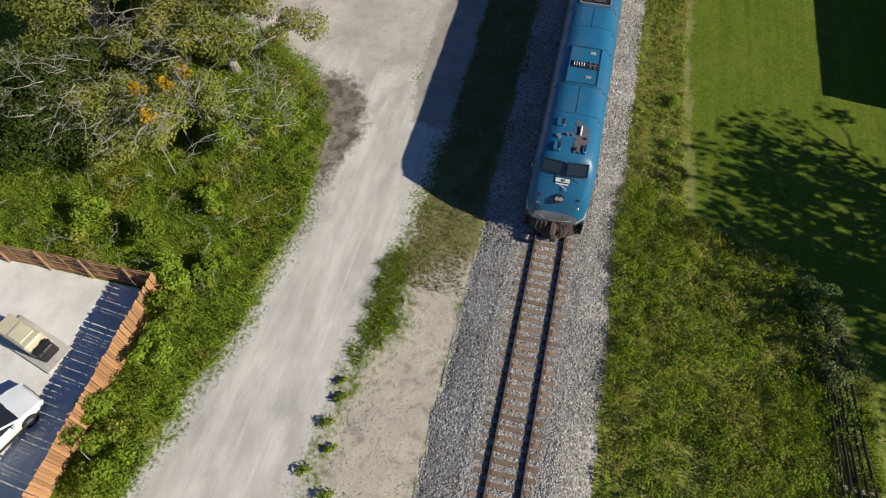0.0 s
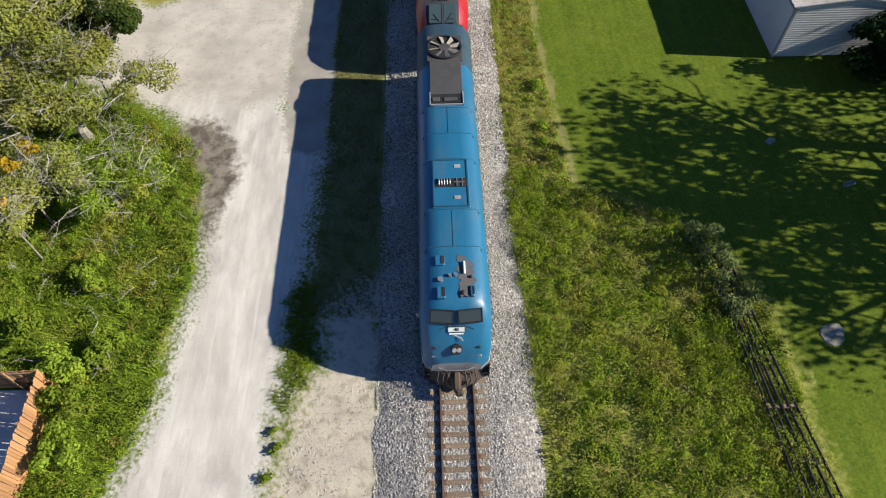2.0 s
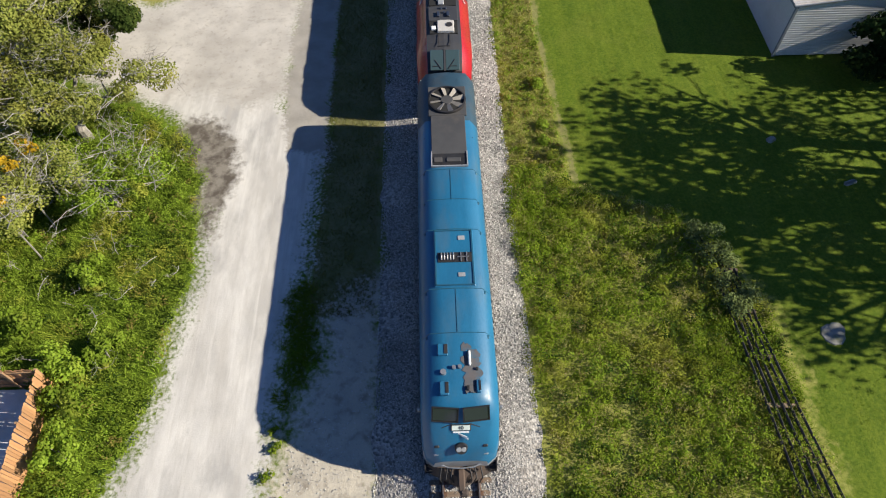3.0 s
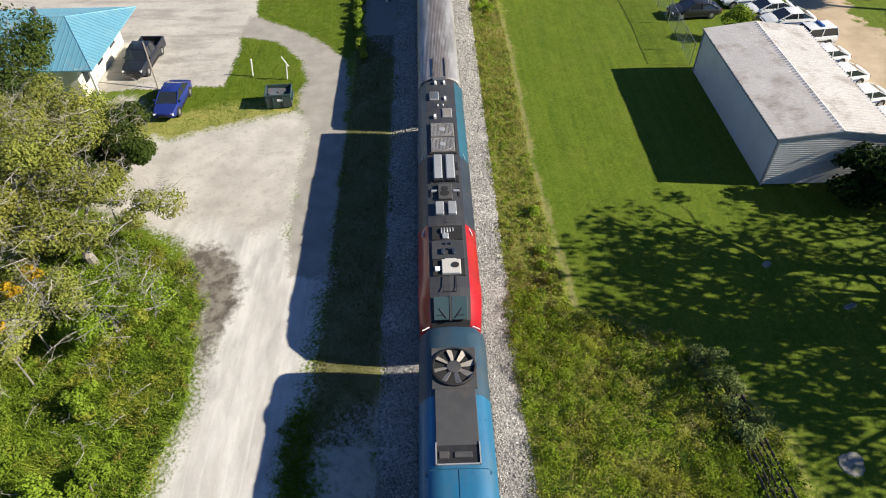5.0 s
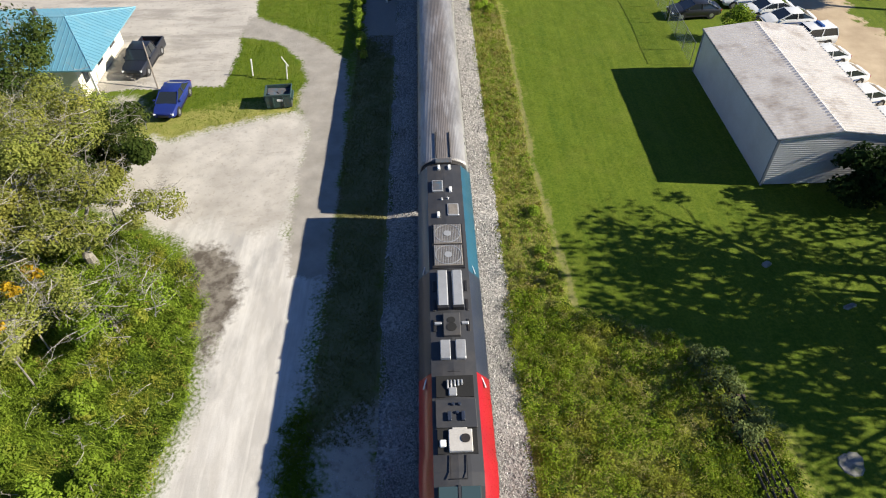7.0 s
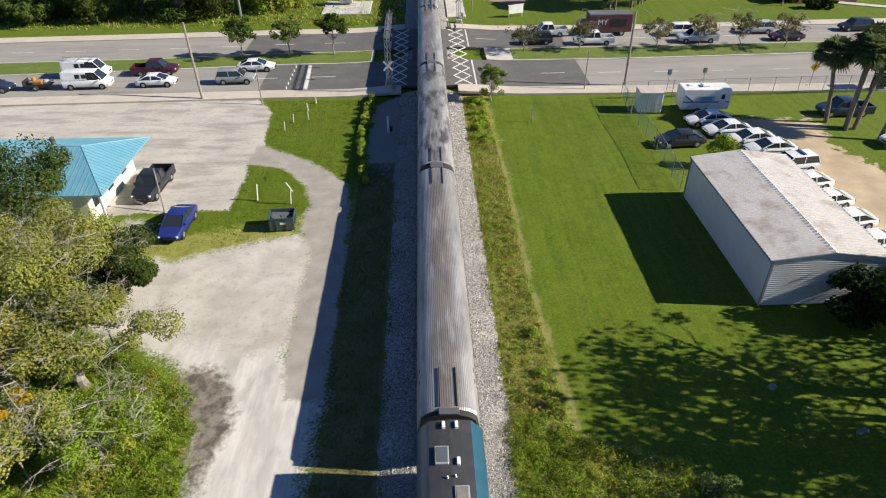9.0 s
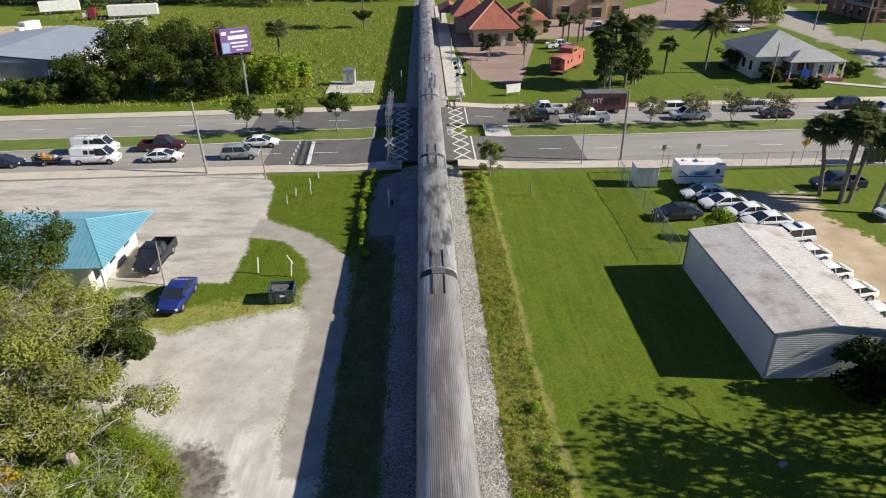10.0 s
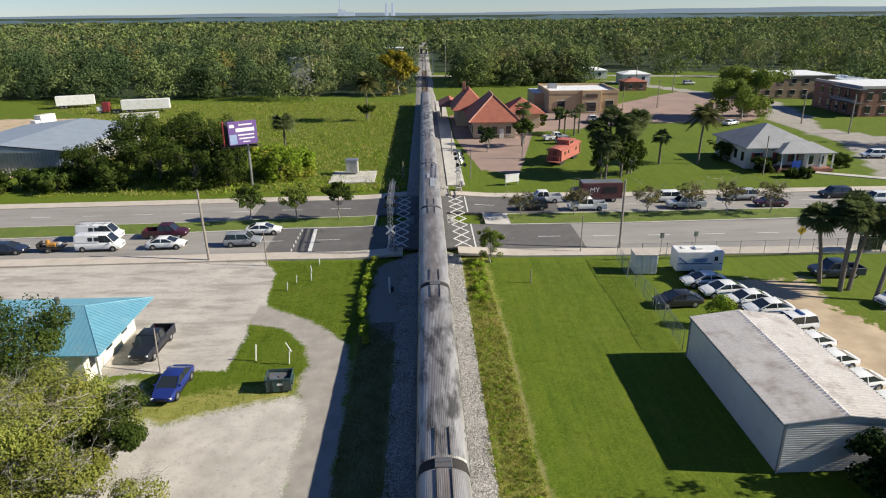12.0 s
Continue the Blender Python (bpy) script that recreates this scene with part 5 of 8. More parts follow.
# ---- poles, posts and small fixtures ----
def pole(x, y, h, r=0.13, lean=(0, 0), label="weathered grey timber utility pole", arm=False, name="utility_pole"):
    t = thing(name, pose(x, y, 0), label, "pole")
    part("shaft", Mesh().tube([(0, 0, -0.3), (lean[0] * 0.5, lean[1] * 0.5, h * 0.5), (lean[0], lean[1], h)], [r * 1.15, r, r * 0.85], 10), wood_pole(), t)
    part("cap", Mesh().cyl(lean[0], lean[1], h - 0.02, h + 0.05, r * 0.95, n=10), steel(), t)
    if arm:
        part("crossarm", Mesh().box(lean[0], lean[1], h - 0.6, 2.4, 0.1, 0.12), wood_pole(), t)
        for dx in (-1.0, -0.4, 0.4, 1.0):
            part("insulator", Mesh().cyl(lean[0] + dx, lean[1], h - 0.54, h - 0.38, 0.05, n=8), dark_metal(), t)
    return t


pole(-26.9, 73.3, 8.6, 0.14, (-0.6, 0.9))
pole(-19.6, 71.6, 4.2, 0.07, (-0.1, 0.2), "thin brown steel post beside the lot", name="post")
pole(23.5, 75.2, 8.6, 0.14, (0.2, 0.6))
pole(10.7, 65.0, 1.5, 0.06, (0, 0), "small grey marker post in the grass", name="post")
pole(18.3, 74.0, 4.6, 0.07, (0.1, 0.3), "thin steel post beside the pavement", name="post")
lamp = pole(-23.1, 47.6, 3.6, 0.06, (-0.35, 1.0), "leaning pale post beside the parked cars", name="post")
for x, y, h in ((-15.2, 66.3, 0.9), (-14.0, 69.3, 0.9), (-13.6, 66.8, 1.0), (-13.4, 71.5, 0.8), (-15.8, 64.2, 1.0)):
    solid("bollard", Mesh().box(0, 0, h / 2, 0.11, 0.11, h, b=0.02), white_paint(), "short white-painted timber post in the grass", "bollard", "white posts on the verge", at=pose(x, y, -0.05, rng.normal(0, 4), rng.normal(0, 5)))
for x, y, h, w in ((-15.6, 49.3, 1.5, 0.12), (-12.6, 48.6, 1.3, 0.1)):
    t = thing("sign_post", pose(x, y, 0, 0, 6, 20), "white timber sign post on the grass island", "post", "sign posts on the island")
    part("shaft", Mesh().box(0, 0, h / 2, w, w, h, b=0.02), white_paint(), t)
    if h < 1.4:
        part("rail", Mesh().tube([(-0.3, 0.3, 1.9), (0.15, -0.2, 1.25)], 0.05, 4), white_paint(), t)
for y, h in ((62.8, 1.9),):
    t = thing("relay_post", pose(-4.7, y, 0), "white trackside post with a dark box", "post")
    part("shaft", Mesh().box(0, 0, h / 2, 0.22, 0.16, h, b=0.03), white_paint(), t)
    part("box", Mesh().box(0.3, 0, 0.5, 0.3, 0.3, 0.5, b=0.03), dark_metal(), t)


def dumpster():
    t = thing("dumpster", pose(-12.6, 44.9, 0, 0, 0, 4), "dark green open steel dumpster full of rusty debris", "dumpster")
    g = mat("dumpster_green", (0.035, 0.075, 0.07), (0.025, 0.05, 0.05), 0.55, 0.1, 1.5, 20, (0.13, 0.08, 0.05), 0.5)
    m = Mesh()
    for x, y, sx, sy in ((-0.95, 0, 0.06, 1.5), (0.95, 0, 0.06, 1.5), (0, -0.75, 1.95, 0.06), (0, 0.75, 1.95, 0.06)):
        m.box(x, y, 0.65, sx, sy, 1.1)
    m.box(0, 0, 0.15, 1.9, 1.5, 0.08)
    part("bin", m, g, t)
    part("rim", Mesh().box(0, -0.78, 1.2, 2.1, 0.09, 0.1, b=0.02).box(0, 0.78, 1.2, 2.1, 0.09, 0.1, b=0.02).box(-1.0, 0, 1.2, 0.09, 1.6, 0.1, b=0.02).box(1.0, 0, 1.2, 0.09, 1.6, 0.1, b=0.02), g, t)
    part("side_rib", Mesh().box(-0.4, -0.8, 0.6, 0.08, 0.06, 1.0).box(0.4, -0.8, 0.6, 0.08, 0.06, 1.0), g, t)
    for x in (-1.05, 1.05):
        part("fork_pocket", Mesh().box(x, 0, 0.7, 0.12, 1.2, 0.2), g, t)
    part("debris", Mesh().box(0, 0, 0.85, 1.75, 1.35, 0.15, rx=5, ry=4).box(0.3, 0.2, 0.95, 0.8, 0.3, 0.1, rz=30).box(-0.4, -0.2, 0.98, 0.5, 0.7, 0.1, rz=60, rx=12), rust, t)
    part("label_plate", Mesh().box(0.15, -0.79, 0.75, 0.5, 0.02, 0.18), white_paint(), t)


dumpster()

# old rails lying in the weeds
old = thing("old_rails", Matrix.Identity(4), "stack of rusty old rails lying in the weeds", "rails")
for i in range(5):
    dx = (i - 2) * 0.3
    part("rail", Mesh().tube([(13.7 + dx, 19.0 - 0.5 * i, 0.3), (14.25 + dx, 11.5, 0.35), (14.95 + dx * 1.3, 4.0 + 0.4 * i, 0.3)], 0.065, 5), dark_metal(), old)
for i in range(6):
    part("tie", Mesh().box(13.9 + i * 0.22, 17 - i * 2.4, 0.1, 1.3, 0.2, 0.16, rz=-4), sleeper_mat, old)
worn_slab = mat("worn_slab", (0.26, 0.25, 0.23), (0.17, 0.17, 0.14), 0.95, 0, 2.0, 14, (0.09, 0.12, 0.03), 0.8, 0.4, 0.02)
solid("manhole_slab", Mesh().cyl(0, 0, -0.03, 0.02, 0.6, 0.55, n=9).cyl(0.35, 0.2, -0.03, 0.028, 0.42, 0.38, n=7), worn_slab, "grey concrete slab set in the lawn", "slab", at=pose(18.2, 13.3, -0.03, 0, 0, 12))
solid("stone_slab", Mesh().box(0, 0, 0.02, 0.7, 0.45, 0.1, b=0.12), worn_slab, "small pale concrete slab in the grass", "slab", at=pose(19.2, 26.0, -0.03, 0, 0, 30))
solid("stone_slab", Mesh().box(0, 0, 0.0, 1.2, 0.6, 0.1, b=0.2), worn_slab, "pale worn concrete slab in the grass", "slab", at=pose(22.6, 22.6, -0.03, 0, 0, 20))


def mesh_fence(pts, h, label, step=2.6):
    """Chain-link: posts, rails and a wire net."""
    t = thing("chain_link_fence", Matrix.Identity(4), label, "fence")
    net = Mesh()
    for (x0, y0), (x1, y1) in zip(pts, pts[1:]):
        a, c = Vector((x0, y0, 0)), Vector((x1, y1, 0))
        L = (c - a).length
        for i in range(int(L / step) + 1):
            p = a.lerp(c, min(1, i * step / L))
            part("post", Mesh().cyl(p.x, p.y, -0.1, h + 0.08, 0.035, n=6), steel(), t)
        part("top_rail", Mesh().tube([a + Vector((0, 0, h)), c + Vector((0, 0, h))], 0.022, 4), steel(), t)
        n = int(L / 0.22)
        for i in range(n):
            for d in (1, -1):
                u0, u1 = i / n, (i + d * h / 0.22 * 0.5) / n
                if 0 <= u1 <= 1:
                    net.tube([a.lerp(c, u0) + Vector((0, 0, 0.03)), a.lerp(c, u1) + Vector((0, 0, h))], 0.006, 3, caps=False)
    part("wire_net", net, steel(), t)["kind"] = "stuff"
    return t


mesh_fence([(21.6, 49.4), (21.9, 58.0), (21.7, 66.0), (22.0, 71.2)], 2.0, "tall chain-link fence beside the white shed")
mesh_fence([(22.0, 71.2), (40, 71.6), (54, 71.9), (75, 71.5)], 2.0, "chain-link fence along the pavement", 3.0)


# ---- vehicles ----
KINDS = {  # length, width, belt, roof, cabin foot (back, front), roof (back, front), hood height
    "sedan": (4.8, 1.84, 0.96, 1.46, (-2.0, 1.3), (-0.98, 0.22), 0.9),
    "suv": (4.75, 1.92, 1.05, 1.74, (-2.25, 1.15), (-1.95, 0.45), 1.0),
    "pickup": (5.7, 2.0, 1.1, 1.86, (-0.85, 1.45), (-0.6, 0.75), 1.08),
    "van": (5.6, 2.0, 1.2, 2.15, (-2.75, 2.05), (-2.68, 1.25), 1.15),
}
tyre_data = Mesh().tube([(0, -0.11, 0), (0, 0.11, 0)], 0.34, 16).data("tyre", rubber())
rim_data = Mesh().tube([(0, -0.115, 0), (0, 0.115, 0)], [0.2, 0.2], 12).data("rim", steel())
TEMPLATES = {}


def vehicle(kind, colour, rgb, x, y, rz, label, group, z=0.03, stripe=None, name=None):
    """A road vehicle that faces its own +x."""
    key = (kind, colour, stripe)
    at = pose(x, y, z + hump(x) * (1 if 74 < y < 100 else 0), 0, 0, rz)
    names = {"sedan": "car", "suv": "suv", "pickup": "pickup_truck", "van": "van"}
    if key in TEMPLATES:
        ob = copy_thing(TEMPLATES[key], at)
        return tagged(ob, label, "", group)
    L, W, belt, roof, foot, top, hood = KINDS[kind]
    pm = paint(colour, rgb)
    t = thing(names[kind], at, label, {"sedan": "car", "suv": "car", "pickup": "pickup truck", "van": "van"}[kind], group)
    w, h = W / 2, L / 2

    def ring(px, ww, zt, zb=0.3):
        return [(px, -ww * 0.93, zb), (px, -ww, zb + 0.22), (px, -ww, zt - 0.14), (px, -ww * 0.9, zt), (px, 0, zt + 0.03), (px, ww * 0.9, zt), (px, ww, zt - 0.14), (px, ww, zb + 0.22), (px, ww * 0.93, zb)]
    tail = belt if kind != "sedan" else belt - 0.02
    st = [(-h, w * 0.82, tail - 0.12, 0.42), (-h + 0.12, w * 0.95, tail - 0.02, 0.32), (foot[0], w, tail, 0.28), (0, w, belt, 0.28), (foot[1], w, belt - 0.02, 0.28), (h - 0.55, w * 0.97, hood - 0.07, 0.3), (h - 0.1, w * 0.86, hood - 0.2, 0.36), (h, w * 0.7, hood - 0.34, 0.42)]
    if kind == "pickup":
        st = [s for s in st if s[0] >= foot[0]]
        bed = Mesh()
        bx0, bx1 = -h, foot[0] + 0.02
        for s in (-1, 1):
            bed.box((bx0 + bx1) / 2, s * (w - 0.06), 0.72, bx1 - bx0, 0.12, 0.86, b=0.03)
        bed.box(-h + 0.05, 0, 0.75, 0.1, W - 0.1, 0.75, b=0.02).box((bx0 + bx1) / 2, 0, 0.55, bx1 - bx0, W - 0.2, 0.1)
        part("cargo_bed", bed, pm, t)
        part("bed_liner", Mesh().box((bx0 + bx1) / 2, 0, 0.64, bx1 - bx0 - 0.16, W - 0.26, 0.06), dark_metal(), t)
    part("body", Mesh().loft([ring(*s) for s in st]), pm, t, smooth=38)

    def lid(x0, x1, ww, zz):
        return [(x0, -ww, zz), (x1, -ww, zz), (x1, ww, zz), (x0, ww, zz)]
    g0, g1 = lid(foot[0], foot[1], w * 0.92, belt), lid(top[0], top[1], w * 0.78, roof - 0.06)
    cab = part("cabin_glass", Mesh().loft([g0, g1], caps=False), glass(), t, "dark tinted windows")
    part("roof", Mesh().loft([lid(top[0] - 0.06, top[1] + 0.06, w * 0.79, roof - 0.07), lid(top[0] + 0.14, top[1] - 0.18, w * 0.64, roof)]), pm, t, smooth=40)
    for s in (-1, 1):
        for a, c in ((foot[0], top[0]), (foot[1], top[1]), ((foot[0] + foot[1]) / 2 - 0.1, (top[0] + top[1]) / 2)):
            part("pillar", Mesh().tube([(a, s * w * 0.925, belt - 0.02), (c, s * w * 0.785, roof - 0.05)], 0.05, 4), pm, t)
        part("headlight", Mesh().box(h - 0.13, s * w * 0.68, hood - 0.27, 0.16, 0.34, 0.13, rz=-s * 22, b=0.03), mat("lamp_clear", (0.7, 0.72, 0.74), (0.6, 0.62, 0.64), 0.15), t)
        part("tail_light", Mesh().box(-h + 0.05, s * w * 0.78, tail - 0.2, 0.1, 0.26, 0.2, b=0.03), mat("lamp_red", (0.35, 0.015, 0.015), (0.28, 0.01, 0.01), 0.2), t)
        part("mirror", Mesh().box(foot[1] - 0.35, s * (w + 0.09), belt + 0.06, 0.14, 0.2, 0.14, b=0.03), pm, t)
        part("sill", Mesh().box(0, s * (w - 0.02), 0.3, L * 0.5, 0.06, 0.1), dark_metal(), t)
        if kind == "van":
            part("side_panel", Mesh().box(-1.2, s * w * 0.88, 1.66, 2.9, 0.05, 0.9, rx=s * 8), pm, t)
            for wx in (-0.75, 0.0, 0.75):
                part("side_window", Mesh().box(wx, s * w * 0.89, 1.66, 0.58, 0.07, 0.5, rx=s * 8, b=0.03), glass(), t)
        if stripe:
            part("stripe", Mesh().box(-0.2, s * (w + 0.004), 0.62, L * 0.5, 0.012, 0.12), paint(stripe, {"blue_stripe": (0.03, 0.1, 0.3), "black_stripe": (0.02, 0.02, 0.025)}[stripe]), t)
        for px in (-h + 0.95 if kind != "pickup" else -h + 1.2, h - 0.95):
            arch = part("wheel_arch", Mesh().tube([(px, s * (w - 0.25), 0.36), (px, s * (w + 0.006), 0.36)], 0.4, 14), dark_metal(), t)
            wh = new("tyre", tyre_data)
            wh.parent, wh.matrix_basis = t, pose(px, s * (w - 0.1), 0.34)
            rm = new("rim", rim_data)
            rm.parent = wh
    part("grille", Mesh().box(h - 0.03, 0, hood - 0.42, 0.08, w * 0.9, 0.16, b=0.02), dark_metal(), t)
    part("bumper", Mesh().box(-h + 0.02, 0, 0.48, 0.14, W * 0.86, 0.16, b=0.04), pm if kind != "pickup" else steel(), t)
    if stripe == "black_stripe":
        part("light_bar", Mesh().box((top[0] + top[1]) / 2, 0, roof + 0.07, 0.3, 1.1, 0.12, b=0.04), paint("bar_blue", (0.05, 0.12, 0.35), 0.15), t)
    TEMPLATES[key] = t
    return t


WHITE, SILVER, BLACK = (0.75, 0.76, 0.76), (0.25, 0.27, 0.29), (0.018, 0.019, 0.022)
NAVY, MAROON, BLUE = (0.02, 0.03, 0.06), (0.05, 0.008, 0.018), (0.014, 0.028, 0.17)
Q = "vehicles waiting at the crossing"
vehicle("sedan", "navy", NAVY, -53.2, 77.4, 2, "dark blue car waiting in the street", Q)
vehicle("van", "white", WHITE, -42.0, 78.2, 2, "white van waiting in the street", Q)
van2 = vehicle("van", "white_van", WHITE, -43.8, 82.2, 2, "white van with a ladder rack on its roof", Q)
for s in (-0.6, 0.6):
    part("roof_rack", Mesh().tube([(-2.9, s, 2.32), (1.6, s, 2.36)], 0.035, 4), steel(), van2)
for px in (-2.2, -0.6, 0.9):
    part("rack_bar", Mesh().box(px, 0, 2.27, 0.06, 1.7, 0.06), steel(), van2)
vehicle("sedan", "white", WHITE, -33.8, 78.4, 2, "white car waiting in the street", Q)
vehicle("pickup", "maroon", MAROON, -35.4, 82.7, 2, "dark maroon pickup truck waiting in the street", Q)
vehicle("suv", "grey", SILVER, -24.2, 78.9, 2, "grey estate car waiting in the street", Q)
vehicle("sedan", "white", WHITE, -22.6, 83.3, 2, "white car waiting in the street", Q)
vehicle("suv", "black", BLACK, 15.2, 92.6, 180, "black car waiting in the street", Q)
vehicle("pickup", "white_truck", WHITE, 17.6, 96.4, 180, "white pickup truck waiting in the street", Q)
vehicle("pickup", "white_truck", WHITE, 23.4, 92.0, 180, "white pickup truck waiting in the street", Q)
vehicle("suv", "white_suv", WHITE, 36.4, 95.6, 180, "white car waiting in the street", Q)
vehicle("pickup", "silver_truck", (0.5, 0.51, 0.52), 38.4, 92.2, 180, "silver pickup truck waiting in the street", Q)
vehicle("suv", "silver", (0.42, 0.43, 0.44), 48.6, 96.0, 180, "silver car waiting in the street", Q)
vehicle("sedan", "maroon_car", MAROON, 51.4, 92.3, 180, "dark red car waiting in the street", Q)
vehicle("suv", "black", BLACK, 63.8, 96.4, 180, "dark car waiting in the street", Q)
vehicle("suv", "white_suv", WHITE, 68.4, 93.2, 180, "white car waiting in the street", Q)
P = "cars parked beside the office"
vehicle("sedan", "bright_blue", BLUE, -21.05, 45.0, 268, "bright blue car parked on the grass", P, z=0.0)
vehicle("pickup", "black_truck", (0.015, 0.017, 0.025), -25.3, 51.75, 268, "black pickup truck parked beside the office", P, z=0.0)
S = "white cars parked behind the shed"
for i, (x, y, r) in enumerate(((29.2, 63.4, 184), (30.2, 60.8, 186), (31.6, 58.4, 186), (32.6, 56.2, 184), (32.5, 49.2, 190), (32.5, 46.0, 190), (32.6, 42.8, 190), (32.6, 39.6, 190))):
    vehicle("sedan", "fleet_white", WHITE, x, y, r, "white patrol-style car with a blue stripe, parked on gravel", S, z=0.0, stripe="blue_stripe")
vehicle("suv", "fleet_suv", WHITE, 32.9, 52.6, 188, "white utility car with black stripe parked on gravel", S, z=0.0, stripe="black_stripe")
vehicle("suv", "fleet_suv", WHITE, 46.8, 57.6, 192, "white utility car with black stripe parked under the palms", S, z=0.0, stripe="black_stripe")
vehicle("sedan", "black_car", BLACK, 24.6, 58.6, 184, "black car parked behind the chain-link fence", S, z=0.0)
vehicle("pickup", "navy_truck", NAVY, 45.0, 65.4, 180, "dark pickup truck parked behind the palms", S, z=0.0)
yc = vehicle("sedan", "yard_white", (0.7, 0.73, 0.76), -22.4, 3.2, 70, "white car parked in the gravel yard", "cars in the yard", z=0.0)
D = "cars parked in the far lots"
for kind, col, rgb, x, y, r in (("pickup", "white_truck", WHITE, 29.5, 147, 10), ("suv", "grey", SILVER, 31, 143, 10), ("sedan", "navy", NAVY, 50, 166, 80), ("sedan", "fleet_far", WHITE, 78, 164, 30), ("suv", "white_suv", WHITE, 88.5, 124, 175),
                                ("sedan", "black_car", BLACK, 83, 104.5, 200), ("sedan", "yellow", (0.55, 0.55, 0.05), 92, 205, 20), ("suv", "silver", (0.42, 0.43, 0.44), 104, 258, 10), ("suv", "white_suv", WHITE, 118, 246, 10),
                                ("sedan", "white", WHITE, 31, 304.5, 178), ("suv", "white_suv", WHITE, 104, 132, 20), ("sedan", "navy", NAVY, 101, 118, 200), ("pickup", "white_truck", WHITE, 44, 171, 90), ("suv", "grey", SILVER, 54, 174, 90)):
    vehicle(kind, col, rgb, x, y, r, "parked car in a far lot", D, z=0.0)


def box_body(t, L, W, z0, z1, material, name="box"):
    part(name, Mesh().box(0, 0, (z0 + z1) / 2, L, W, z1 - z0, b=0.06), material, t)


def wheels(t, xs, w, r=0.34):
    for x in xs:
        for s in (-1, 1):
            wh = part("tyre", Mesh().tube([(x, s * w - 0.12, r), (x, s * w + 0.12, r)], r, 14), rubber(), t)
            part("rim", Mesh().tube([(x, s * w - 0.125, r), (x, s * w + 0.125, r)], r * 0.55, 10), steel(), wh)


# food truck waiting in the street
mt = thing("box_truck", pose(26.6, 96.6, 0.03), "dark maroon and grey food truck waiting in the street", "truck", Q)
box_body(mt, 6.4, 2.3, 0.6, 3.1, mat("truck_maroon", (0.10, 0.03, 0.035), (0.08, 0.025, 0.03), 0.5, 0, 1, 12, (0.15, 0.13, 0.12), 0.4))
part("cab", Mesh().box(-3.7, 0, 1.3, 1.3, 2.1, 1.5, b=0.15), mat("truck_maroon", (0.1, 0.03, 0.035)), mt)
part("windshield", Mesh().box(-4.33, 0, 1.65, 0.1, 1.8, 0.6, ry=-12), glass(), mt)
part("roof", Mesh().box(0, 0, 3.14, 6.2, 2.2, 0.08), steel(), mt)
part("hatch", Mesh().box(1.2, -1.17, 2.0, 2.2, 0.05, 1.0), dark_metal(), mt)
flat_text(mt, "lettering", "MY", 1.1, pose(-1.2, -1.17, 2.0, 90), white_mark, "white letters")
wheels(mt, (-3.5, 1.8), 1.0, 0.42)

# white trailer with a blue stripe
tr = thing("trailer", pose(29.9, 67.3, 0, 0, 0, -2), "white box trailer with a dark blue stripe", "trailer")
box_body(tr, 5.2, 2.2, 0.5, 2.75, white_paint(), "body")
part("stripe", Mesh().box(0, -1.11, 1.35, 5.0, 0.03, 0.12).box(-1.9, -1.11, 1.75, 1.1, 0.03, 0.12, ry=35), paint("trailer_blue", (0.03, 0.09, 0.22)), tr)
part("panel", Mesh().box(0.0, -1.12, 1.75, 1.7, 0.03, 0.55, b=0.01), paint("trailer_pale", (0.35, 0.5, 0.6)), tr)
for bz, bw in ((1.87, 1.4), (1.72, 1.1), (1.6, 1.25)):
    part("lettering", Mesh().box(0.0, -1.14, bz, bw, 0.02, 0.07), paint("trailer_blue", (0.03, 0.09, 0.22)), tr)
part("door", Mesh().box(1.75, -1.12, 1.5, 0.75, 0.04, 1.75, b=0.02), white_paint(), tr)
part("door_window", Mesh().box(1.75, -1.145, 1.95, 0.4, 0.03, 0.5), glass(), tr)
part("roof_unit", Mesh().box(0, 0, 2.85, 0.9, 0.8, 0.25, b=0.06), white_paint(), tr)
part("roof_vent", Mesh().box(-1.6, 0.2, 2.8, 0.5, 0.5, 0.14, b=0.04), white_paint(), tr)
part("hitch", Mesh().tube([(-2.6, 0, 0.55), (-3.5, 0, 0.5)], 0.06, 4), dark_metal(), tr)
wheels(tr, (-0.75, 0.1), 1.0, 0.33)
# small container beside it
ct = thing("container", pose(24.0, 67.6, 0, 0, 0, -3), "small white storage container with double doors", "container")
part("body", ribbed((-1.25, -1.0, 0.1), (1.25, -1.0, 0.1), (1.25, -1.0, 2.3), (-1.25, -1.0, 2.3), 6, 0.04, (0, -1, 0)).box(0, 0.05, 1.2, 2.5, 2.0, 2.2), white_paint(), ct)
part("roof", Mesh().box(0, 0, 2.34, 2.6, 2.2, 0.08), mat("stained_white", (0.5, 0.46, 0.42), (0.36, 0.31, 0.27), 0.7), ct)
for s in (-0.4, 0.4):
    part("door_bar", Mesh().box(s, -1.07, 1.2, 0.05, 0.05, 2.0), steel(), ct)
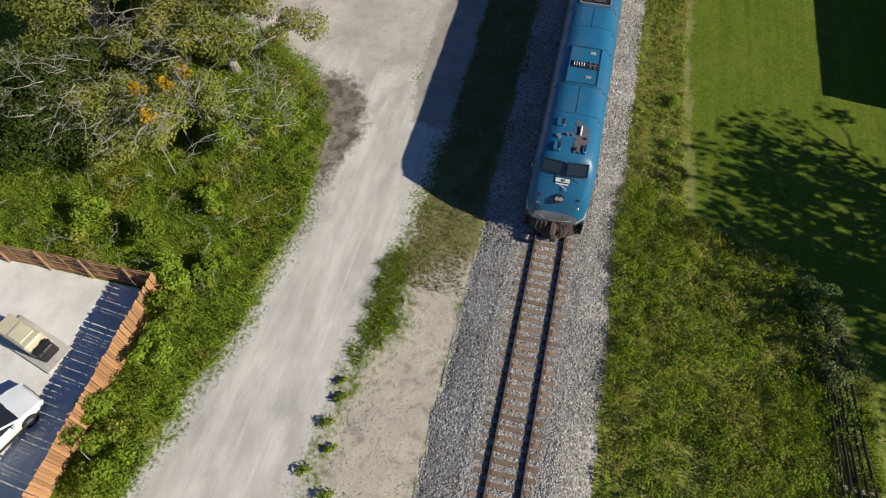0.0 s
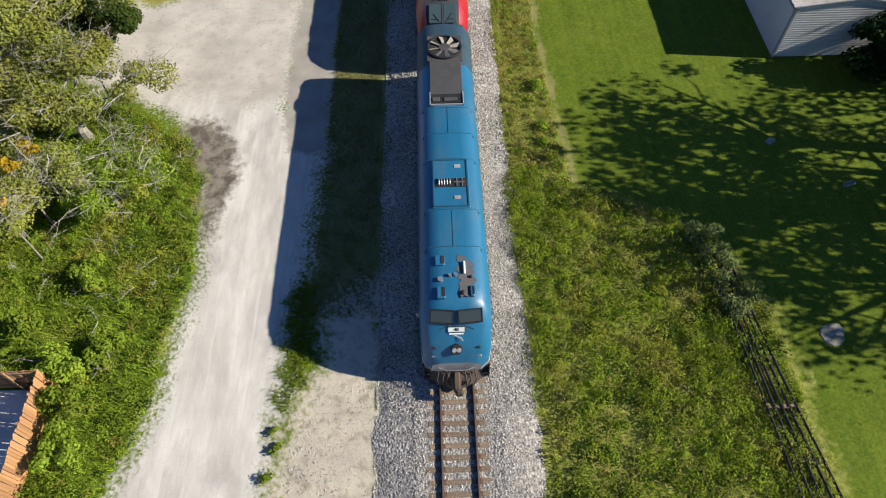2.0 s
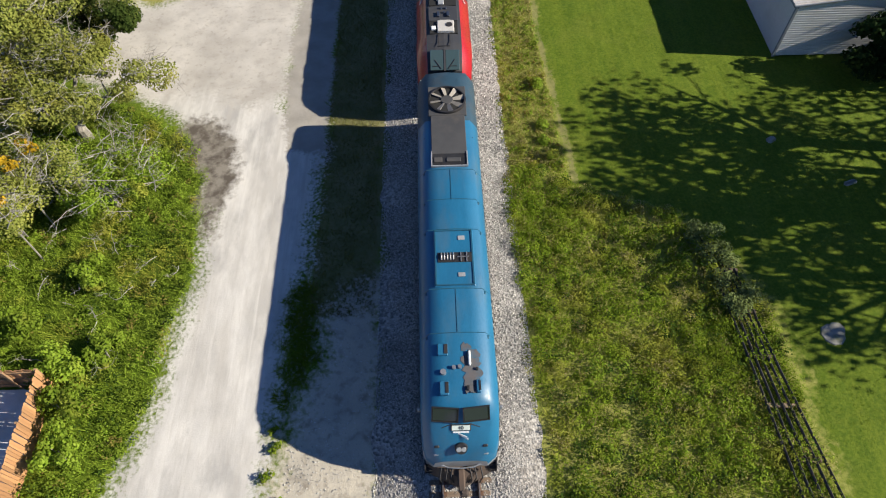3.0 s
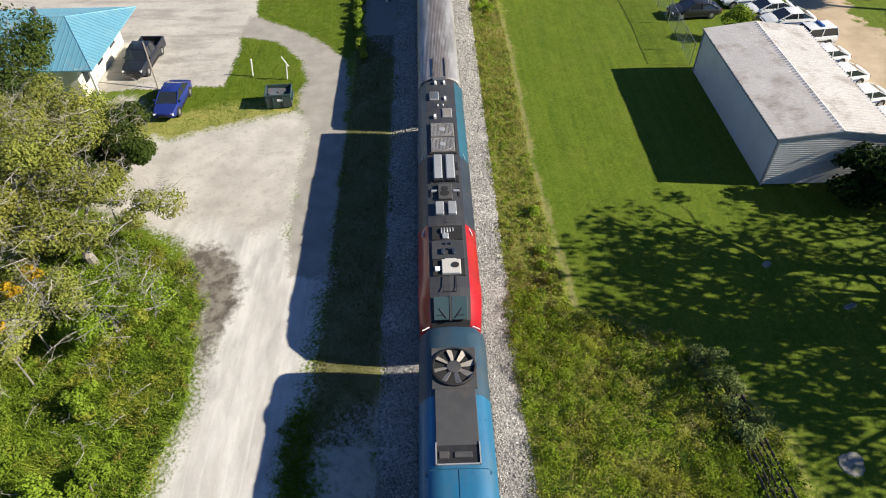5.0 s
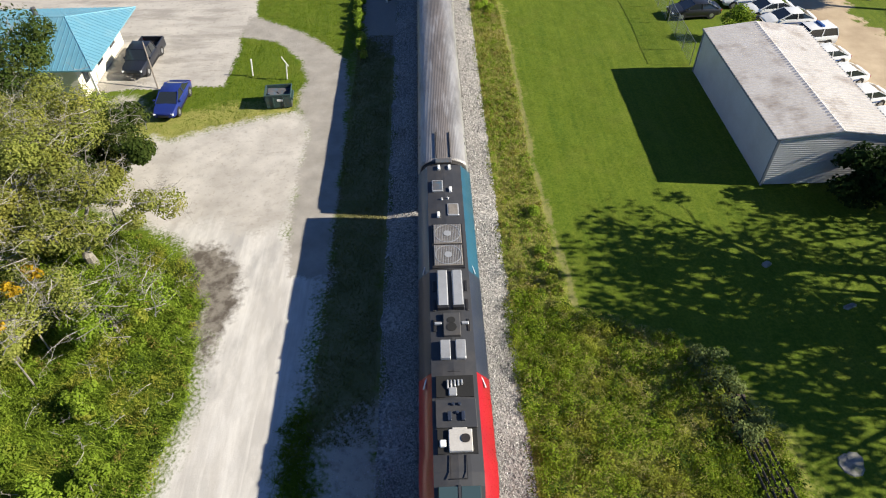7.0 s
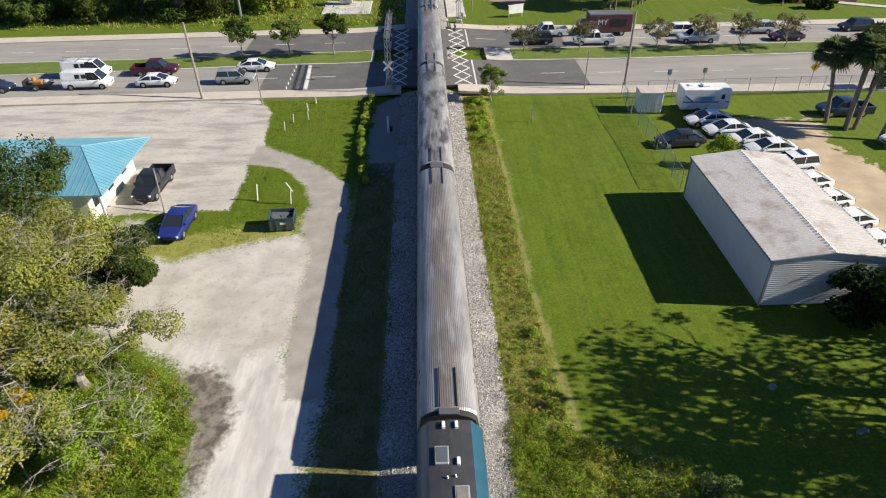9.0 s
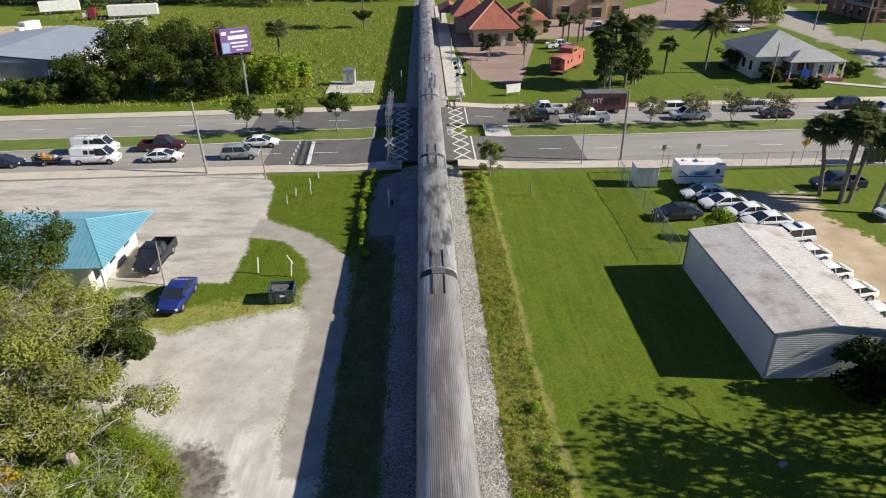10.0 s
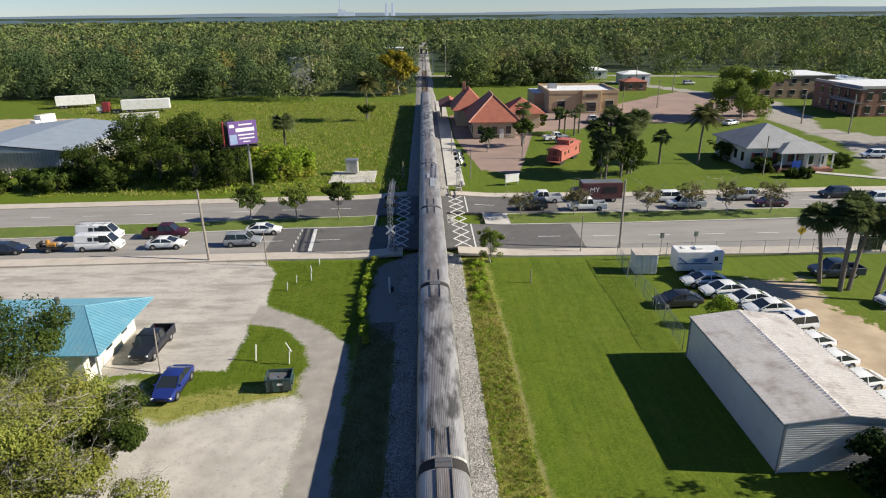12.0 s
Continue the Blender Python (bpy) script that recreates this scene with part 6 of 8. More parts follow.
# mower trailer behind the van
mw = thing("utility_trailer", pose(-48.0, 78.0, 0.03, 0, 0, 2), "open utility trailer with an orange mower", "trailer", Q)
part("deck", Mesh().box(0, 0, 0.5, 3.0, 1.6, 0.1).box(-1.45, 0, 0.85, 0.05, 1.6, 0.7).box(0, 0.8, 0.75, 3.0, 0.05, 0.1).box(0, -0.8, 0.75, 3.0, 0.05, 0.1), dark_metal(), mw)
part("mower", Mesh().box(0.1, 0, 0.85, 1.3, 0.9, 0.5, b=0.12).box(-0.4, 0, 1.25, 0.4, 0.5, 0.5, b=0.1), paint("mower_orange", (0.4, 0.2, 0.04)), mw)
part("cover", Mesh().box(1.0, 0, 0.85, 0.7, 0.8, 0.6, b=0.2), mat("grey_cover", (0.3, 0.3, 0.3)), mw)
wheels(mw, (-0.1,), 0.85, 0.32)


# ---- plants ----
def leaf_quads(r, centres, spread, size, n, up=0.35, flat=0.75, jitter=0.55):
    """Leaves round clump centres; each leaf is a small bent-free quad facing roughly outward."""
    centres = np.asarray(centres, float)
    k = r.integers(0, len(centres), n)
    d = r.normal(size=(n, 3))
    d /= np.linalg.norm(d, axis=1)[:, None] + 1e-9
    rad = np.asarray(spread)[k] if np.ndim(spread) else np.full(n, spread)
    p = centres[k] + d * (rad * r.uniform(0.35, 1.0, n) ** 0.6)[:, None] * np.array([1, 1, flat])
    nn = d + r.normal(0, jitter, (n, 3)) + np.array([0, 0, up])
    nn /= np.linalg.norm(nn, axis=1)[:, None]
    a = np.cross(nn, r.normal(size=(n, 3)))
    a /= np.linalg.norm(a, axis=1)[:, None] + 1e-9
    b = np.cross(nn, a)
    s = size * r.uniform(0.6, 1.4, n)[:, None]
    return np.stack([p - a * s * 0.5, p + b * s * 0.32, p + a * s * 0.5, p - b * s * 0.32], 1).reshape(-1, 3)


def grass_blades(r, x, y, h, w, lean=0.5, z=0.0):
    """Single pointed blades at the given places."""
    n = len(x)
    a = r.uniform(0, 6.283, n)
    hh, ww = h * r.uniform(0.5, 1.3, n), w * r.uniform(0.6, 1.4, n)
    lx, ly = r.normal(0, lean, n) * hh, r.normal(0, lean, n) * hh
    c, s = np.cos(a) * ww / 2, np.sin(a) * ww / 2
    z0 = np.full(n, z - 0.06)
    return np.stack([np.stack([x - c, y - s, z0], -1), np.stack([x + c, y + s, z0], -1), np.stack([x + lx, y + ly, z0 + hh], -1)], 1).reshape(-1, 3)


def scatter(r, polys, n, avoid=()):
    """Random places inside polygons and outside others."""
    xs = np.concatenate([[p[0] for p in q] for q in polys])
    ys = np.concatenate([[p[1] for p in q] for q in polys])
    x, y = r.uniform(xs.min(), xs.max(), n), r.uniform(ys.min(), ys.max(), n)
    keep = np.zeros(n, bool)
    for q in polys:
        keep |= in_poly(x, y, q)
    for q in avoid:
        keep &= ~in_poly(x, y, q)
    return x[keep], y[keep]


def stuff(name, verts, nper, material, label, category):
    return tagged(new(name, soup(name, verts, nper, material)), label, category, kind="stuff")


weed_green = leaf_mat("weed_leaf", (0.125, 0.21, 0.014), (0.235, 0.3, 0.03), (0.32, 0.28, 0.06), 0.4)
weed_bright = leaf_mat("bright_weed_leaf", (0.17, 0.27, 0.022), (0.26, 0.35, 0.045), (0.36, 0.3, 0.06), 0.5)
dry_blade = leaf_mat("dry_blade", (0.4, 0.35, 0.14), (0.29, 0.31, 0.075), (0.44, 0.35, 0.18), 0.5)
lawn_blade = leaf_mat("lawn_blade", (0.075, 0.135, 0.005), (0.115, 0.165, 0.01), (0.14, 0.15, 0.024), 0.4)
oak_leaf = leaf_mat("oak_leaf", (0.045, 0.08, 0.016), (0.085, 0.12, 0.026), (0.12, 0.125, 0.035), 0.3)
grey_leaf = leaf_mat("grey_green_leaf", (0.18, 0.215, 0.04), (0.29, 0.305, 0.075), (0.34, 0.3, 0.06), 0.4)
light_leaf = leaf_mat("light_leaf", (0.125, 0.175, 0.035), (0.18, 0.225, 0.048))
yellow_leaf = leaf_mat("yellow_leaf", (0.45, 0.27, 0.012), (0.5, 0.34, 0.03))
myrtle_leaf = leaf_mat("myrtle_leaf", (0.13, 0.14, 0.05), (0.19, 0.16, 0.085), (0.22, 0.16, 0.11), 0.5)
palm_leaf = leaf_mat("palm_leaf", (0.075, 0.11, 0.035), (0.14, 0.165, 0.065))
date_leaf = leaf_mat("date_palm_leaf", (0.13, 0.15, 0.05), (0.22, 0.22, 0.09))
glossy_leaf = leaf_mat("glossy_leaf", (0.02, 0.045, 0.014), (0.04, 0.07, 0.02))
shrub_leaf = leaf_mat("pale_shrub_leaf", (0.13, 0.18, 0.06), (0.2, 0.24, 0.09))
bark = mat("grey_bark", (0.3, 0.275, 0.24), (0.2, 0.185, 0.16), 0.9, 0, 3, 22, (0.12, 0.11, 0.095), 0.4, 0.5, 0.02, stretch=(3, 3, 0.6))
pale_bark = mat("pale_bare_bark", (0.36, 0.335, 0.29), (0.25, 0.23, 0.2), 0.9, 0, 3, 22)
palm_bark = mat("palm_bark", (0.2, 0.165, 0.13), (0.13, 0.11, 0.09), 0.9, 0, 4, 18)


def forked(m, r, p, length, radius, levels=2):
    """A thin bare branch that bends and forks."""
    d = Vector((r.normal(0, 1), r.normal(0, 1), r.uniform(0.0, 0.6))).normalized()
    pts = [p]
    for k in range(4):
        d = (d + Vector((r.normal(0, 0.28), r.normal(0, 0.28), r.normal(0, 0.15)))).normalized()
        pts.append(pts[-1] + d * length / 4)
    m.tube(pts, [radius, radius * 0.8, radius * 0.6, radius * 0.42, radius * 0.25], 3, caps=False)
    if levels:
        for k in range(4):
            forked(m, r, pts[r.integers(1, 5)], length * r.uniform(0.3, 0.55), radius * 0.5, levels - 1)


def tree(name, at, h, rad, leaf, label, seed, n_leaf=9000, leaf_size=0.3, bare=0, trunk_r=0.25, clear=0.3, group="", category="tree", flat=0.75, bark_mat=None, skirt=0, jitter=0.5):
    """Tapered trunk, forked limbs, and a crown of leaf clumps round the limb ends."""
    r = np.random.default_rng(seed)
    t = thing(name, at, label, category, group)
    m = Mesh()
    top = h * clear
    m.tube([(0, 0, -0.2), (r.normal(0, 0.15), r.normal(0, 0.15), top * 0.6), (r.normal(0, 0.2), r.normal(0, 0.2), top), (0, 0, h * 0.72)], [trunk_r * 1.3, trunk_r, trunk_r * 0.85, trunk_r * 0.25], 8)
    ends, spread = [], []
    n_limb = 9
    twigs = Mesh()
    for i in range(n_limb):
        a = 6.283 * (i + r.uniform(0, 0.7)) / n_limb
        reach, z0 = rad * r.uniform(0.55, 0.95), top * r.uniform(0.75, 1.3)
        z1 = h * r.uniform(0.55, 0.88)
        p1 = Vector((math.cos(a) * reach * 0.5, math.sin(a) * reach * 0.5, z0 + (z1 - z0) * 0.55))
        p2 = Vector((math.cos(a) * reach, math.sin(a) * reach, z1))
        m.tube([(0, 0, z0), p1, p2], [trunk_r * 0.5, trunk_r * 0.3, trunk_r * 0.1], 5)
        for j in range(4):
            q = p1.lerp(p2, r.uniform(0.2, 1.0)) + Vector((r.normal(0, rad * 0.22), r.normal(0, rad * 0.22), r.uniform(0, h * 0.18)))
            m.tube([p1.lerp(p2, 0.3), p1.lerp(q, 0.6), q], [trunk_r * 0.2, trunk_r * 0.14, trunk_r * 0.05], 4)
            ends.append(q)
            spread.append(rad * r.uniform(0.17, 0.34))
    for j in range(5):
        ends.append(Vector((r.normal(0, rad * 0.25), r.normal(0, rad * 0.25), h * r.uniform(0.78, 0.95))))
        spread.append(rad * r.uniform(0.2, 0.32))
    for j in range(skirt):
        a, q = r.uniform(0, 6.283), rad * r.uniform(0.4, 0.85)
        ends.append(Vector((math.cos(a) * q, math.sin(a) * q, h * r.uniform(0.1, 0.55))))
        spread.append(rad * r.uniform(0.25, 0.38))
    part("trunk", m, bark_mat or bark, t)
    part_ob = new("crown", soup("crown", leaf_quads(r, [tuple(e) for e in ends], np.array(spread), leaf_size, n_leaf, flat=flat, jitter=jitter), 4, leaf))
    part_ob.parent = t
    if bare:
        for j in range(bare):
            e = ends[r.integers(0, len(ends))]
            forked(twigs, r, e + Vector((r.normal(0, 0.8), r.normal(0, 0.8), r.uniform(0.0, 0.9))), r.uniform(0.9, 2.4), 0.027)
        part("bare_twig_mass", twigs, pale_bark, t, "pale leafless branches")["kind"] = "stuff"
    return t


def sabal(at, h, seed, lean=(0, 0), label="cabbage palm with a dense dark crown", fronds=34, length=1.5, group="", droop=0.9, category="palm tree"):
    r = np.random.default_rng(seed)
    t = thing("palm_tree", at, label, category, group)
    part("trunk", Mesh().tube([(0, 0, -0.2), (lean[0] * 0.4, lean[1] * 0.4, h * 0.5), (lean[0], lean[1], h)], [0.24, 0.19, 0.2], 9), palm_bark, t)
    v = []
    top = np.array([lean[0], lean[1], h])
    for i in range(fronds):
        a, e = 6.283 * i * 0.618 + r.normal(0, 0.2), math.asin(r.uniform(-0.55, 0.98))
        d = np.array([math.cos(a) * math.cos(e), math.sin(a) * math.cos(e), math.sin(e)])
        side = np.array([-math.sin(a), math.cos(a), 0.0])
        up = np.cross(d, side)
        L = length * r.uniform(0.8, 1.15)
        if droop > 0.7:
            hub, fan_l = top + d * L * 0.42, L * 0.62
            for k in range(13):
                f = -1.35 + 2.7 * k / 12 + r.normal(0, 0.05)
                dd = d * math.cos(f) + side * math.sin(f)
                w = np.cross(dd, up) * fan_l * 0.075
                mid = hub + dd * fan_l * 0.6 + up * 0.03
                tip = hub + dd * fan_l * r.uniform(0.85, 1.1) - np.array([0, 0, droop * fan_l * r.uniform(0.15, 0.4)])
                v += [hub, mid - w, mid + w, mid - w, tip, mid + w]
        else:
            for k in range(15):
                u = 0.12 + 0.88 * k / 14
                base = top + d * L * u * 0.85 - np.array([0, 0, droop * u * u * 0.6 * L])
                for s in (-1, 1):
                    w = (0.1 + 0.2 * math.sin(math.pi * min(1, u + 0.1))) * L
                    tip = base + side * s * w + d * L * 0.12 - np.array([0, 0, 0.35 * w])
                    v += [base - d * 0.05 * L, base + d * 0.05 * L, tip]
    ob = new("crown", soup("crown", np.array(v), 3, palm_leaf if droop > 0.7 else date_leaf))
    ob.parent = t
    part("dead_fronds", Mesh().tube([(lean[0], lean[1], h - 0.6), (lean[0], lean[1], h)], [0.24, 0.42], 8), palm_bark, t)
    return t


# tree belt left of the sand track
tree("tree", pose(-24.8, 33.6, 0), 8.0, 5.6, grey_leaf, "broad grey-green tree with pale bare twigs", 11, 52000, 0.15, 130, 0.35)
tree("tree", pose(-21.6, 33.2, 0), 6.0, 3.6, oak_leaf, "dark green dense tree beside the concrete lot", 12, 36000, 0.17, 14, 0.25)
tree("tree", pose(-21.4, 27.6, 0), 6.4, 4.3, grey_leaf, "sparse yellow-green tree with bare pale branches", 13, 34000, 0.15, 100, 0.3)
tree("tree", pose(-30.0, 28.0, 0), 8.0, 6.0, grey_leaf, "grey-green tree with hanging moss", 14, 34000, 0.16, 60, 0.32)
tree("tree", pose(-33.0, 38.0, 0), 8.8, 6.6, oak_leaf, "tall dark green tree behind the office", 15, 32000, 0.2, 30, 0.35)
tree("tree", pose(-29.0, 18.5, 0), 5.8, 4.6, oak_leaf, "dark green tree beside the board fence", 16, 26000, 0.17, 40, 0.25)
tree("tree", pose(-23.0, 20.5, 0), 4.6, 3.8, grey_leaf, "low yellowing tree with bare twigs", 17, 20000, 0.14, 70, 0.16)
tree("tree", pose(-18.2, 22.4, 0), 3.0, 2.6, weed_bright, "low bright green bush tree with bare twigs", 18, 11000, 0.14, 50, 0.1, 0.15)
yl = np.random.default_rng(21)
for x, y, z in ((-21.2, 20.9, 5.0), (-21.2, 18.8, 4.8), (-22.4, 20.2, 5.0), (-20.7, 22.0, 5.0)):
    sh = thing("yellow_flower_clump", pose(x, y, 0), "bright yellow flowering spray on a thin stem", "plant", "yellow flower clumps")
    part("stem", Mesh().tube([(0, 0, 0), (0.1, 0, z)], [0.05, 0.02], 5), bark, sh)
    ob = new("blossom", soup("blossom", leaf_quads(yl, [(0.1, 0, z), (0.3, 0.2, z - 0.1), (-0.1, 0.3, z + 0.1)], 0.32, 0.2, 130), 4, yellow_leaf))
    ob.parent = sh
# thicket between the trees and the sand track
THICKET = [(-19.5, 30.0), (-15.3, 27.3), (-14.0, 24.5), (-13.6, 20.9), (-13.3, 17.3), (-13.9, 14.1), (-13.9, 11.3), (-15.0, 6.8), (-16.0, 0), (-18.3, 0), (-18.3, 11.8), (-31, 12.2), (-34, 20), (-34, 36), (-26, 33)]
r0 = np.random.default_rng(31)
x, y = scatter(r0, [THICKET], 60000)
stuff("tall_grass", grass_blades(r0, x, y, 0.38, 0.04, 0.6), 3, weed_bright, "tall bright green grass and weeds", "grass")
x, y = scatter(r0, [THICKET], 900)
cz = 0.1 + 0.35 * np.clip(wobble(x, y, 0.5, 2.0), 0, 1) + r0.uniform(0, 0.25, len(x))
stuff("weeds", leaf_quads(r0, np.stack([x, y, cz], -1), 0.5, 0.1, 42000, up=1.2, flat=0.4), 4, weed_bright, "leafy green weeds and creepers", "weeds")
for i, (x, y, s) in enumerate(((-17.6, 10.4, 1.2), (-17.0, 8.4, 1.0), (-17.8, 5.6, 1.1), (-17.3, 3.2, 1.3), (-18.0, 12.6, 1.2), (-16.4, 13.2, 0.9), (-20.5, 14.6, 1.2), (-18.3, 17.5, 1.0), (-24.5, 14.8, 1.3))):
    r1 = np.random.default_rng(60 + i)
    b = thing("shrub", pose(x, y, 0), "leafy green shrub beside the board fence", "shrub", "shrubs along the fence")
    part("stem", Mesh().tube([(0, 0, 0), (0.1, 0.1, s)], [0.04, 0.02], 5).tube([(0, 0, 0.2), (-0.4, 0.3, s * 0.9)], [0.03, 0.015], 4), bark, b)
    c = np.stack([r1.normal(0, 0.45 * s, 9), r1.normal(0, 0.45 * s, 9), r1.uniform(0.4, 1.2, 9) * s], -1)
    ob = new("leaves", soup("leaves", leaf_quads(r1, c, 0.42 * s, 0.16, 1500), 4, weed_bright))
    ob.parent = b
# weeds right of the line
WEEDS = [(4.0, -4), (3.9, 9), (3.7, 13), (3.4, 18), (3.2, 24), (6.6, 24.5), (7.2, 22.6), (12.0, 20.9), (14.2, 18.0), (15.4, 15.2), (15.6, 11.8), (16.0, -4)]
r2 = np.random.default_rng(32)
x, y = scatter(r2, [WEEDS], 70000)
hh = 0.3 + 0.25 * np.clip(wobble(x, y, 0.55, 4.0), -0.6, 1)
stuff("tall_grass", grass_blades(r2, x, y, hh, 0.035, 0.65), 3, weed_green, "tall green weeds and grass beside the line", "grass")
x, y = scatter(r2, [WEEDS], 1100)
cz = 0.12 + 0.3 * np.clip(wobble(x, y, 0.6, 4.0), 0, 1) + r2.uniform(0, 0.3, len(x))
stuff("weeds", leaf_quads(r2, np.stack([x, y, cz], -1), 0.36, 0.085, 52000, up=1.2, flat=0.5), 4, weed_green, "leafy weeds in many greens", "weeds")
x, y = scatter(r2, [WEEDS], 500)
stuff("weeds", leaf_quads(r2, np.stack([x, y, 0.35 + 0 * x], -1), 0.35, 0.08, 14000, up=1.0), 4, dry_blade, "dry straw-coloured weeds", "weeds")
dark_weed = leaf_mat("dark_weed_leaf", (0.035, 0.075, 0.012), (0.075, 0.12, 0.02))
yellow_weed = leaf_mat("yellow_weed_leaf", (0.24, 0.23, 0.045), (0.3, 0.25, 0.07))


def clumps(r, polys, n, leaf, size, per, label, h=(0.15, 0.6)):
    """Separate low mounds of leaves with gaps between."""
    x, y = scatter(r, polys, n)
    z = r.uniform(h[0], h[1], len(x))
    stuff("weeds", leaf_quads(r, np.stack([x, y, z * 0.55], -1), z * 0.9, size, len(x) * per, up=0.7, flat=0.75), 4, leaf, label, "weeds")


clumps(r2, [WEEDS], 520, weed_green, 0.1, 60, "rounded clumps of green weeds")
clumps(r2, [WEEDS], 260, dark_weed, 0.11, 55, "dark green weed clumps")
clumps(r2, [WEEDS], 240, weed_bright, 0.12, 55, "bright green leafy weed clumps")
clumps(r2, [WEEDS], 170, yellow_weed, 0.08, 50, "yellowing weed clumps")
clumps(r2, [THICKET], 500, weed_bright, 0.12, 55, "bright green leafy weed clumps", (0.2, 0.8))
clumps(r2, [THICKET], 330, dark_weed, 0.12, 55, "dark green weed clumps", (0.2, 0.9))
clumps(r2, [THICKET], 260, yellow_weed, 0.1, 50, "yellowing weed clumps", (0.15, 0.6))
tw = Mesh()
x, y = scatter(r2, [[q for q in THICKET if q[1] > 11]], 170)
for px, py in zip(x, y):
    forked(tw, r2, Vector((px, py, r2.uniform(0.2, 0.8))), r2.uniform(0.5, 1.5), 0.018)
tagged(new("dead_branches", tw.data("dead_branches", pale_bark)), "pale dead branches tangled in the undergrowth", "branches", kind="stuff")
SHRUBS = [(12.4, 20), (14.0, 19), (15.0, 15), (13.6, 14)]
x, y = scatter(r2, [SHRUBS], 90)
stuff("scrub", leaf_quads(r2, np.stack([x, y, r2.uniform(0.2, 0.8, len(x))], -1), 0.45, 0.12, 6500), 4, shrub_leaf, "pale green scrub over the old rails", "scrub")
STRIP = [(3.5, 24), (3.6, 40), (3.7, 60), (3.8, 72.5), (6.0, 72.5), (6.4, 52), (6.3, 36), (6.8, 24)]
r3 = np.random.default_rng(33)
x, y = scatter(r3, [STRIP], 26000)
stuff("verge_grass", grass_blades(r3, x, y, 0.17, 0.045, 0.7), 3, dry_blade, "dry yellow-green verge grass", "grass")
x, y = scatter(r3, [STRIP], 20000)
stuff("verge_grass", grass_blades(r3, x, y, 0.17, 0.045, 0.7), 3, weed_bright, "green verge grass", "grass")
clumps(r3, [STRIP], 260, dry_blade, 0.09, 30, "straw-coloured grass clumps", (0.08, 0.3))
clumps(r3, [STRIP], 420, weed_bright, 0.1, 30, "bright green grass clumps", (0.08, 0.32))
clumps(r3, [STRIP], 240, yellow_weed, 0.09, 30, "yellowing grass clumps", (0.08, 0.3))
line = [(6.1, 24), (6.4, 34), (5.8, 33), (5.6, 26)]
x, y = scatter(r3, [line, [(4.2, 60), (4.4, 72), (6.0, 72), (5.6, 60)]], 160)
stuff("weeds", leaf_quads(r3, np.stack([x, y, r3.uniform(0.1, 0.4, len(x))], -1), 0.4, 0.13, 9000), 4, weed_bright, "clumps of bright green weeds", "weeds")
LAWN = [(7.2, 24), (12.2, 21.5), (15.8, 17), (16.2, 8), (26, 8), (26, 33), (21.4, 33.2), (21.4, 49), (21.6, 71), (6.7, 71), (6.6, 36)]
r4 = np.random.default_rng(34)
x, y = scatter(r4, [LAWN], 130000)
stuff("lawn_grass", grass_blades(r4, x, y, 0.06, 0.022, 0.8), 3, lawn_blade, "short mown lawn grass", "grass")
ISLE = [(-23.4, 47.2), (-17.8, 47.6), (-17.7, 56.2), (-14.5, 55.2), (-11.9, 51.4), (-11.2, 48.5), (-11.6, 44.4), (-15.3, 42.6), (-20.2, 40.8), (-23.4, 42.0)]
VERGE = [(-8.0, 52), (-12, 57), (-17, 60.8), (-18, 69), (-19.2, 72.4), (-3.9, 72.6), (-3.9, 17), (-7.1, 17.5), (-7.1, 40)]
TUFT = [(-8.3, 16.6), (-7.2, 17.2), (-6.8, 15.0), (-6.6, 12.9), (-7.4, 10.8), (-8.2, 10.2), (-8.1, 13)]
x, y = scatter(r4, [ISLE, [q for q in VERGE if q[1] > 51] + [(-7.0, 52)]], 60000, [VERGE_GRAVEL])
stuff("lawn_grass", grass_blades(r4, x, y, 0.11, 0.035, 0.7), 3, lawn_blade, "rough green verge grass", "grass")
x, y = scatter(r4, [[(-7.1, 15), (-7.0, 56), (-3.9, 56), (-3.9, 15)]], 24000)
stuff("verge_grass", grass_blades(r4, x, y, 0.12, 0.05, 0.9), 3, leaf_mat("verge_blade", (0.14, 0.16, 0.045), (0.23, 0.21, 0.075)), "thin dull verge grass beside the ballast", "grass")
x, y = scatter(r4, [TUFT], 3600)
stuff("tall_grass", grass_blades(r4, x + 0.25 * np.sin(y * 5), y, 0.22, 0.045, 0.9), 3, weed_green, "tuft of tall green grass on the sand", "grass")
HEDGE = [(-6.6, 51), (-6.2, 51), (-7.0, 62), (-6.6, 72.3), (-7.2, 72.3), (-7.8, 62)]
x, y = scatter(r4, [HEDGE], 260)
stuff("weeds", leaf_quads(r4, np.stack([x, y, r4.uniform(0.1, 0.9, len(x))], -1), 0.35, 0.16, 9000), 4, weed_bright, "narrow line of green scrub", "weeds")
for i, (x, y, s) in enumerate(((-8.3, 7.4, 0.5), (-7.7, 6.3, 0.35), (-8.0, 8.6, 0.4), (-8.5, 5.2, 0.5), (-7.3, 4.4, 0.5), (-8.2, 9.4, 0.3))):
    r1 = np.random.default_rng(90 + i)
    ob = solid("weed_plant", Mesh().tube([(0, 0, -0.05), (0.02, 0, s * 0.5)], [0.02, 0.01], 4), bark, "small green weed growing in the sand", "weed", "weeds in the sand", at=pose(x, y, 0))
    lf = new("leaves", soup("leaves", leaf_quads(r1, [(0, 0, s * 0.35), (s * 0.4, 0.1, 0.12), (-s * 0.3, -s * 0.3, 0.1)], s * 0.5, 0.12, 140), 4, weed_green))
    lf.parent = ob
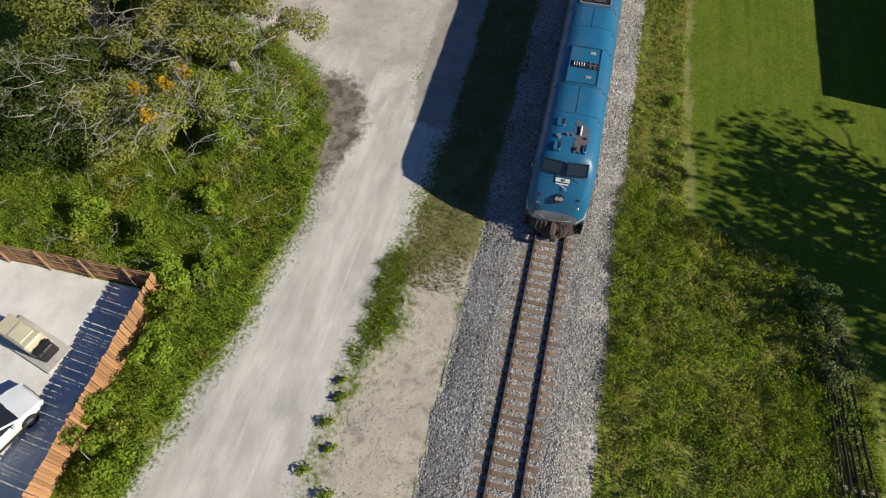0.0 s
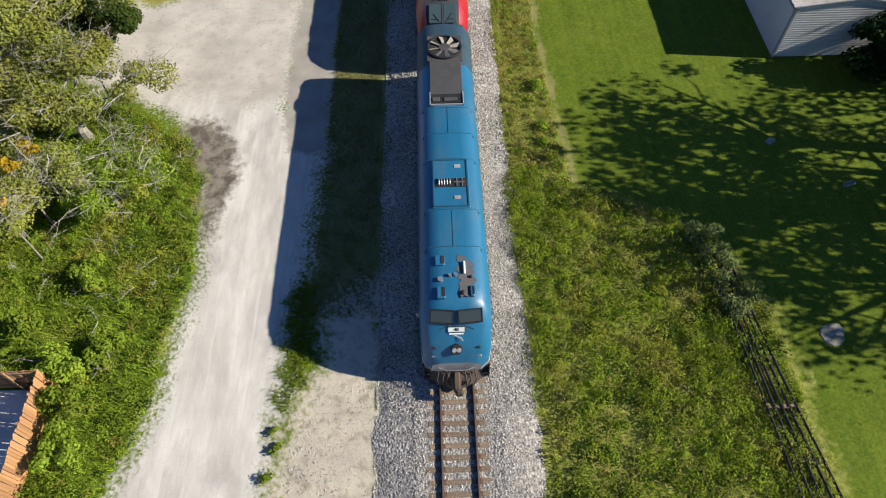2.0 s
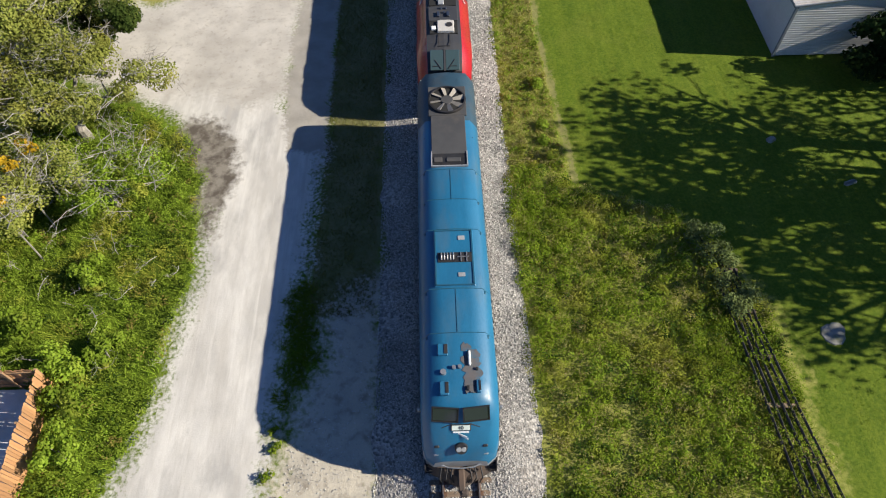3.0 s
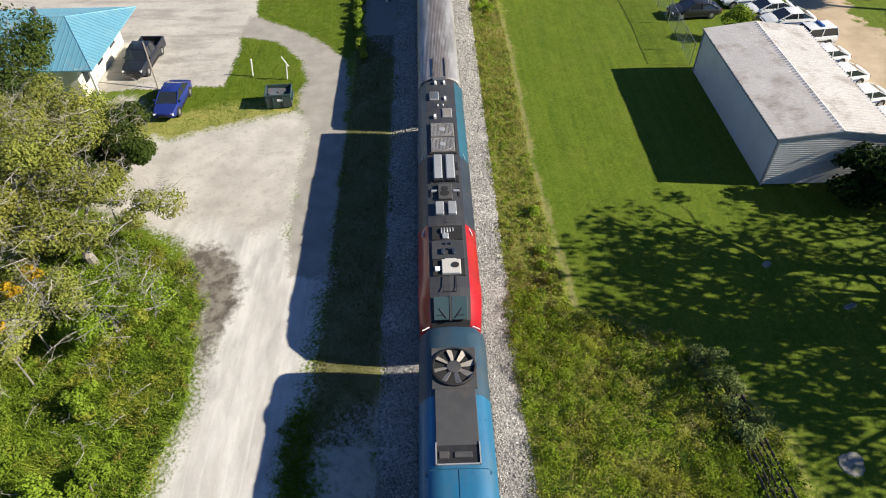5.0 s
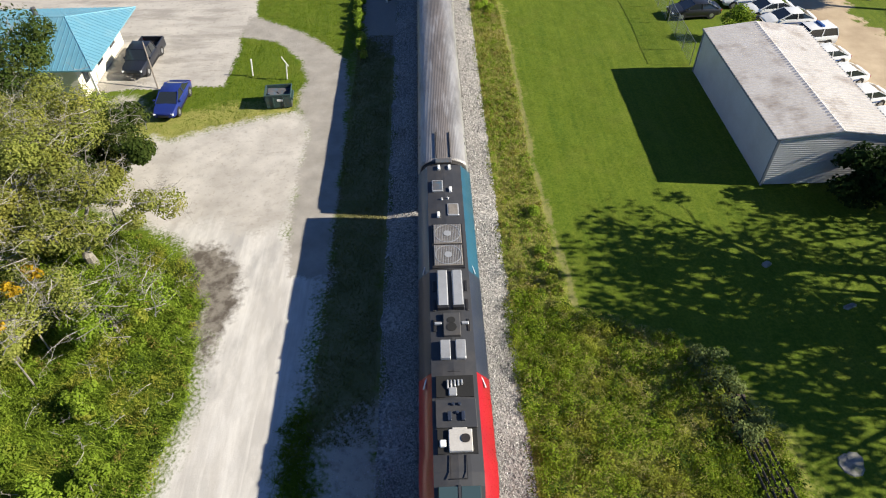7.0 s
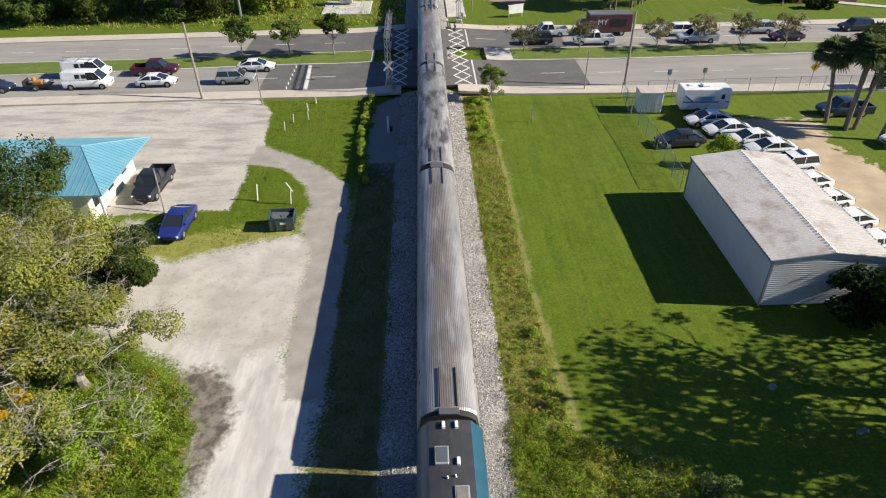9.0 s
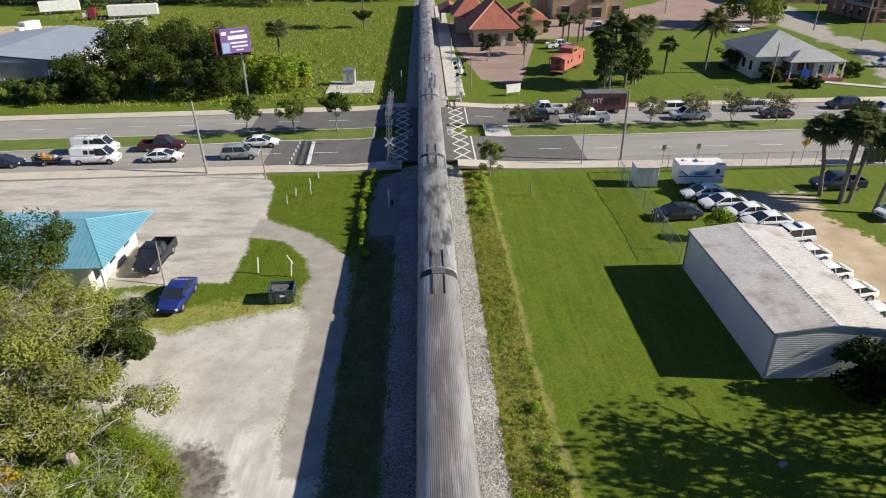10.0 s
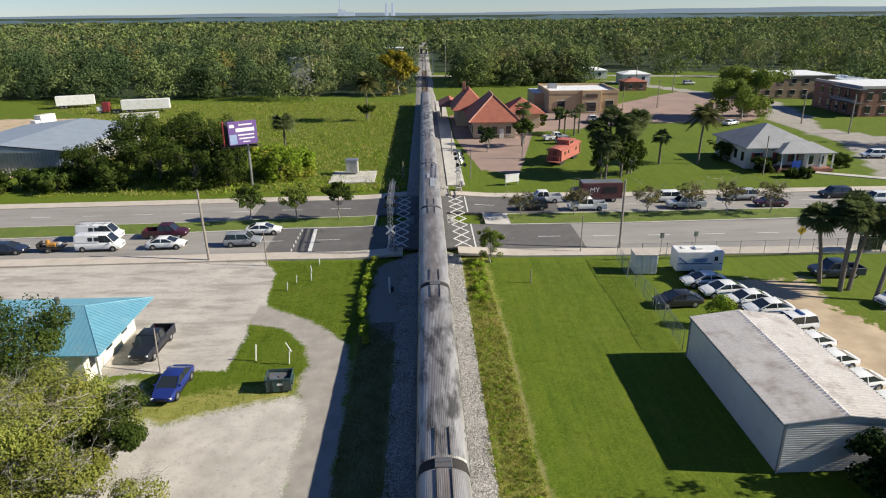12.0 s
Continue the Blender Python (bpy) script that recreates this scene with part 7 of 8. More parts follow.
# bush against the shed, small tree by the crossing, vine by the car park
r5 = np.random.default_rng(35)
bush = thing("bush", pose(28.3, 31.6, 0), "large dark glossy-leaved bush against the white shed", "bush")
part("stem", Mesh().tube([(0, 0, -0.1), (0.1, 0, 2.2)], [0.14, 0.05], 6).tube([(0, 0, 0.4), (1.0, -0.3, 2.6)], [0.08, 0.03], 5).tube([(0, 0, 0.4), (-1.0, 0.2, 2.4)], [0.08, 0.03], 5), bark, bush)
c = np.stack([r5.normal(0, 1.6, 46), r5.normal(0, 0.8, 46), r5.uniform(0.4, 3.6, 46)], -1)
ob = new("leaves", soup("leaves", leaf_quads(r5, c, 0.85, 0.3, 7500), 4, glossy_leaf))
ob.parent = bush
tree("tree", pose(6.9, 71.2, 0), 4.3, 1.5, light_leaf, "small light green tree beside the pavement", 41, 5200, 0.17, 6, 0.08, 0.25, skirt=6)
vine = thing("bush", pose(26.6, 53.6, 0), "scrubby green bush behind the shed", "bush")
part("stem", Mesh().tube([(0, 0, 0), (0.2, 0, 1.6)], [0.06, 0.03], 5), bark, vine)
ob = new("leaves", soup("leaves", leaf_quads(r5, [(0, 0, 1.4), (0.8, 0.2, 2.2), (-0.7, 0.1, 1.9), (0.2, 0.3, 2.6)], 0.8, 0.2, 1500), 4, weed_bright))
ob.parent = vine
# tall trees beyond the lawn that shade it
for i, (x, y, h, rad, n) in enumerate(((28.2, 25.0, 12.0, 5.2, 7000), (36.5, 22.0, 12.5, 5.5, 8000), (27.4, 20.0, 12.0, 4.4, 6000), (38.5, 14.0, 11.0, 4.5, 5500), (33.4, 15.2, 11.5, 4.6, 6500), (32.6, 19.4, 11.5, 4.0, 5500), (41.0, 28.5, 12.0, 5.0, 6000))):
    tree("tree", pose(x, y, 0), h, rad, oak_leaf, "tall spreading oak beyond the lawn", 51 + i, int(n * 0.26), 0.4, 0, 0.36, 0.4, "oaks beyond the lawn")
# palms over the car park
for x, y, h, lx, ly, sd in ((42.1, 63.4, 7.2, -1.2, 0.4, 1), (43.0, 61.2, 7.8, 0.4, 0.8, 2), (44.0, 61.4, 7.4, 1.7, 1.2, 3), (45.0, 58.6, 7.0, 2.2, 1.4, 4), (43.4, 61.9, 8.4, 0.9, 1.6, 5)):
    sabal(pose(x, y, 0), h, sd, (lx, ly), "leaning cabbage palm with a dark round crown", 84, 2.1, "palms over the car park")
# trees in the median
for i, (x, y, h) in enumerate(((-25.6, 88.6, 5.2), (-19.2, 88.8, 5.0), (-13.1, 88.9, 5.6))):
    tree("tree", pose(x, y, 0.1), h, 2.1, light_leaf if i == 1 else oak_leaf, "small green tree in the median", 70 + i, 2600, 0.28, 0, 0.09, 0.35, "trees in the median")
for i, (x, y, h) in enumerate(((13.0, 89.0, 3.6), (20.8, 89.0, 4.0), (31.3, 88.8, 4.2), (37.6, 88.8, 4.6), (43.4, 88.8, 4.4), (49.4, 88.6, 4.6))):
    tree("tree", pose(x, y, 0.1), h, 2.0, myrtle_leaf, "thin crape myrtle with brownish sparse leaves", 80 + i, 1300, 0.24, 12, 0.07, 0.3, "trees in the median")
# trees beyond the street
for i, (x, y, h, rad) in enumerate(((-68, 110, 3.0, 2.6), (-63, 108.5, 3.6, 3.0), (-59, 113, 7.0, 4.5), (-54.5, 109, 5, 3.2), (-53, 117, 11, 5), (-48, 114, 11, 5.2), (-43, 118, 11.5, 5), (-40.5, 110, 7.5, 4.2), (-37.5, 116, 10.5, 5), (-35, 110, 7, 4), (-73, 107.5, 3.0, 2.8), (-79, 109, 3.2, 3.2), (-86, 108, 3.8, 3.4))):
    tree("tree", pose(x, y, 0), h, rad, oak_leaf, "dense dark green oak beyond the street", 100 + i, 8000, 0.36, 0, 0.2, 0.2, "oaks beyond the street", flat=0.9, skirt=22, jitter=0.35)
for i, (x, y, h, rad) in enumerate(((-26.5, 114, 6.0, 4.2), (-29.5, 118, 5.5, 3.4), (-23.5, 117, 4.6, 3))):
    tree("tree", pose(x, y, 0), h, rad, weed_bright, "rounded bright green bush tree in the field", 120 + i, 6500, 0.36, 0, 0.15, 0.15, flat=0.9, skirt=20)
sabal(pose(-27.0, 122, 0), 8.5, 11, (0, 0), "ragged cabbage palm in the field", 60, 2.6)
sabal(pose(-16.1, 178, 0), 10.5, 12, (0, 0), "date palm with long arching fronds in the field", 64, 4.6, droop=0.55)
tree("tree", pose(-16.0, 178.5, 0), 4.5, 2.2, oak_leaf, "ivy-clad bush round the palm's foot", 125, 1800, 0.5, 0, 0.1, 0.1)
sabal(pose(20.9, 141, 0), 8.0, 13, (0, 0), "cabbage palm wrapped in ivy beside the depot", 38, 2.2)
tree("tree", pose(20.9, 140.8, 0), 6.0, 2.3, oak_leaf, "ivy-covered bush beside the depot", 126, 2600, 0.42, 0, 0.15, 0.1)
tree("tree", pose(12.8, 135.5, 0), 5.2, 2.0, glossy_leaf, "small dark conifer beside the depot", 127, 2200, 0.3, 0, 0.1, 0.1)
for x, y, h, sd in ((30.0, 112, 8.4, 14), (32.2, 113.5, 10.2, 15), (34.2, 111.5, 9.2, 16), (36.2, 114, 8.2, 17), (31.2, 110.5, 6.2, 18), (38.0, 116, 9.4, 19)):
    sabal(pose(x, y, 0), h, sd, (rng.normal(0, 0.4), 0), "cabbage palm on the depot lawn", 56, 2.5, "palms on the depot lawn")
for i, (x, y, h) in enumerate(((30.6, 111.5, 7.5), (34.6, 112.5, 8.8), (36.8, 114, 7.0))):
    tree("tree", pose(x, y, 0), h, 2.3, oak_leaf, "dark ivy-clad tree among the palms", 128 + i, 4200, 0.36, 0, 0.15, 0.1, skirt=14)
sabal(pose(44.6, 121.5, 0), 5.2, 20, (0, 0), "short cabbage palm on the lawn", 36, 1.9)
sabal(pose(52.2, 121.5, 0), 9.6, 21, (0.3, 0), "tall date palm with long arching fronds", 54, 3.8, droop=0.6)
tree("tree", pose(85.5, 174, 0), 14, 8.0, light_leaf, "broad light green tree beside the car park", 131, 17000, 0.5, 0, 0.3, 0.2, skirt=16)
for x, y, h, sd in ((31.6, 153.5, 5.6, 31), (33.0, 154, 4.6, 32), (35.0, 152.5, 5.0, 33), (36.8, 155.5, 5.8, 34)):
    sabal(pose(x, y, 0), h, sd, (0, 0), "small palm in front of the tan shop", 26, 1.5, "palms before the shop")
for i, (x, y, h, rad) in enumerate(((104, 136, 8.5, 4.5), (108, 132, 7, 4), (92, 178, 6, 3), (30, 168, 3, 1.4), (36, 176, 3, 1.4), (58.5, 124, 3.5, 2.6), (61.5, 114.2, 2.6, 1.8), (77.5, 117, 2.2, 2.0), (64, 109.5, 1.5, 1.1), (66.3, 109.0, 1.7, 1.2))):
    tree("tree", pose(x, y, 0), h, rad, oak_leaf, "dark green tree or bush beyond the street", 140 + i, 3000, 0.4, 0, 0.15, 0.2, skirt=10)
# rough field grass
r6 = np.random.default_rng(36)
MEADOW = [(-66, 104), (-4, 104), (-4, 216), (-130, 220), (-96, 190)]
for n, leaf in ((44000, dry_blade), (40000, weed_green)):
    x, y = scatter(r6, [MEADOW], n)
    stuff("field_grass", grass_blades(r6, x, y, 0.4, 0.16, 0.7), 3, leaf, "rough yellow-green field grass", "grass")
x, y = scatter(r6, [[(-66, 104), (-4, 104), (-4, 216), (-130, 220), (-96, 190)]], 900)
stuff("field_weeds", leaf_quads(r6, np.stack([x, y, 0.3 + 0 * x], -1), 1.0, 0.35, 9000), 4, weed_bright, "low green weeds in the field", "weeds")


# ---- woods to the horizon ----
def woods_patch(name, places, h, rad, per, size, seed, leaf, flat):
    """Many domed crowns of mixed height, leafy to the ground."""
    r = np.random.default_rng(seed)
    x, y = places
    n = len(x)
    hh, rr = h * r.uniform(0.62, 1.22, n), rad * r.uniform(0.6, 1.15, n)
    lobes, spread = [], []
    for k in range(12):
        a = 6.283 * k / 6 + r.uniform(0, 1.0, n)
        if k == 0:
            q, lift, s = 0.1, 0.76, 0.5
        elif k < 7:
            q, lift, s = 0.55, r.uniform(0.5, 0.72, n), r.uniform(0.34, 0.48, n)
        else:
            q, lift, s = 0.62, r.uniform(0.06, 0.34, n), 0.4
        lobes.append(np.stack([x + np.cos(a) * rr * q, y + np.sin(a) * rr * q, hh * lift], -1))
        spread.append(rr * s)
    stuff(name, leaf_quads(r, np.concatenate(lobes), np.concatenate(spread), size, n * per, up=0.25, flat=flat, jitter=0.22), 4, leaf, "dense mixed woodland", "woods")


# Leaf colours hold extra blue, standing in for haze over distance.
tones = [leaf_mat("hazed_wood_leaf_" + n, a, b, through_light=0.24) for n, a, b in (("dark", (0.052, 0.082, 0.036), (0.07, 0.105, 0.045)), ("mid", (0.09, 0.126, 0.05), (0.115, 0.155, 0.06)), ("light", (0.14, 0.178, 0.064), (0.17, 0.21, 0.075)),
                                                                             ("olive", (0.155, 0.165, 0.072), (0.185, 0.195, 0.085)), ("spring", (0.155, 0.2, 0.058), (0.19, 0.235, 0.068)), ("straw", (0.21, 0.19, 0.06), (0.25, 0.215, 0.065)))]
r7 = np.random.default_rng(37)
A = [(-330, 226), (-90, 222), (-8, 226), (-7, 300), (-20, 330), (-330, 330)]
B = [(6, 316), (120, 306), (135, 250), (150, 190), (160, 130), (400, 150), (400, 400), (-400, 400), (-400, 331), (-20, 331), (-8, 316)]
C = [(14, 258), (66, 262), (68, 298), (14, 299)]
NOLINE = [(-5, 200), (5, 200), (5, 1200), (-5, 1200)]
# crowded belts: each place goes to one tone, far belts paler for haze
for polys, count, h, rad, per, size, flat in (([A], 360, 16.5, 7.8, 850, 0.78, 0.95), ([C], 85, 15, 6.8, 800, 0.78, 0.95), ([B], 620, 16, 9.4, 470, 1.1, 0.9), ([[(-900, 400), (900, 400), (1100, 1000), (-1100, 1000)]], 5200, 12.5, 9.0, 38, 2.7, 0.6),
                                        ([[(-1300, 1000), (1300, 1000), (1900, 1650), (-1900, 1650)]], 4200, 9, 16, 14, 7.0, 0.3)):
    x, y = scatter(r7, polys, count, [NOLINE])
    pick = r7.choice(6, len(x), p=(0.5, 0.3, 0.09, 0.05, 0.05, 0.01) if polys[0] is A else (0.14, 0.28, 0.26, 0.16, 0.15, 0.01))
    for k in range(6):
        woods_patch("woods", (x[pick == k], y[pick == k]), h, rad, per, size, count + k, tones[k], flat)
tree("tree", pose(-9.5, 236, 0), 15, 6, leaf_mat("autumn_leaf", (0.24, 0.21, 0.025), (0.34, 0.28, 0.035)), "tall yellowing tree beside the line", 160, 4500, 0.9, 0, 0.3, 0.2)


# ---- level crossing equipment ----
def truss(m, a, b, w, n, r=0.035):
    """A four-chord lattice between two points."""
    a, b = Vector(a), Vector(b)
    d = (b - a).normalized()
    s = d.orthogonal().normalized()
    u = d.cross(s)
    cs = [(s + u) * w, (s - u) * w, (-s - u) * w, (-s + u) * w]
    for c in cs:
        m.tube([a + c, b + c], r, 4)
    for i in range(n):
        p, q = a.lerp(b, i / n), a.lerp(b, (i + 1) / n)
        for k in range(4):
            m.tube([p + cs[k], q + cs[(k + 1) % 4]], r * 0.6, 3, caps=False)
    return m


def signal_gantry(x, y, d, label):
    t = thing("signal_gantry", pose(x, y, 0), label, "crossing signal", "crossing signals")
    part("mast", truss(Mesh(), (0, 0, 0), (0, 0, 7.0), 0.22, 12), steel(), t)
    part("arm", truss(Mesh(), (0, 0, 6.6), (0, d * 9.5, 6.9), 0.25, 16), steel(), t)
    part("base", Mesh().box(0, 0, 0.25, 0.9, 0.9, 0.5, b=0.05), concrete(), t)
    for yy in (0.6, 4.0, 8.6):
        lampm = part("signal_head", Mesh().box(0, d * yy, 6.2, 1.3, 0.12, 0.14), dark_metal(), t)
        for s in (-1, 1):
            part("lens", Mesh().tube([(s * 0.55, d * yy - 0.1, 6.2), (s * 0.55, d * yy + 0.1, 6.2)], 0.28, 12), dark_metal(), lampm)
    part("crossbuck", Mesh().box(0, -d * 0.3, 3.4, 1.5, 0.03, 0.2, ry=45).box(0, -d * 0.34, 3.4, 1.5, 0.03, 0.2, ry=-45), white_paint(), t)
    part("gate_box", Mesh().box(0.5, 0, 1.0, 0.5, 0.5, 0.9, b=0.05), steel(), t)
    part("gate_arm", Mesh().box(0.3, d * 3.5, 1.2, 0.08, 7.0, 0.14), white_paint(), t)
    for k in range(4):
        part("stripe", Mesh().box(0.3, d * (1.0 + k * 1.6), 1.2, 0.09, 0.6, 0.15), paint("gate_red", (0.4, 0.03, 0.03)), t)
    return t


signal_gantry(-5.0, 74.3, 1, "galvanised lattice signal mast with an arm over the street")
signal_gantry(4.8, 104.5, -1, "galvanised lattice signal mast on the far pavement")
cab = thing("relay_cabinet", pose(-14.0, 116.5, 0), "pale steel relay cabinet on a concrete pad", "cabinet")
part("body", Mesh().box(0, 0, 1.6, 2.2, 1.6, 2.3, b=0.05), mat("cabinet_steel", (0.5, 0.5, 0.46), (0.42, 0.42, 0.39), 0.5, 0.3), cab)
part("roof", Mesh().box(0, 0, 2.8, 2.4, 1.8, 0.12, b=0.04), steel(), cab)
part("door", Mesh().box(0.4, -0.82, 1.5, 1.0, 0.04, 1.9, b=0.02), steel(), cab)
solid("concrete_pad", Mesh().box(0, 0, 0.1, 8.0, 8.5, 0.25, b=0.04), concrete(), "pale concrete pad beside the line", "pad", at=pose(-13.6, 114.3, -0.05))
pole(-4.6, 112.5, 3.2, 0.1, (0, 0), "white trackside post beside the line", name="post")
for x, y, h in ((7.4, 112.0, 5.5), (4.9, 132, 5.0), (19.0, 128, 5.0), (60, 111.5, 7), (57, 188, 7), (70, 196, 8), (62, 210, 6), (97, 165, 8), (100, 150, 9), (88, 232, 8), (81, 252, 8), (-18, 300, 11), (9.5, 302, 17)):
    pole(x, y, h, 0.1 if h < 8 else 0.15, (0, 0), "tall thin utility or lamp pole", arm=h > 10)
# signal bridge far down the line
sb = thing("signal_bridge", pose(0, 309, 0), "dark steel signal bridge far down the line", "signal bridge")
for x in (-3.8, 3.8):
    part("leg", truss(Mesh(), (x, 0, 0), (x, 0, 9), 0.28, 9, 0.07), steel(), sb)
part("beam", truss(Mesh(), (-4.2, 0, 9), (4.2, 0, 9), 0.5, 10, 0.08), steel(), sb)
part("signal_head", Mesh().box(-1.2, 0, 10.6, 0.9, 0.4, 2.2, b=0.05).box(1.0, 0, 10.2, 0.8, 0.4, 1.4, b=0.05), dark_metal(), sb)

# ---- billboard ----
bb_t = thing("billboard", pose(-30.6, 109.6, 0), "purple two-sided billboard on a single steel post", "billboard")
part("post", Mesh().cyl(0, 0, -0.3, 7.2, 0.22, n=12), steel(), bb_t)
part("beam", Mesh().box(-1.4, 0, 7.1, 6.0, 0.3, 0.35), dark_metal(), bb_t)
part("catwalk", Mesh().box(-1.0, -0.8, 6.9, 6.4, 0.5, 0.08, rz=16), dark_metal(), bb_t)
purple = mat("billboard_purple", (0.13, 0.07, 0.24), (0.16, 0.09, 0.27), 0.5, 0, 0.5, 8)
face = part("panel", Mesh().box(-0.6, -0.2, 9.2, 4.9, 0.2, 3.9, rz=34, b=0.03), purple, bb_t, "purple advertising face with white lettering")
q = pose(-0.6, -0.2, 9.2, 0, 0, 34)
for dx, dz, sx, sz in ((0.5, 1.35, 2.3, 0.22), (0.4, 0.5, 3.2, 0.6), (0.5, -0.35, 2.8, 0.22), (0.6, -0.95, 2.6, 0.22), (0.5, -1.5, 1.2, 0.16), (-1.8, 1.2, 0.8, 0.5)):
    p = q @ Vector((dx, -0.13, dz))
    part("lettering", Mesh().box(p.x, p.y, p.z, sx, 0.03, sz, rz=34), white_mark, face)
p = q @ Vector((-1.7, -0.125, -1.0))
part("picture", Mesh().box(p.x, p.y, p.z, 1.2, 0.03, 1.6, rz=34), mat("billboard_blue", (0.2, 0.3, 0.5), (0.3, 0.35, 0.5)), face)
part("back_panel", Mesh().box(-3.0, 0.2, 9.2, 0.25, 3.2, 3.9, rz=-14, b=0.03), dark_metal(), bb_t)
part("back_trim", Mesh().box(-3.45, -1.5, 9.2, 0.2, 0.25, 4.0, rz=-14), paint("sign_red", (0.35, 0.04, 0.03)), bb_t)


# ---- buildings beyond the street ----
def windows(t, spec, mat_frame=None):
    """Rows of windows: (x, y, z, wide along x, wide along y, high)."""
    for x, y, z, sx, sy, h in spec:
        w = part("window", Mesh().box(x, y, z, max(sx, 0.1), max(sy, 0.1), h), glass(), t)
        fx, fy = (sx + 0.2, 0.14) if sx > sy else (0.14, sy + 0.2)
        part("frame", Mesh().box(x, y, z + h / 2 + 0.06, fx, fy, 0.12).box(x, y, z - h / 2 - 0.06, fx, fy, 0.12), mat_frame or white_paint(), w)


tile_red = mat("red_tile_roof", (0.36, 0.115, 0.07), (0.27, 0.085, 0.055), 0.75, 0, 0.5, 8, (0.15, 0.08, 0.06), 0.4, 0.4, 0.03, stretch=(2, 2, 1))
stone_tan = mat("tan_stone", (0.5, 0.42, 0.3), (0.42, 0.34, 0.24), 0.85, 0, 0.8, 8)
depot = thing("depot_building", Matrix.Identity(4), "old railway depot with steep red tiled hip roofs", "building")
for x0, x1, y0, y1, z, h, inset in ((9.6, 21.8, 149, 169, 3.9, 5.4, 5.6), (6.5, 16.0, 166, 182, 4.2, 5.0, 4.4), (19, 30, 163, 175, 3.6, 3.4, 4.5)):
    m, _ = hip_roof(Mesh(), x0, x1, y0, y1, z, h, inset)
    part("roof", m, tile_red, depot, "red tiled hip roof")
    part("wall", Mesh().box((x0 + x1) / 2, (y0 + y1) / 2, z / 2, x1 - x0 - 2.4, y1 - y0 - 2.4, z - 0.15), stone_tan, depot)
m, _ = hip_roof(Mesh(), 3.6, 9.6, 178, 192, 3.6, 1.6, 2.6)
part("canopy_roof", m, tile_red, depot, "red tiled platform canopy")
pale_ridge = mat("pale_ridge", (0.45, 0.22, 0.16))
part("ridge_cap", Mesh().tube([(9.6, 149, 3.95), (15.7, 154.6, 9.35), (21.8, 149, 3.95)], 0.22, 5), pale_ridge, depot)
part("ridge_cap", Mesh().tube([(15.7, 154.6, 9.35), (15.7, 163.4, 9.35)], 0.25, 5), pale_ridge, depot)
part("chimney", Mesh().box(10, 174, 9.2, 0.9, 0.9, 2.6, b=0.05), mat("brick_red", (0.3, 0.13, 0.09), (0.24, 0.1, 0.07), 0.85), depot)
for x in (4.2, 9.0):
    for y in (179, 185, 191):
        part("canopy_post", Mesh().box(x, y, 1.8, 0.25, 0.25, 3.6), stone_tan, depot)
windows(depot, [(x, 150.15, 1.9, 1.2, 0.1, 1.8) for x in (12.4, 15.7, 19.0)] + [(10.75, y, 1.9, 0.1, 1.2, 1.8) for y in (153, 158, 163)])
part("door", Mesh().box(17.4, 150.15, 1.1, 1.0, 0.12, 2.2), white_paint(), depot)
solid("platform", Mesh().box(0, 0, 0.1, 3.0, 110, 0.3, b=0.03), concrete(), "long pale concrete station platform", "platform", at=pose(4.6, 162, -0.02))


def caboose():
    t = thing("caboose", pose(26.9, 125.6, -0.2, 0, 0, 56), "faded red preserved railway caboose on the lawn", "caboose")
    rd = mat("caboose_red", (0.40, 0.12, 0.085), (0.33, 0.095, 0.07), 0.7, 0, 0.8, 12, (0.24, 0.1, 0.08), 0.4)
    L = 4.6
    part("body", Mesh().box(0, 0, 2.1, 2 * L, 2.8, 2.3, b=0.05), rd, t)
    part("roof", Mesh().loft([[(x, -1.6, 3.2), (x, -0.8, 3.5), (x, 0, 3.58), (x, 0.8, 3.5), (x, 1.6, 3.2), (x, 1.5, 3.1), (x, -1.5, 3.1)] for x in (-L - 0.8, L + 0.8)]), rd, t)
    part("cupola", Mesh().box(0.6, 0, 3.85, 2.6, 2.5, 0.95, b=0.05), rd, t)
    part("cupola_roof", Mesh().box(0.6, 0, 4.38, 3.0, 2.8, 0.1, b=0.03), rd, t)
    part("underframe", Mesh().box(0, 0, 0.85, 2 * L + 1.5, 2.2, 0.25), dark_metal(), t)
    for x in (-L + 1.3, L - 1.3):
        part("bogie", Mesh().box(x, 0, 0.45, 2.2, 2.2, 0.6, b=0.05), dark_metal(), t)
    for x in (-2.9, -1.2, 2.8):
        part("window", Mesh().box(x, -1.41, 2.35, 0.6, 0.06, 0.65), glass(), t)
    part("window", Mesh().box(0.6, -1.26, 3.9, 1.6, 0.06, 0.45), glass(), t)
    part("end_door", Mesh().box(-L - 0.02, 0, 2.0, 0.06, 0.8, 1.9), mat("caboose_dark", (0.2, 0.06, 0.045)), t)
    for x in (-L - 0.75, L + 0.75):
        part("end_rail", Mesh().tube([(x, -1.2, 0.9), (x, -1.2, 2.0), (x, 1.2, 2.0), (x, 1.2, 0.9)], 0.05, 4), rd, t)
        part("end_deck", Mesh().box(x, 0, 0.95, 0.9, 2.6, 0.12), rd, t)
        for y in (-1.3, 1.3):
            part("roof_post", Mesh().box(x, y, 2.1, 0.1, 0.1, 2.2), rd, t)
    return t


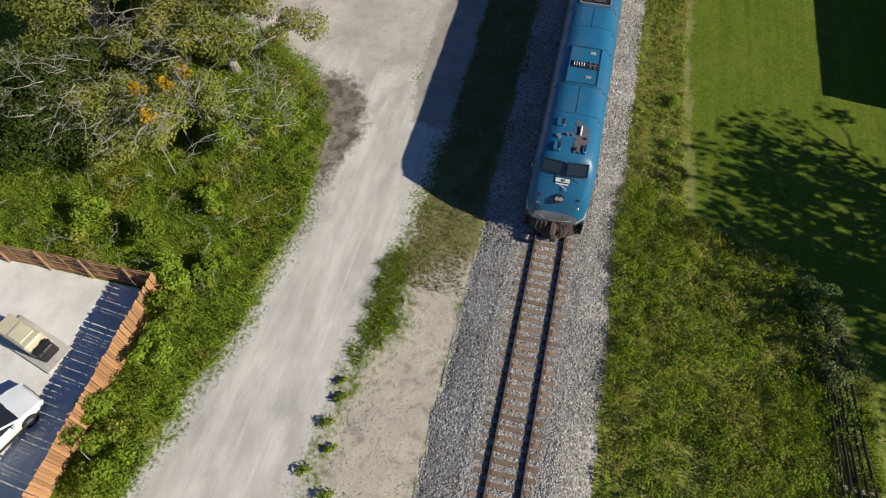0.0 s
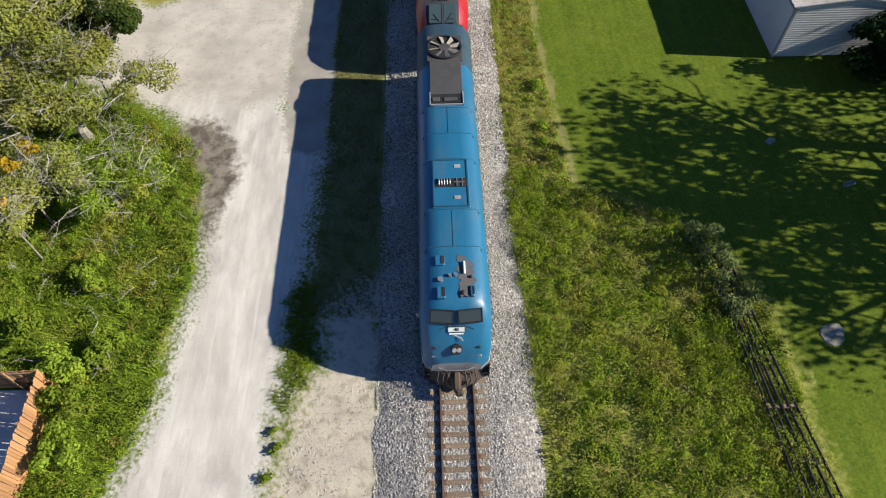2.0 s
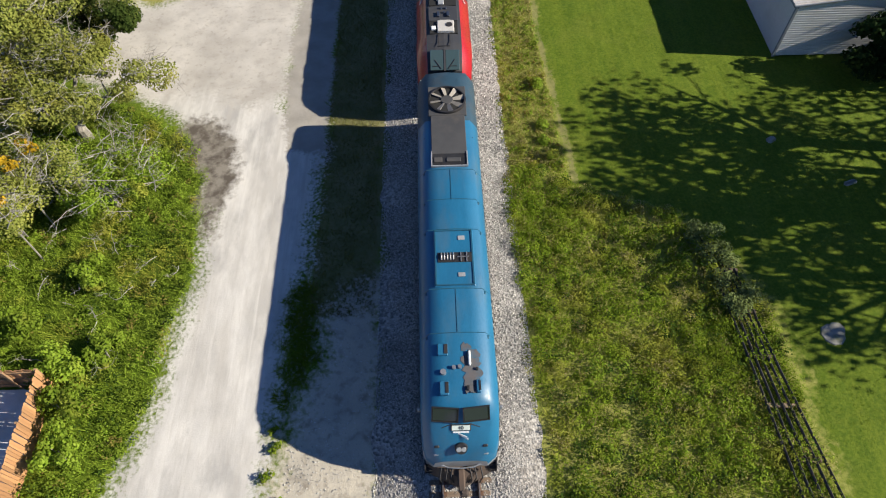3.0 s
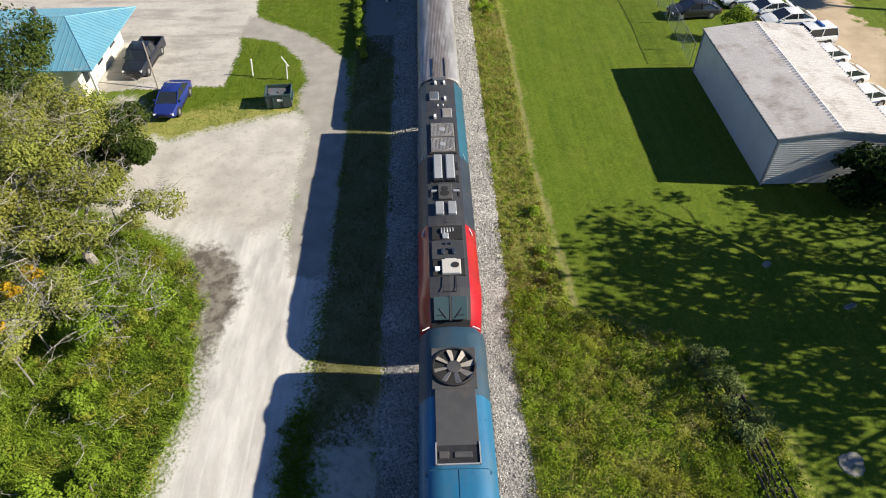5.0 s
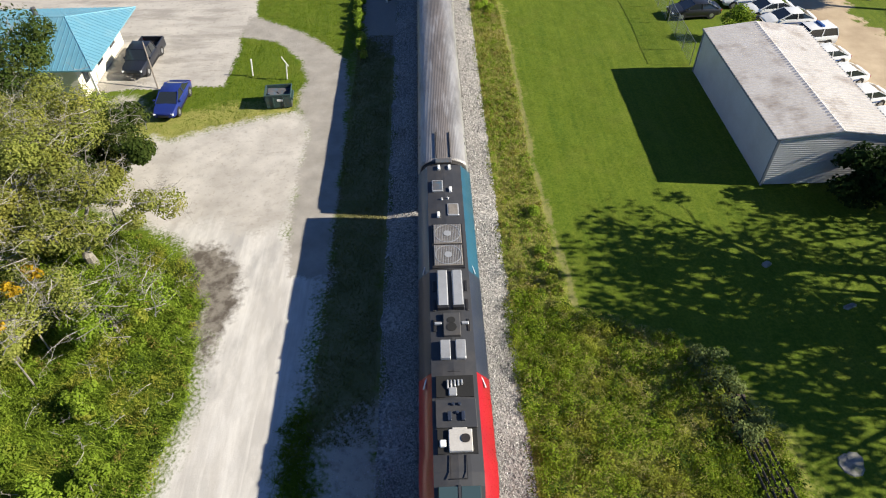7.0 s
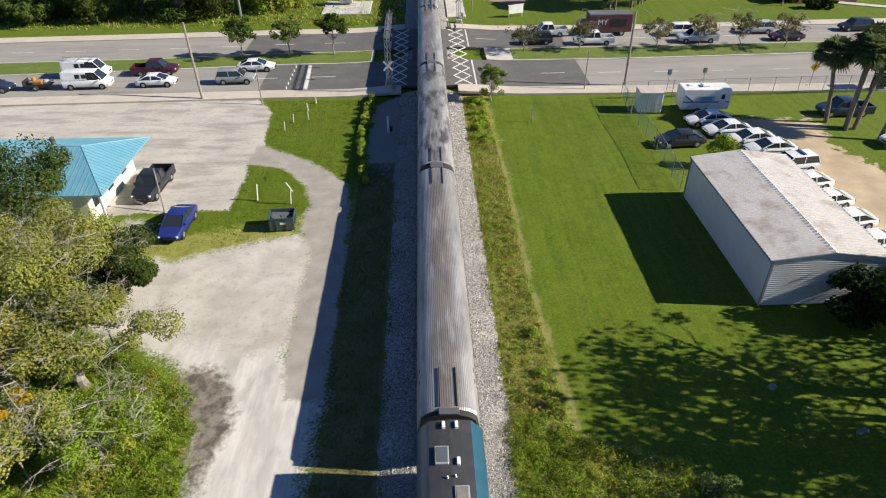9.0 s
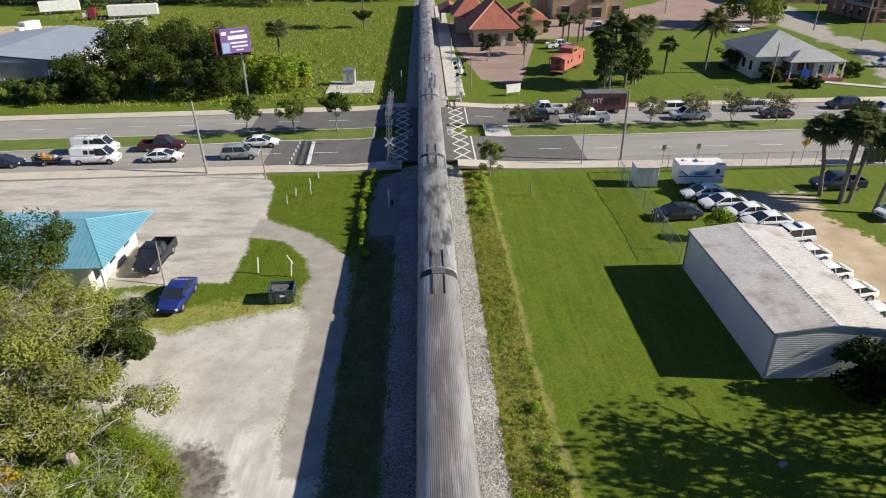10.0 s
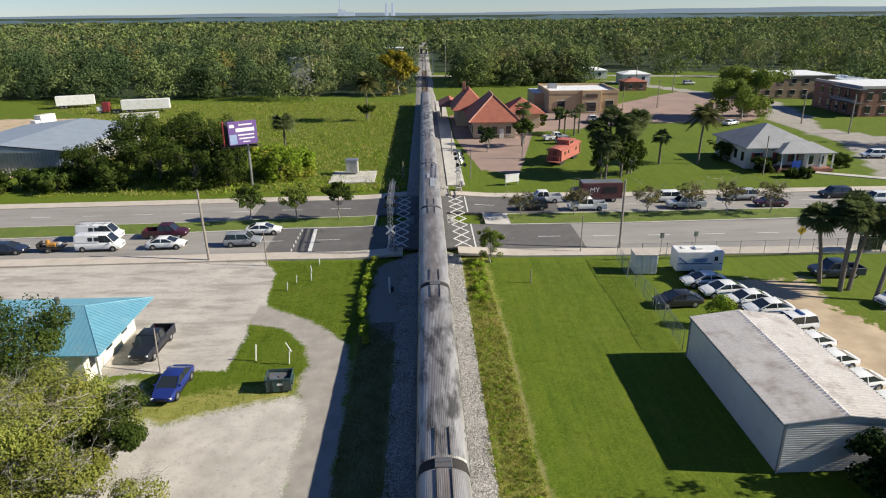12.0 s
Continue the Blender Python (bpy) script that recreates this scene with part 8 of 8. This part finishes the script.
caboose()
tan_wall = mat("tan_render", (0.5, 0.37, 0.22), (0.44, 0.32, 0.19), 0.85, 0, 0.4, 6)
white_roof = mat("white_flat_roof", (0.7, 0.71, 0.72), (0.6, 0.61, 0.62), 0.7, 0, 0.3, 4, (0.4, 0.39, 0.37), 0.4)
shop = thing("shop_building", Matrix.Identity(4), "tan flat-roofed commercial building with a white roof", "building")
part("wall", Mesh().box(45.5, 197.5, 2.8, 20, 19, 5.6).box(35, 203, 2.3, 5, 12, 4.6), tan_wall, shop)
part("roof", Mesh().box(45.5, 197.5, 5.66, 19.4, 18.4, 0.1).box(35, 203, 4.66, 4.6, 11.6, 0.1), white_roof, shop)
part("parapet", Mesh().box(45.5, 188.1, 5.9, 20.2, 0.4, 0.9).box(45.5, 206.9, 5.9, 20.2, 0.4, 0.9).box(35.5, 197.5, 5.9, 0.4, 19, 0.9).box(55.5, 197.5, 5.9, 0.4, 19, 0.9), tan_wall, shop)
part("porch", Mesh().box(47.5, 187.6, 3.2, 5.5, 1.6, 6.4, b=0.05), tan_wall, shop)
part("sign", Mesh().box(47.5, 186.72, 4.9, 3.4, 0.08, 1.0), mat("sign_brown", (0.1, 0.07, 0.05)), shop)
part("roof_unit", Mesh().box(38.5, 200, 6.4, 2.6, 2.2, 1.4, b=0.06), steel(), shop)
windows(shop, [(39, 187.9, 2.2, 2.2, 0.1, 2.4), (53, 187.9, 2.2, 2.2, 0.1, 2.4), (47.5, 186.7, 1.8, 2.6, 0.1, 2.6)])

grey_roof = mat("grey_shingle", (0.3, 0.31, 0.32), (0.24, 0.25, 0.26), 0.7, 0.1, 0.4, 7, (0.16, 0.16, 0.16), 0.4)
cream = mat("cream_boards", (0.66, 0.64, 0.58), (0.58, 0.56, 0.5), 0.7, 0, 0.6, 8)
house = thing("house", pose(-2.6, 0, 0), "cream timber house with a grey hip roof and red shutters", "house")
part("wall", Mesh().box(67.9, 122.8, 1.95, 12.8, 13.0, 3.9).box(73.5, 115.8, 1.7, 4.4, 3.0, 3.4), cream, house)
m, _ = hip_roof(Mesh(), 60.8, 75.0, 115.4, 130.2, 4.0, 3.4)
part("roof", m, grey_roof, house, "grey metal hip roof")
m, _ = hip_roof(Mesh(), 66.0, 76.4, 112.8, 119, 3.5, 1.5)
part("porch_roof", m, grey_roof, house)
part("porch_floor", Mesh().box(71.2, 114.6, 0.3, 10.2, 3.2, 0.6), mat("brick_red", (0.3, 0.13, 0.09)), house)
for x in (66.6, 69.0, 71.4, 73.8, 76.0):
    part("porch_post", Mesh().box(x, 113.2, 2.0, 0.22, 0.22, 3.0), white_paint(), house)
windows(house, [(61.48, y, 2.1, 0.1, 1.0, 1.7) for y in (117.6, 120.4, 123.2, 126)] + [(x, 116.25, 2.1, 1.0, 0.1, 1.7) for x in (63.5, 67.5, 70.5)] + [(x, 114.25, 1.9, 0.8, 0.1, 1.5) for x in (72.6, 74.6)])
shutter = mat("shutter_red", (0.3, 0.045, 0.04), (0.24, 0.035, 0.03))
for x in (62.7, 64.3, 66.7, 68.3, 69.7, 71.3):
    part("shutter", Mesh().box(x, 116.2, 2.1, 0.45, 0.1, 1.8), shutter, house)
solid("path", Mesh().box(0, 0, 0.03, 18, 1.6, 0.12), concrete(), "curved pale concrete garden path", "path", kind="structure", at=pose(76, 109.5, -0.02, 0, 0, -28))
blue_board = thing("blue_sign", pose(66.2, 112.2, 0), "bright blue sign board beside the house", "sign")
part("board", Mesh().box(0, 0, 1.5, 1.6, 0.14, 1.6, b=0.03), paint("sign_blue", (0.02, 0.09, 0.5)), blue_board)
part("leg", Mesh().box(-0.6, 0, 0.35, 0.1, 0.1, 0.8).box(0.6, 0, 0.35, 0.1, 0.1, 0.8), white_paint(), blue_board)

brick_wall = mat("brick_wall", (0.3, 0.145, 0.1), (0.24, 0.115, 0.08), 0.85, 0, 0.6, 10, (0.18, 0.11, 0.09), 0.4)
br = thing("brick_building", Matrix.Identity(4), "two-storey red brick building with a dark balcony", "building")
part("wall", Mesh().box(130, 185, 3.8, 25, 22, 7.6), brick_wall, br)
part("parapet", Mesh().box(130, 174, 7.8, 25.4, 0.5, 0.7).box(117.5, 185, 7.8, 0.5, 22, 0.7), mat("pale_coping", (0.5, 0.45, 0.42)), br)
part("roof", Mesh().box(130, 185, 7.65, 24.5, 21.5, 0.1), white_roof, br)
part("balcony", Mesh().box(116.4, 178, 3.7, 2.4, 12, 0.3).box(116.4, 178, 7.3, 2.8, 13, 0.4), mat("dark_timber", (0.06, 0.055, 0.06)), br)
for y in (172.5, 176, 180, 183.5):
    part("balcony_post", Mesh().box(115.4, y, 3.7, 0.25, 0.25, 7.3), mat("dark_timber", (0.06, 0.055, 0.06)), br)
part("balcony_rail", Mesh().box(115.3, 178, 4.7, 0.1, 12, 0.1).box(115.3, 178, 4.2, 0.08, 12, 0.6), mat("rail_grey", (0.3, 0.3, 0.32)), br)
windows(br, [(x, 173.95, z, 1.3, 0.1, 1.9) for x in (120, 124, 128, 132, 136) for z in (1.9, 5.4)] + [(117.45, y, z, 0.1, 1.2, 1.9) for y in (175.5, 180, 184, 188, 192) for z in (1.9, 5.4)])
tb = thing("tan_building", Matrix.Identity(4), "long tan two-storey building behind the light green tree", "building")
part("wall", Mesh().box(120, 222, 3.6, 28, 18, 7.2), mat("tan_brick", (0.32, 0.22, 0.15), (0.26, 0.18, 0.12), 0.85), tb)
part("roof", Mesh().box(120, 222, 7.3, 28.6, 18.6, 0.3), white_roof, tb)
windows(tb, [(x, 212.95, z, 1.4, 0.1, 1.6) for x in np.arange(108, 133, 4.2) for z in (2.0, 5.6)])
part("annex", Mesh().box(139, 217, 3.0, 9, 14, 6.4), white_paint(), tb)
part("annex_roof", Mesh().box(139, 217, 6.2, 9.6, 14.6, 0.3), mat("pale_blue_roof", (0.45, 0.52, 0.58)), tb)
for x, y, w, d, h, rm, wm, lab in ((83.5, 264, 11, 9, 4.0, white_roof, white_paint(), "small white house among the trees"), (77, 243, 8, 7, 3.2, tile_red, brick_wall, "small brick house with a red roof"), (72, 288, 13, 8, 3.5, white_roof, white_paint(), "small white house among the trees"),
                                   (-48, 262, 9, 7, 11.5, white_roof, white_paint(), "pale flat-roofed building behind the woods"), (-14, 318, 8, 7, 12, white_roof, white_paint(), "pale flat-roofed building behind the woods")):
    hs = thing("house", pose(x, y, 0), lab, "house", "small far houses")
    part("wall", Mesh().box(0, 0, h / 2, w, d, h), wm, hs)
    m, _ = hip_roof(Mesh(), -w / 2 - 0.4, w / 2 + 0.4, -d / 2 - 0.4, d / 2 + 0.4, h, 1.2 if h < 10 else 0.4)
    part("roof", m, rm, hs)
    windows(hs, [(dx, -d / 2 - 0.03, h - 1.6, 1.2, 0.1, 1.3) for dx in (-w / 4, w / 4)])
wh = thing("warehouse", Matrix.Identity(4), "long low warehouse with a pale blue-grey metal roof", "warehouse")
ww = metal_sheet("warehouse_wall", (0.42, 0.43, 0.4), (0.34, 0.35, 0.33), (0.2, 0.19, 0.17), 0.5)
part("wall", ribbed((-92, 120.4, 0), (-66.6, 120.4, 0), (-66.6, 120.4, 4.3), (-92, 120.4, 4.3), 40, 0.1, (0, -1, 0), wide=0.5).box(-79.3, 136, 2.15, 25.4, 31, 4.3), ww, wh)
wr = metal_sheet("warehouse_roof", (0.33, 0.38, 0.43), (0.28, 0.325, 0.37), (0.22, 0.22, 0.22), 0.4)
part("roof", Mesh().loft([[(-92.6, y, 4.3), (-79.3, y, 5.6), (-66.0, y, 4.3), (-66.0, y, 4.15), (-92.6, y, 4.15)] for y in (119.8, 152)]), wr, wh)
part("eave_trim", Mesh().tube([(-92.6, 119.8, 4.28), (-79.3, 119.8, 5.58), (-66.0, 119.8, 4.28)], 0.12, 4), dark_metal(), wh)


def semi_trailer(x, y, rz, L, label):
    t = thing("semi_trailer", pose(x, y, 0, 0, 0, rz), label, "trailer", "trailers in the field")
    part("box", Mesh().box(0, 0, 2.4, L, 2.6, 2.8, b=0.05), white_paint(), t)
    part("chassis", Mesh().box(0, 0, 0.9, L * 0.9, 1.2, 0.25), dark_metal(), t)
    wheels(t, (-L / 2 + 1.4, -L / 2 + 2.6), 1.1, 0.5)
    part("landing_leg", Mesh().box(L / 2 - 2.5, 0.8, 0.5, 0.2, 0.2, 1.0).box(L / 2 - 2.5, -0.8, 0.5, 0.2, 0.2, 1.0), dark_metal(), t)
    return t


semi_trailer(-111.3, 212.2, 22, 11, "white semi trailer parked at the edge of the woods")
semi_trailer(-84.7, 201.0, 14, 13.5, "long white semi trailer behind a red tractor")
tc = thing("tractor_unit", pose(-94.6, 199.0, 0, 0, 0, 190), "red lorry tractor unit in the field", "truck")
part("cab", Mesh().box(1.0, 0, 2.0, 2.0, 2.4, 2.6, b=0.15), paint("cab_red", (0.2, 0.02, 0.03)), tc)
part("bonnet", Mesh().box(2.8, 0, 1.4, 1.7, 2.0, 1.3, b=0.15), white_paint(), tc)
part("windshield", Mesh().box(2.02, 0, 2.6, 0.08, 2.0, 0.8), glass(), tc)
part("frame", Mesh().box(-1.2, 0, 0.9, 4.5, 1.2, 0.3), dark_metal(), tc)
wheels(tc, (2.8, -1.2, -2.3), 1.05, 0.5)
bt2 = thing("box_truck", pose(-101.2, 174.6, 0, 0, 0, 250), "small white box truck in the field", "truck")
part("box", Mesh().box(-0.8, 0, 2.0, 4.6, 2.3, 2.5, b=0.05), white_paint(), bt2)
part("cab", Mesh().box(2.3, 0, 1.35, 1.7, 2.0, 1.7, b=0.2), white_paint(), bt2)
part("windshield", Mesh().box(2.95, 0, 1.75, 0.1, 1.7, 0.7, ry=-25), glass(), bt2)
wheels(bt2, (2.3, -2.0), 0.95, 0.42)
fr = thing("flatbed_trailer", pose(-79, 182, 0, 0, 0, 24), "pale steel trailer frame standing in the field", "trailer")
part("frame", truss(Mesh(), (-5, 0, 1.6), (5, 0, 1.6), 0.6, 8, 0.12), white_paint(), fr)
wheels(fr, (-2.0, -3.2), 1.0, 0.5)

# ---- signs along the street ----
ws = thing("monument_sign", pose(14.2, 107.3, 0), "small white two-sided sign on the lawn", "sign")
part("panel", Mesh().box(0, 0, 1.15, 2.6, 0.2, 1.3, rz=20, b=0.03), white_paint(), ws)
part("leg", Mesh().box(-1.1, -0.4, 0.4, 0.15, 0.15, 1.0), white_paint(), ws)
part("leg", Mesh().box(1.1, 0.4, 0.5, 0.15, 0.15, 1.8), white_paint(), ws)
part("trim", Mesh().box(0, 0, 1.82, 2.8, 0.26, 0.08, rz=20), white_paint(), ws)
ys = thing("warning_sign", pose(45.4, 73.6, 0), "yellow diamond warning sign on a post", "sign")
part("post", Mesh().cyl(0, 0, 0, 2.2, 0.04, n=8), steel(), ys)
part("plate", Mesh().box(0, -0.05, 2.5, 0.85, 0.03, 0.85, ry=45), mat("sign_yellow", (0.55, 0.36, 0.02), (0.5, 0.32, 0.02)), ys)
part("symbol", Mesh().box(0, -0.075, 2.5, 0.12, 0.01, 0.5, ry=20), dark_metal(), ys)
for x, y in ((32.3, 73.5), (28.0, 73.2)):
    rs = thing("road_sign", pose(x, y, 0), "small grey road sign seen from behind", "sign")
    part("post", Mesh().cyl(0, 0, 0, 2.6, 0.04, n=8), steel(), rs)
    part("plate", Mesh().box(0, 0.04, 2.3, 0.5, 0.02, 0.65), steel(), rs)
bs = thing("bus_shelter", pose(53.2, 72.6, 0), "small dark bus shelter beside the pavement", "bus shelter")
part("roof", Mesh().box(0, 0, 2.45, 3.2, 1.6, 0.14, b=0.04), dark_metal(), bs)
for x in (-1.45, 1.45):
    for y in (-0.65, 0.65):
        part("post", Mesh().box(x, y, 1.2, 0.09, 0.09, 2.4), dark_metal(), bs)
part("back_panel", Mesh().box(0, -0.65, 1.3, 2.8, 0.04, 1.8), glass(), bs)
part("bench", Mesh().box(0, -0.3, 0.45, 2.2, 0.4, 0.08, b=0.02), steel(), bs)


# ---- overhead wire, distance ----
def wire(pts, sag, name="overhead_wire"):
    m = Mesh()
    for a, b in zip(pts, pts[1:]):
        a, b = Vector(a), Vector(b)
        m.tube([a.lerp(b, i / 10) - Vector((0, 0, sag * 4 * (i / 10) * (1 - i / 10))) for i in range(11)], 0.02, 3, caps=False)
    return solid(name, m, dark_metal(), "thin sagging overhead wire", "wire")


wire([(62, 210, 5.8), (70, 196, 7.8), (97, 165, 7.8), (100, 150, 8.8)], 0.8)
# The air's haze on the far ridge is put in as a flat blue glow.
haze, ht, hb = nodes_of("far_ridge_haze_glow")
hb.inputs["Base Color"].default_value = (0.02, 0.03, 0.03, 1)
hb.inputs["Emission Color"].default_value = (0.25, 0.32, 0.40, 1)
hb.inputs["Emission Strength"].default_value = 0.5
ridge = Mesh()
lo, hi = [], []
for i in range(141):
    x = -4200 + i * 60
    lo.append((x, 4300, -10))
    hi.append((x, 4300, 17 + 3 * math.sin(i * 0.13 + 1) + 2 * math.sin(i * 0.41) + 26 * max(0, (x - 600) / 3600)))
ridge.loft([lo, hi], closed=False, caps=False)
tagged(new("backdrop", ridge.data("backdrop", haze)), "wooded ridge on the horizon, its blue haze a flat glow", "backdrop", kind="structure")
# A nearer sheet, added to glow blue-green as haze over the farthest woods.
middle, mt, mb = nodes_of("middle_ridge_haze_glow")
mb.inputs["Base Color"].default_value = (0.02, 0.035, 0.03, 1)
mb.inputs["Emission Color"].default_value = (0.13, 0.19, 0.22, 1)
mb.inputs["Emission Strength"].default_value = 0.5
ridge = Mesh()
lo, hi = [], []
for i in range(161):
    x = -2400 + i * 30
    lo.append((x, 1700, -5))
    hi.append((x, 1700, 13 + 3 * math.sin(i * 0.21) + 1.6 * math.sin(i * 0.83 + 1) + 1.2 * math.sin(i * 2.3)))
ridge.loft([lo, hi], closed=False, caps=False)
tagged(new("backdrop", ridge.data("backdrop", middle)), "wooded plain near the horizon, its blue-green haze a flat glow", "backdrop", kind="structure")
plant = thing("power_station", pose(0, 4200, 0), "hazy power station with two cooling towers on the horizon", "power station")
# Towers glow grey-blue themselves, so distant air seems to fade them.
haze2, ht2, hb2 = nodes_of("far_towers_haze_glow")
hb2.inputs["Base Color"].default_value = (0.05, 0.06, 0.07, 1)
hb2.inputs["Emission Color"].default_value = (0.27, 0.32, 0.39, 1)
hb2.inputs["Emission Strength"].default_value = 0.75
for x in (-214, -176):
    part("cooling_tower", Mesh().tube([(x, 0, 0), (x, 0, 40), (x, 0, 56), (x, 0, 72)], [13, 10, 9, 9.8], 20), haze2, plant)
part("stack", Mesh().tube([(-497, 0, 0), (-497, 0, 92)], [3.6, 3], 10), haze2, plant)
part("boiler_house", Mesh().box(-497, 0, 16, 24, 20, 50).box(-470, 0, 14, 16, 20, 44).box(-440, 0, 8, 60, 20, 34), haze2, plant)


# ---- what moves: the whole train, gathering speed ----
def motions():
    def way(t):
        return 4.0513 * t + 0.02802 * t * t + 0.003006 * t ** 3
    for ob, y in TRAIN:
        walk(ob, [(t, pose(0, y - way(t), 0.5)) for t in (0, 1, 2, 3, 4, 5, 6, 7, 8, 9, 10, 11, 12)])


motions()
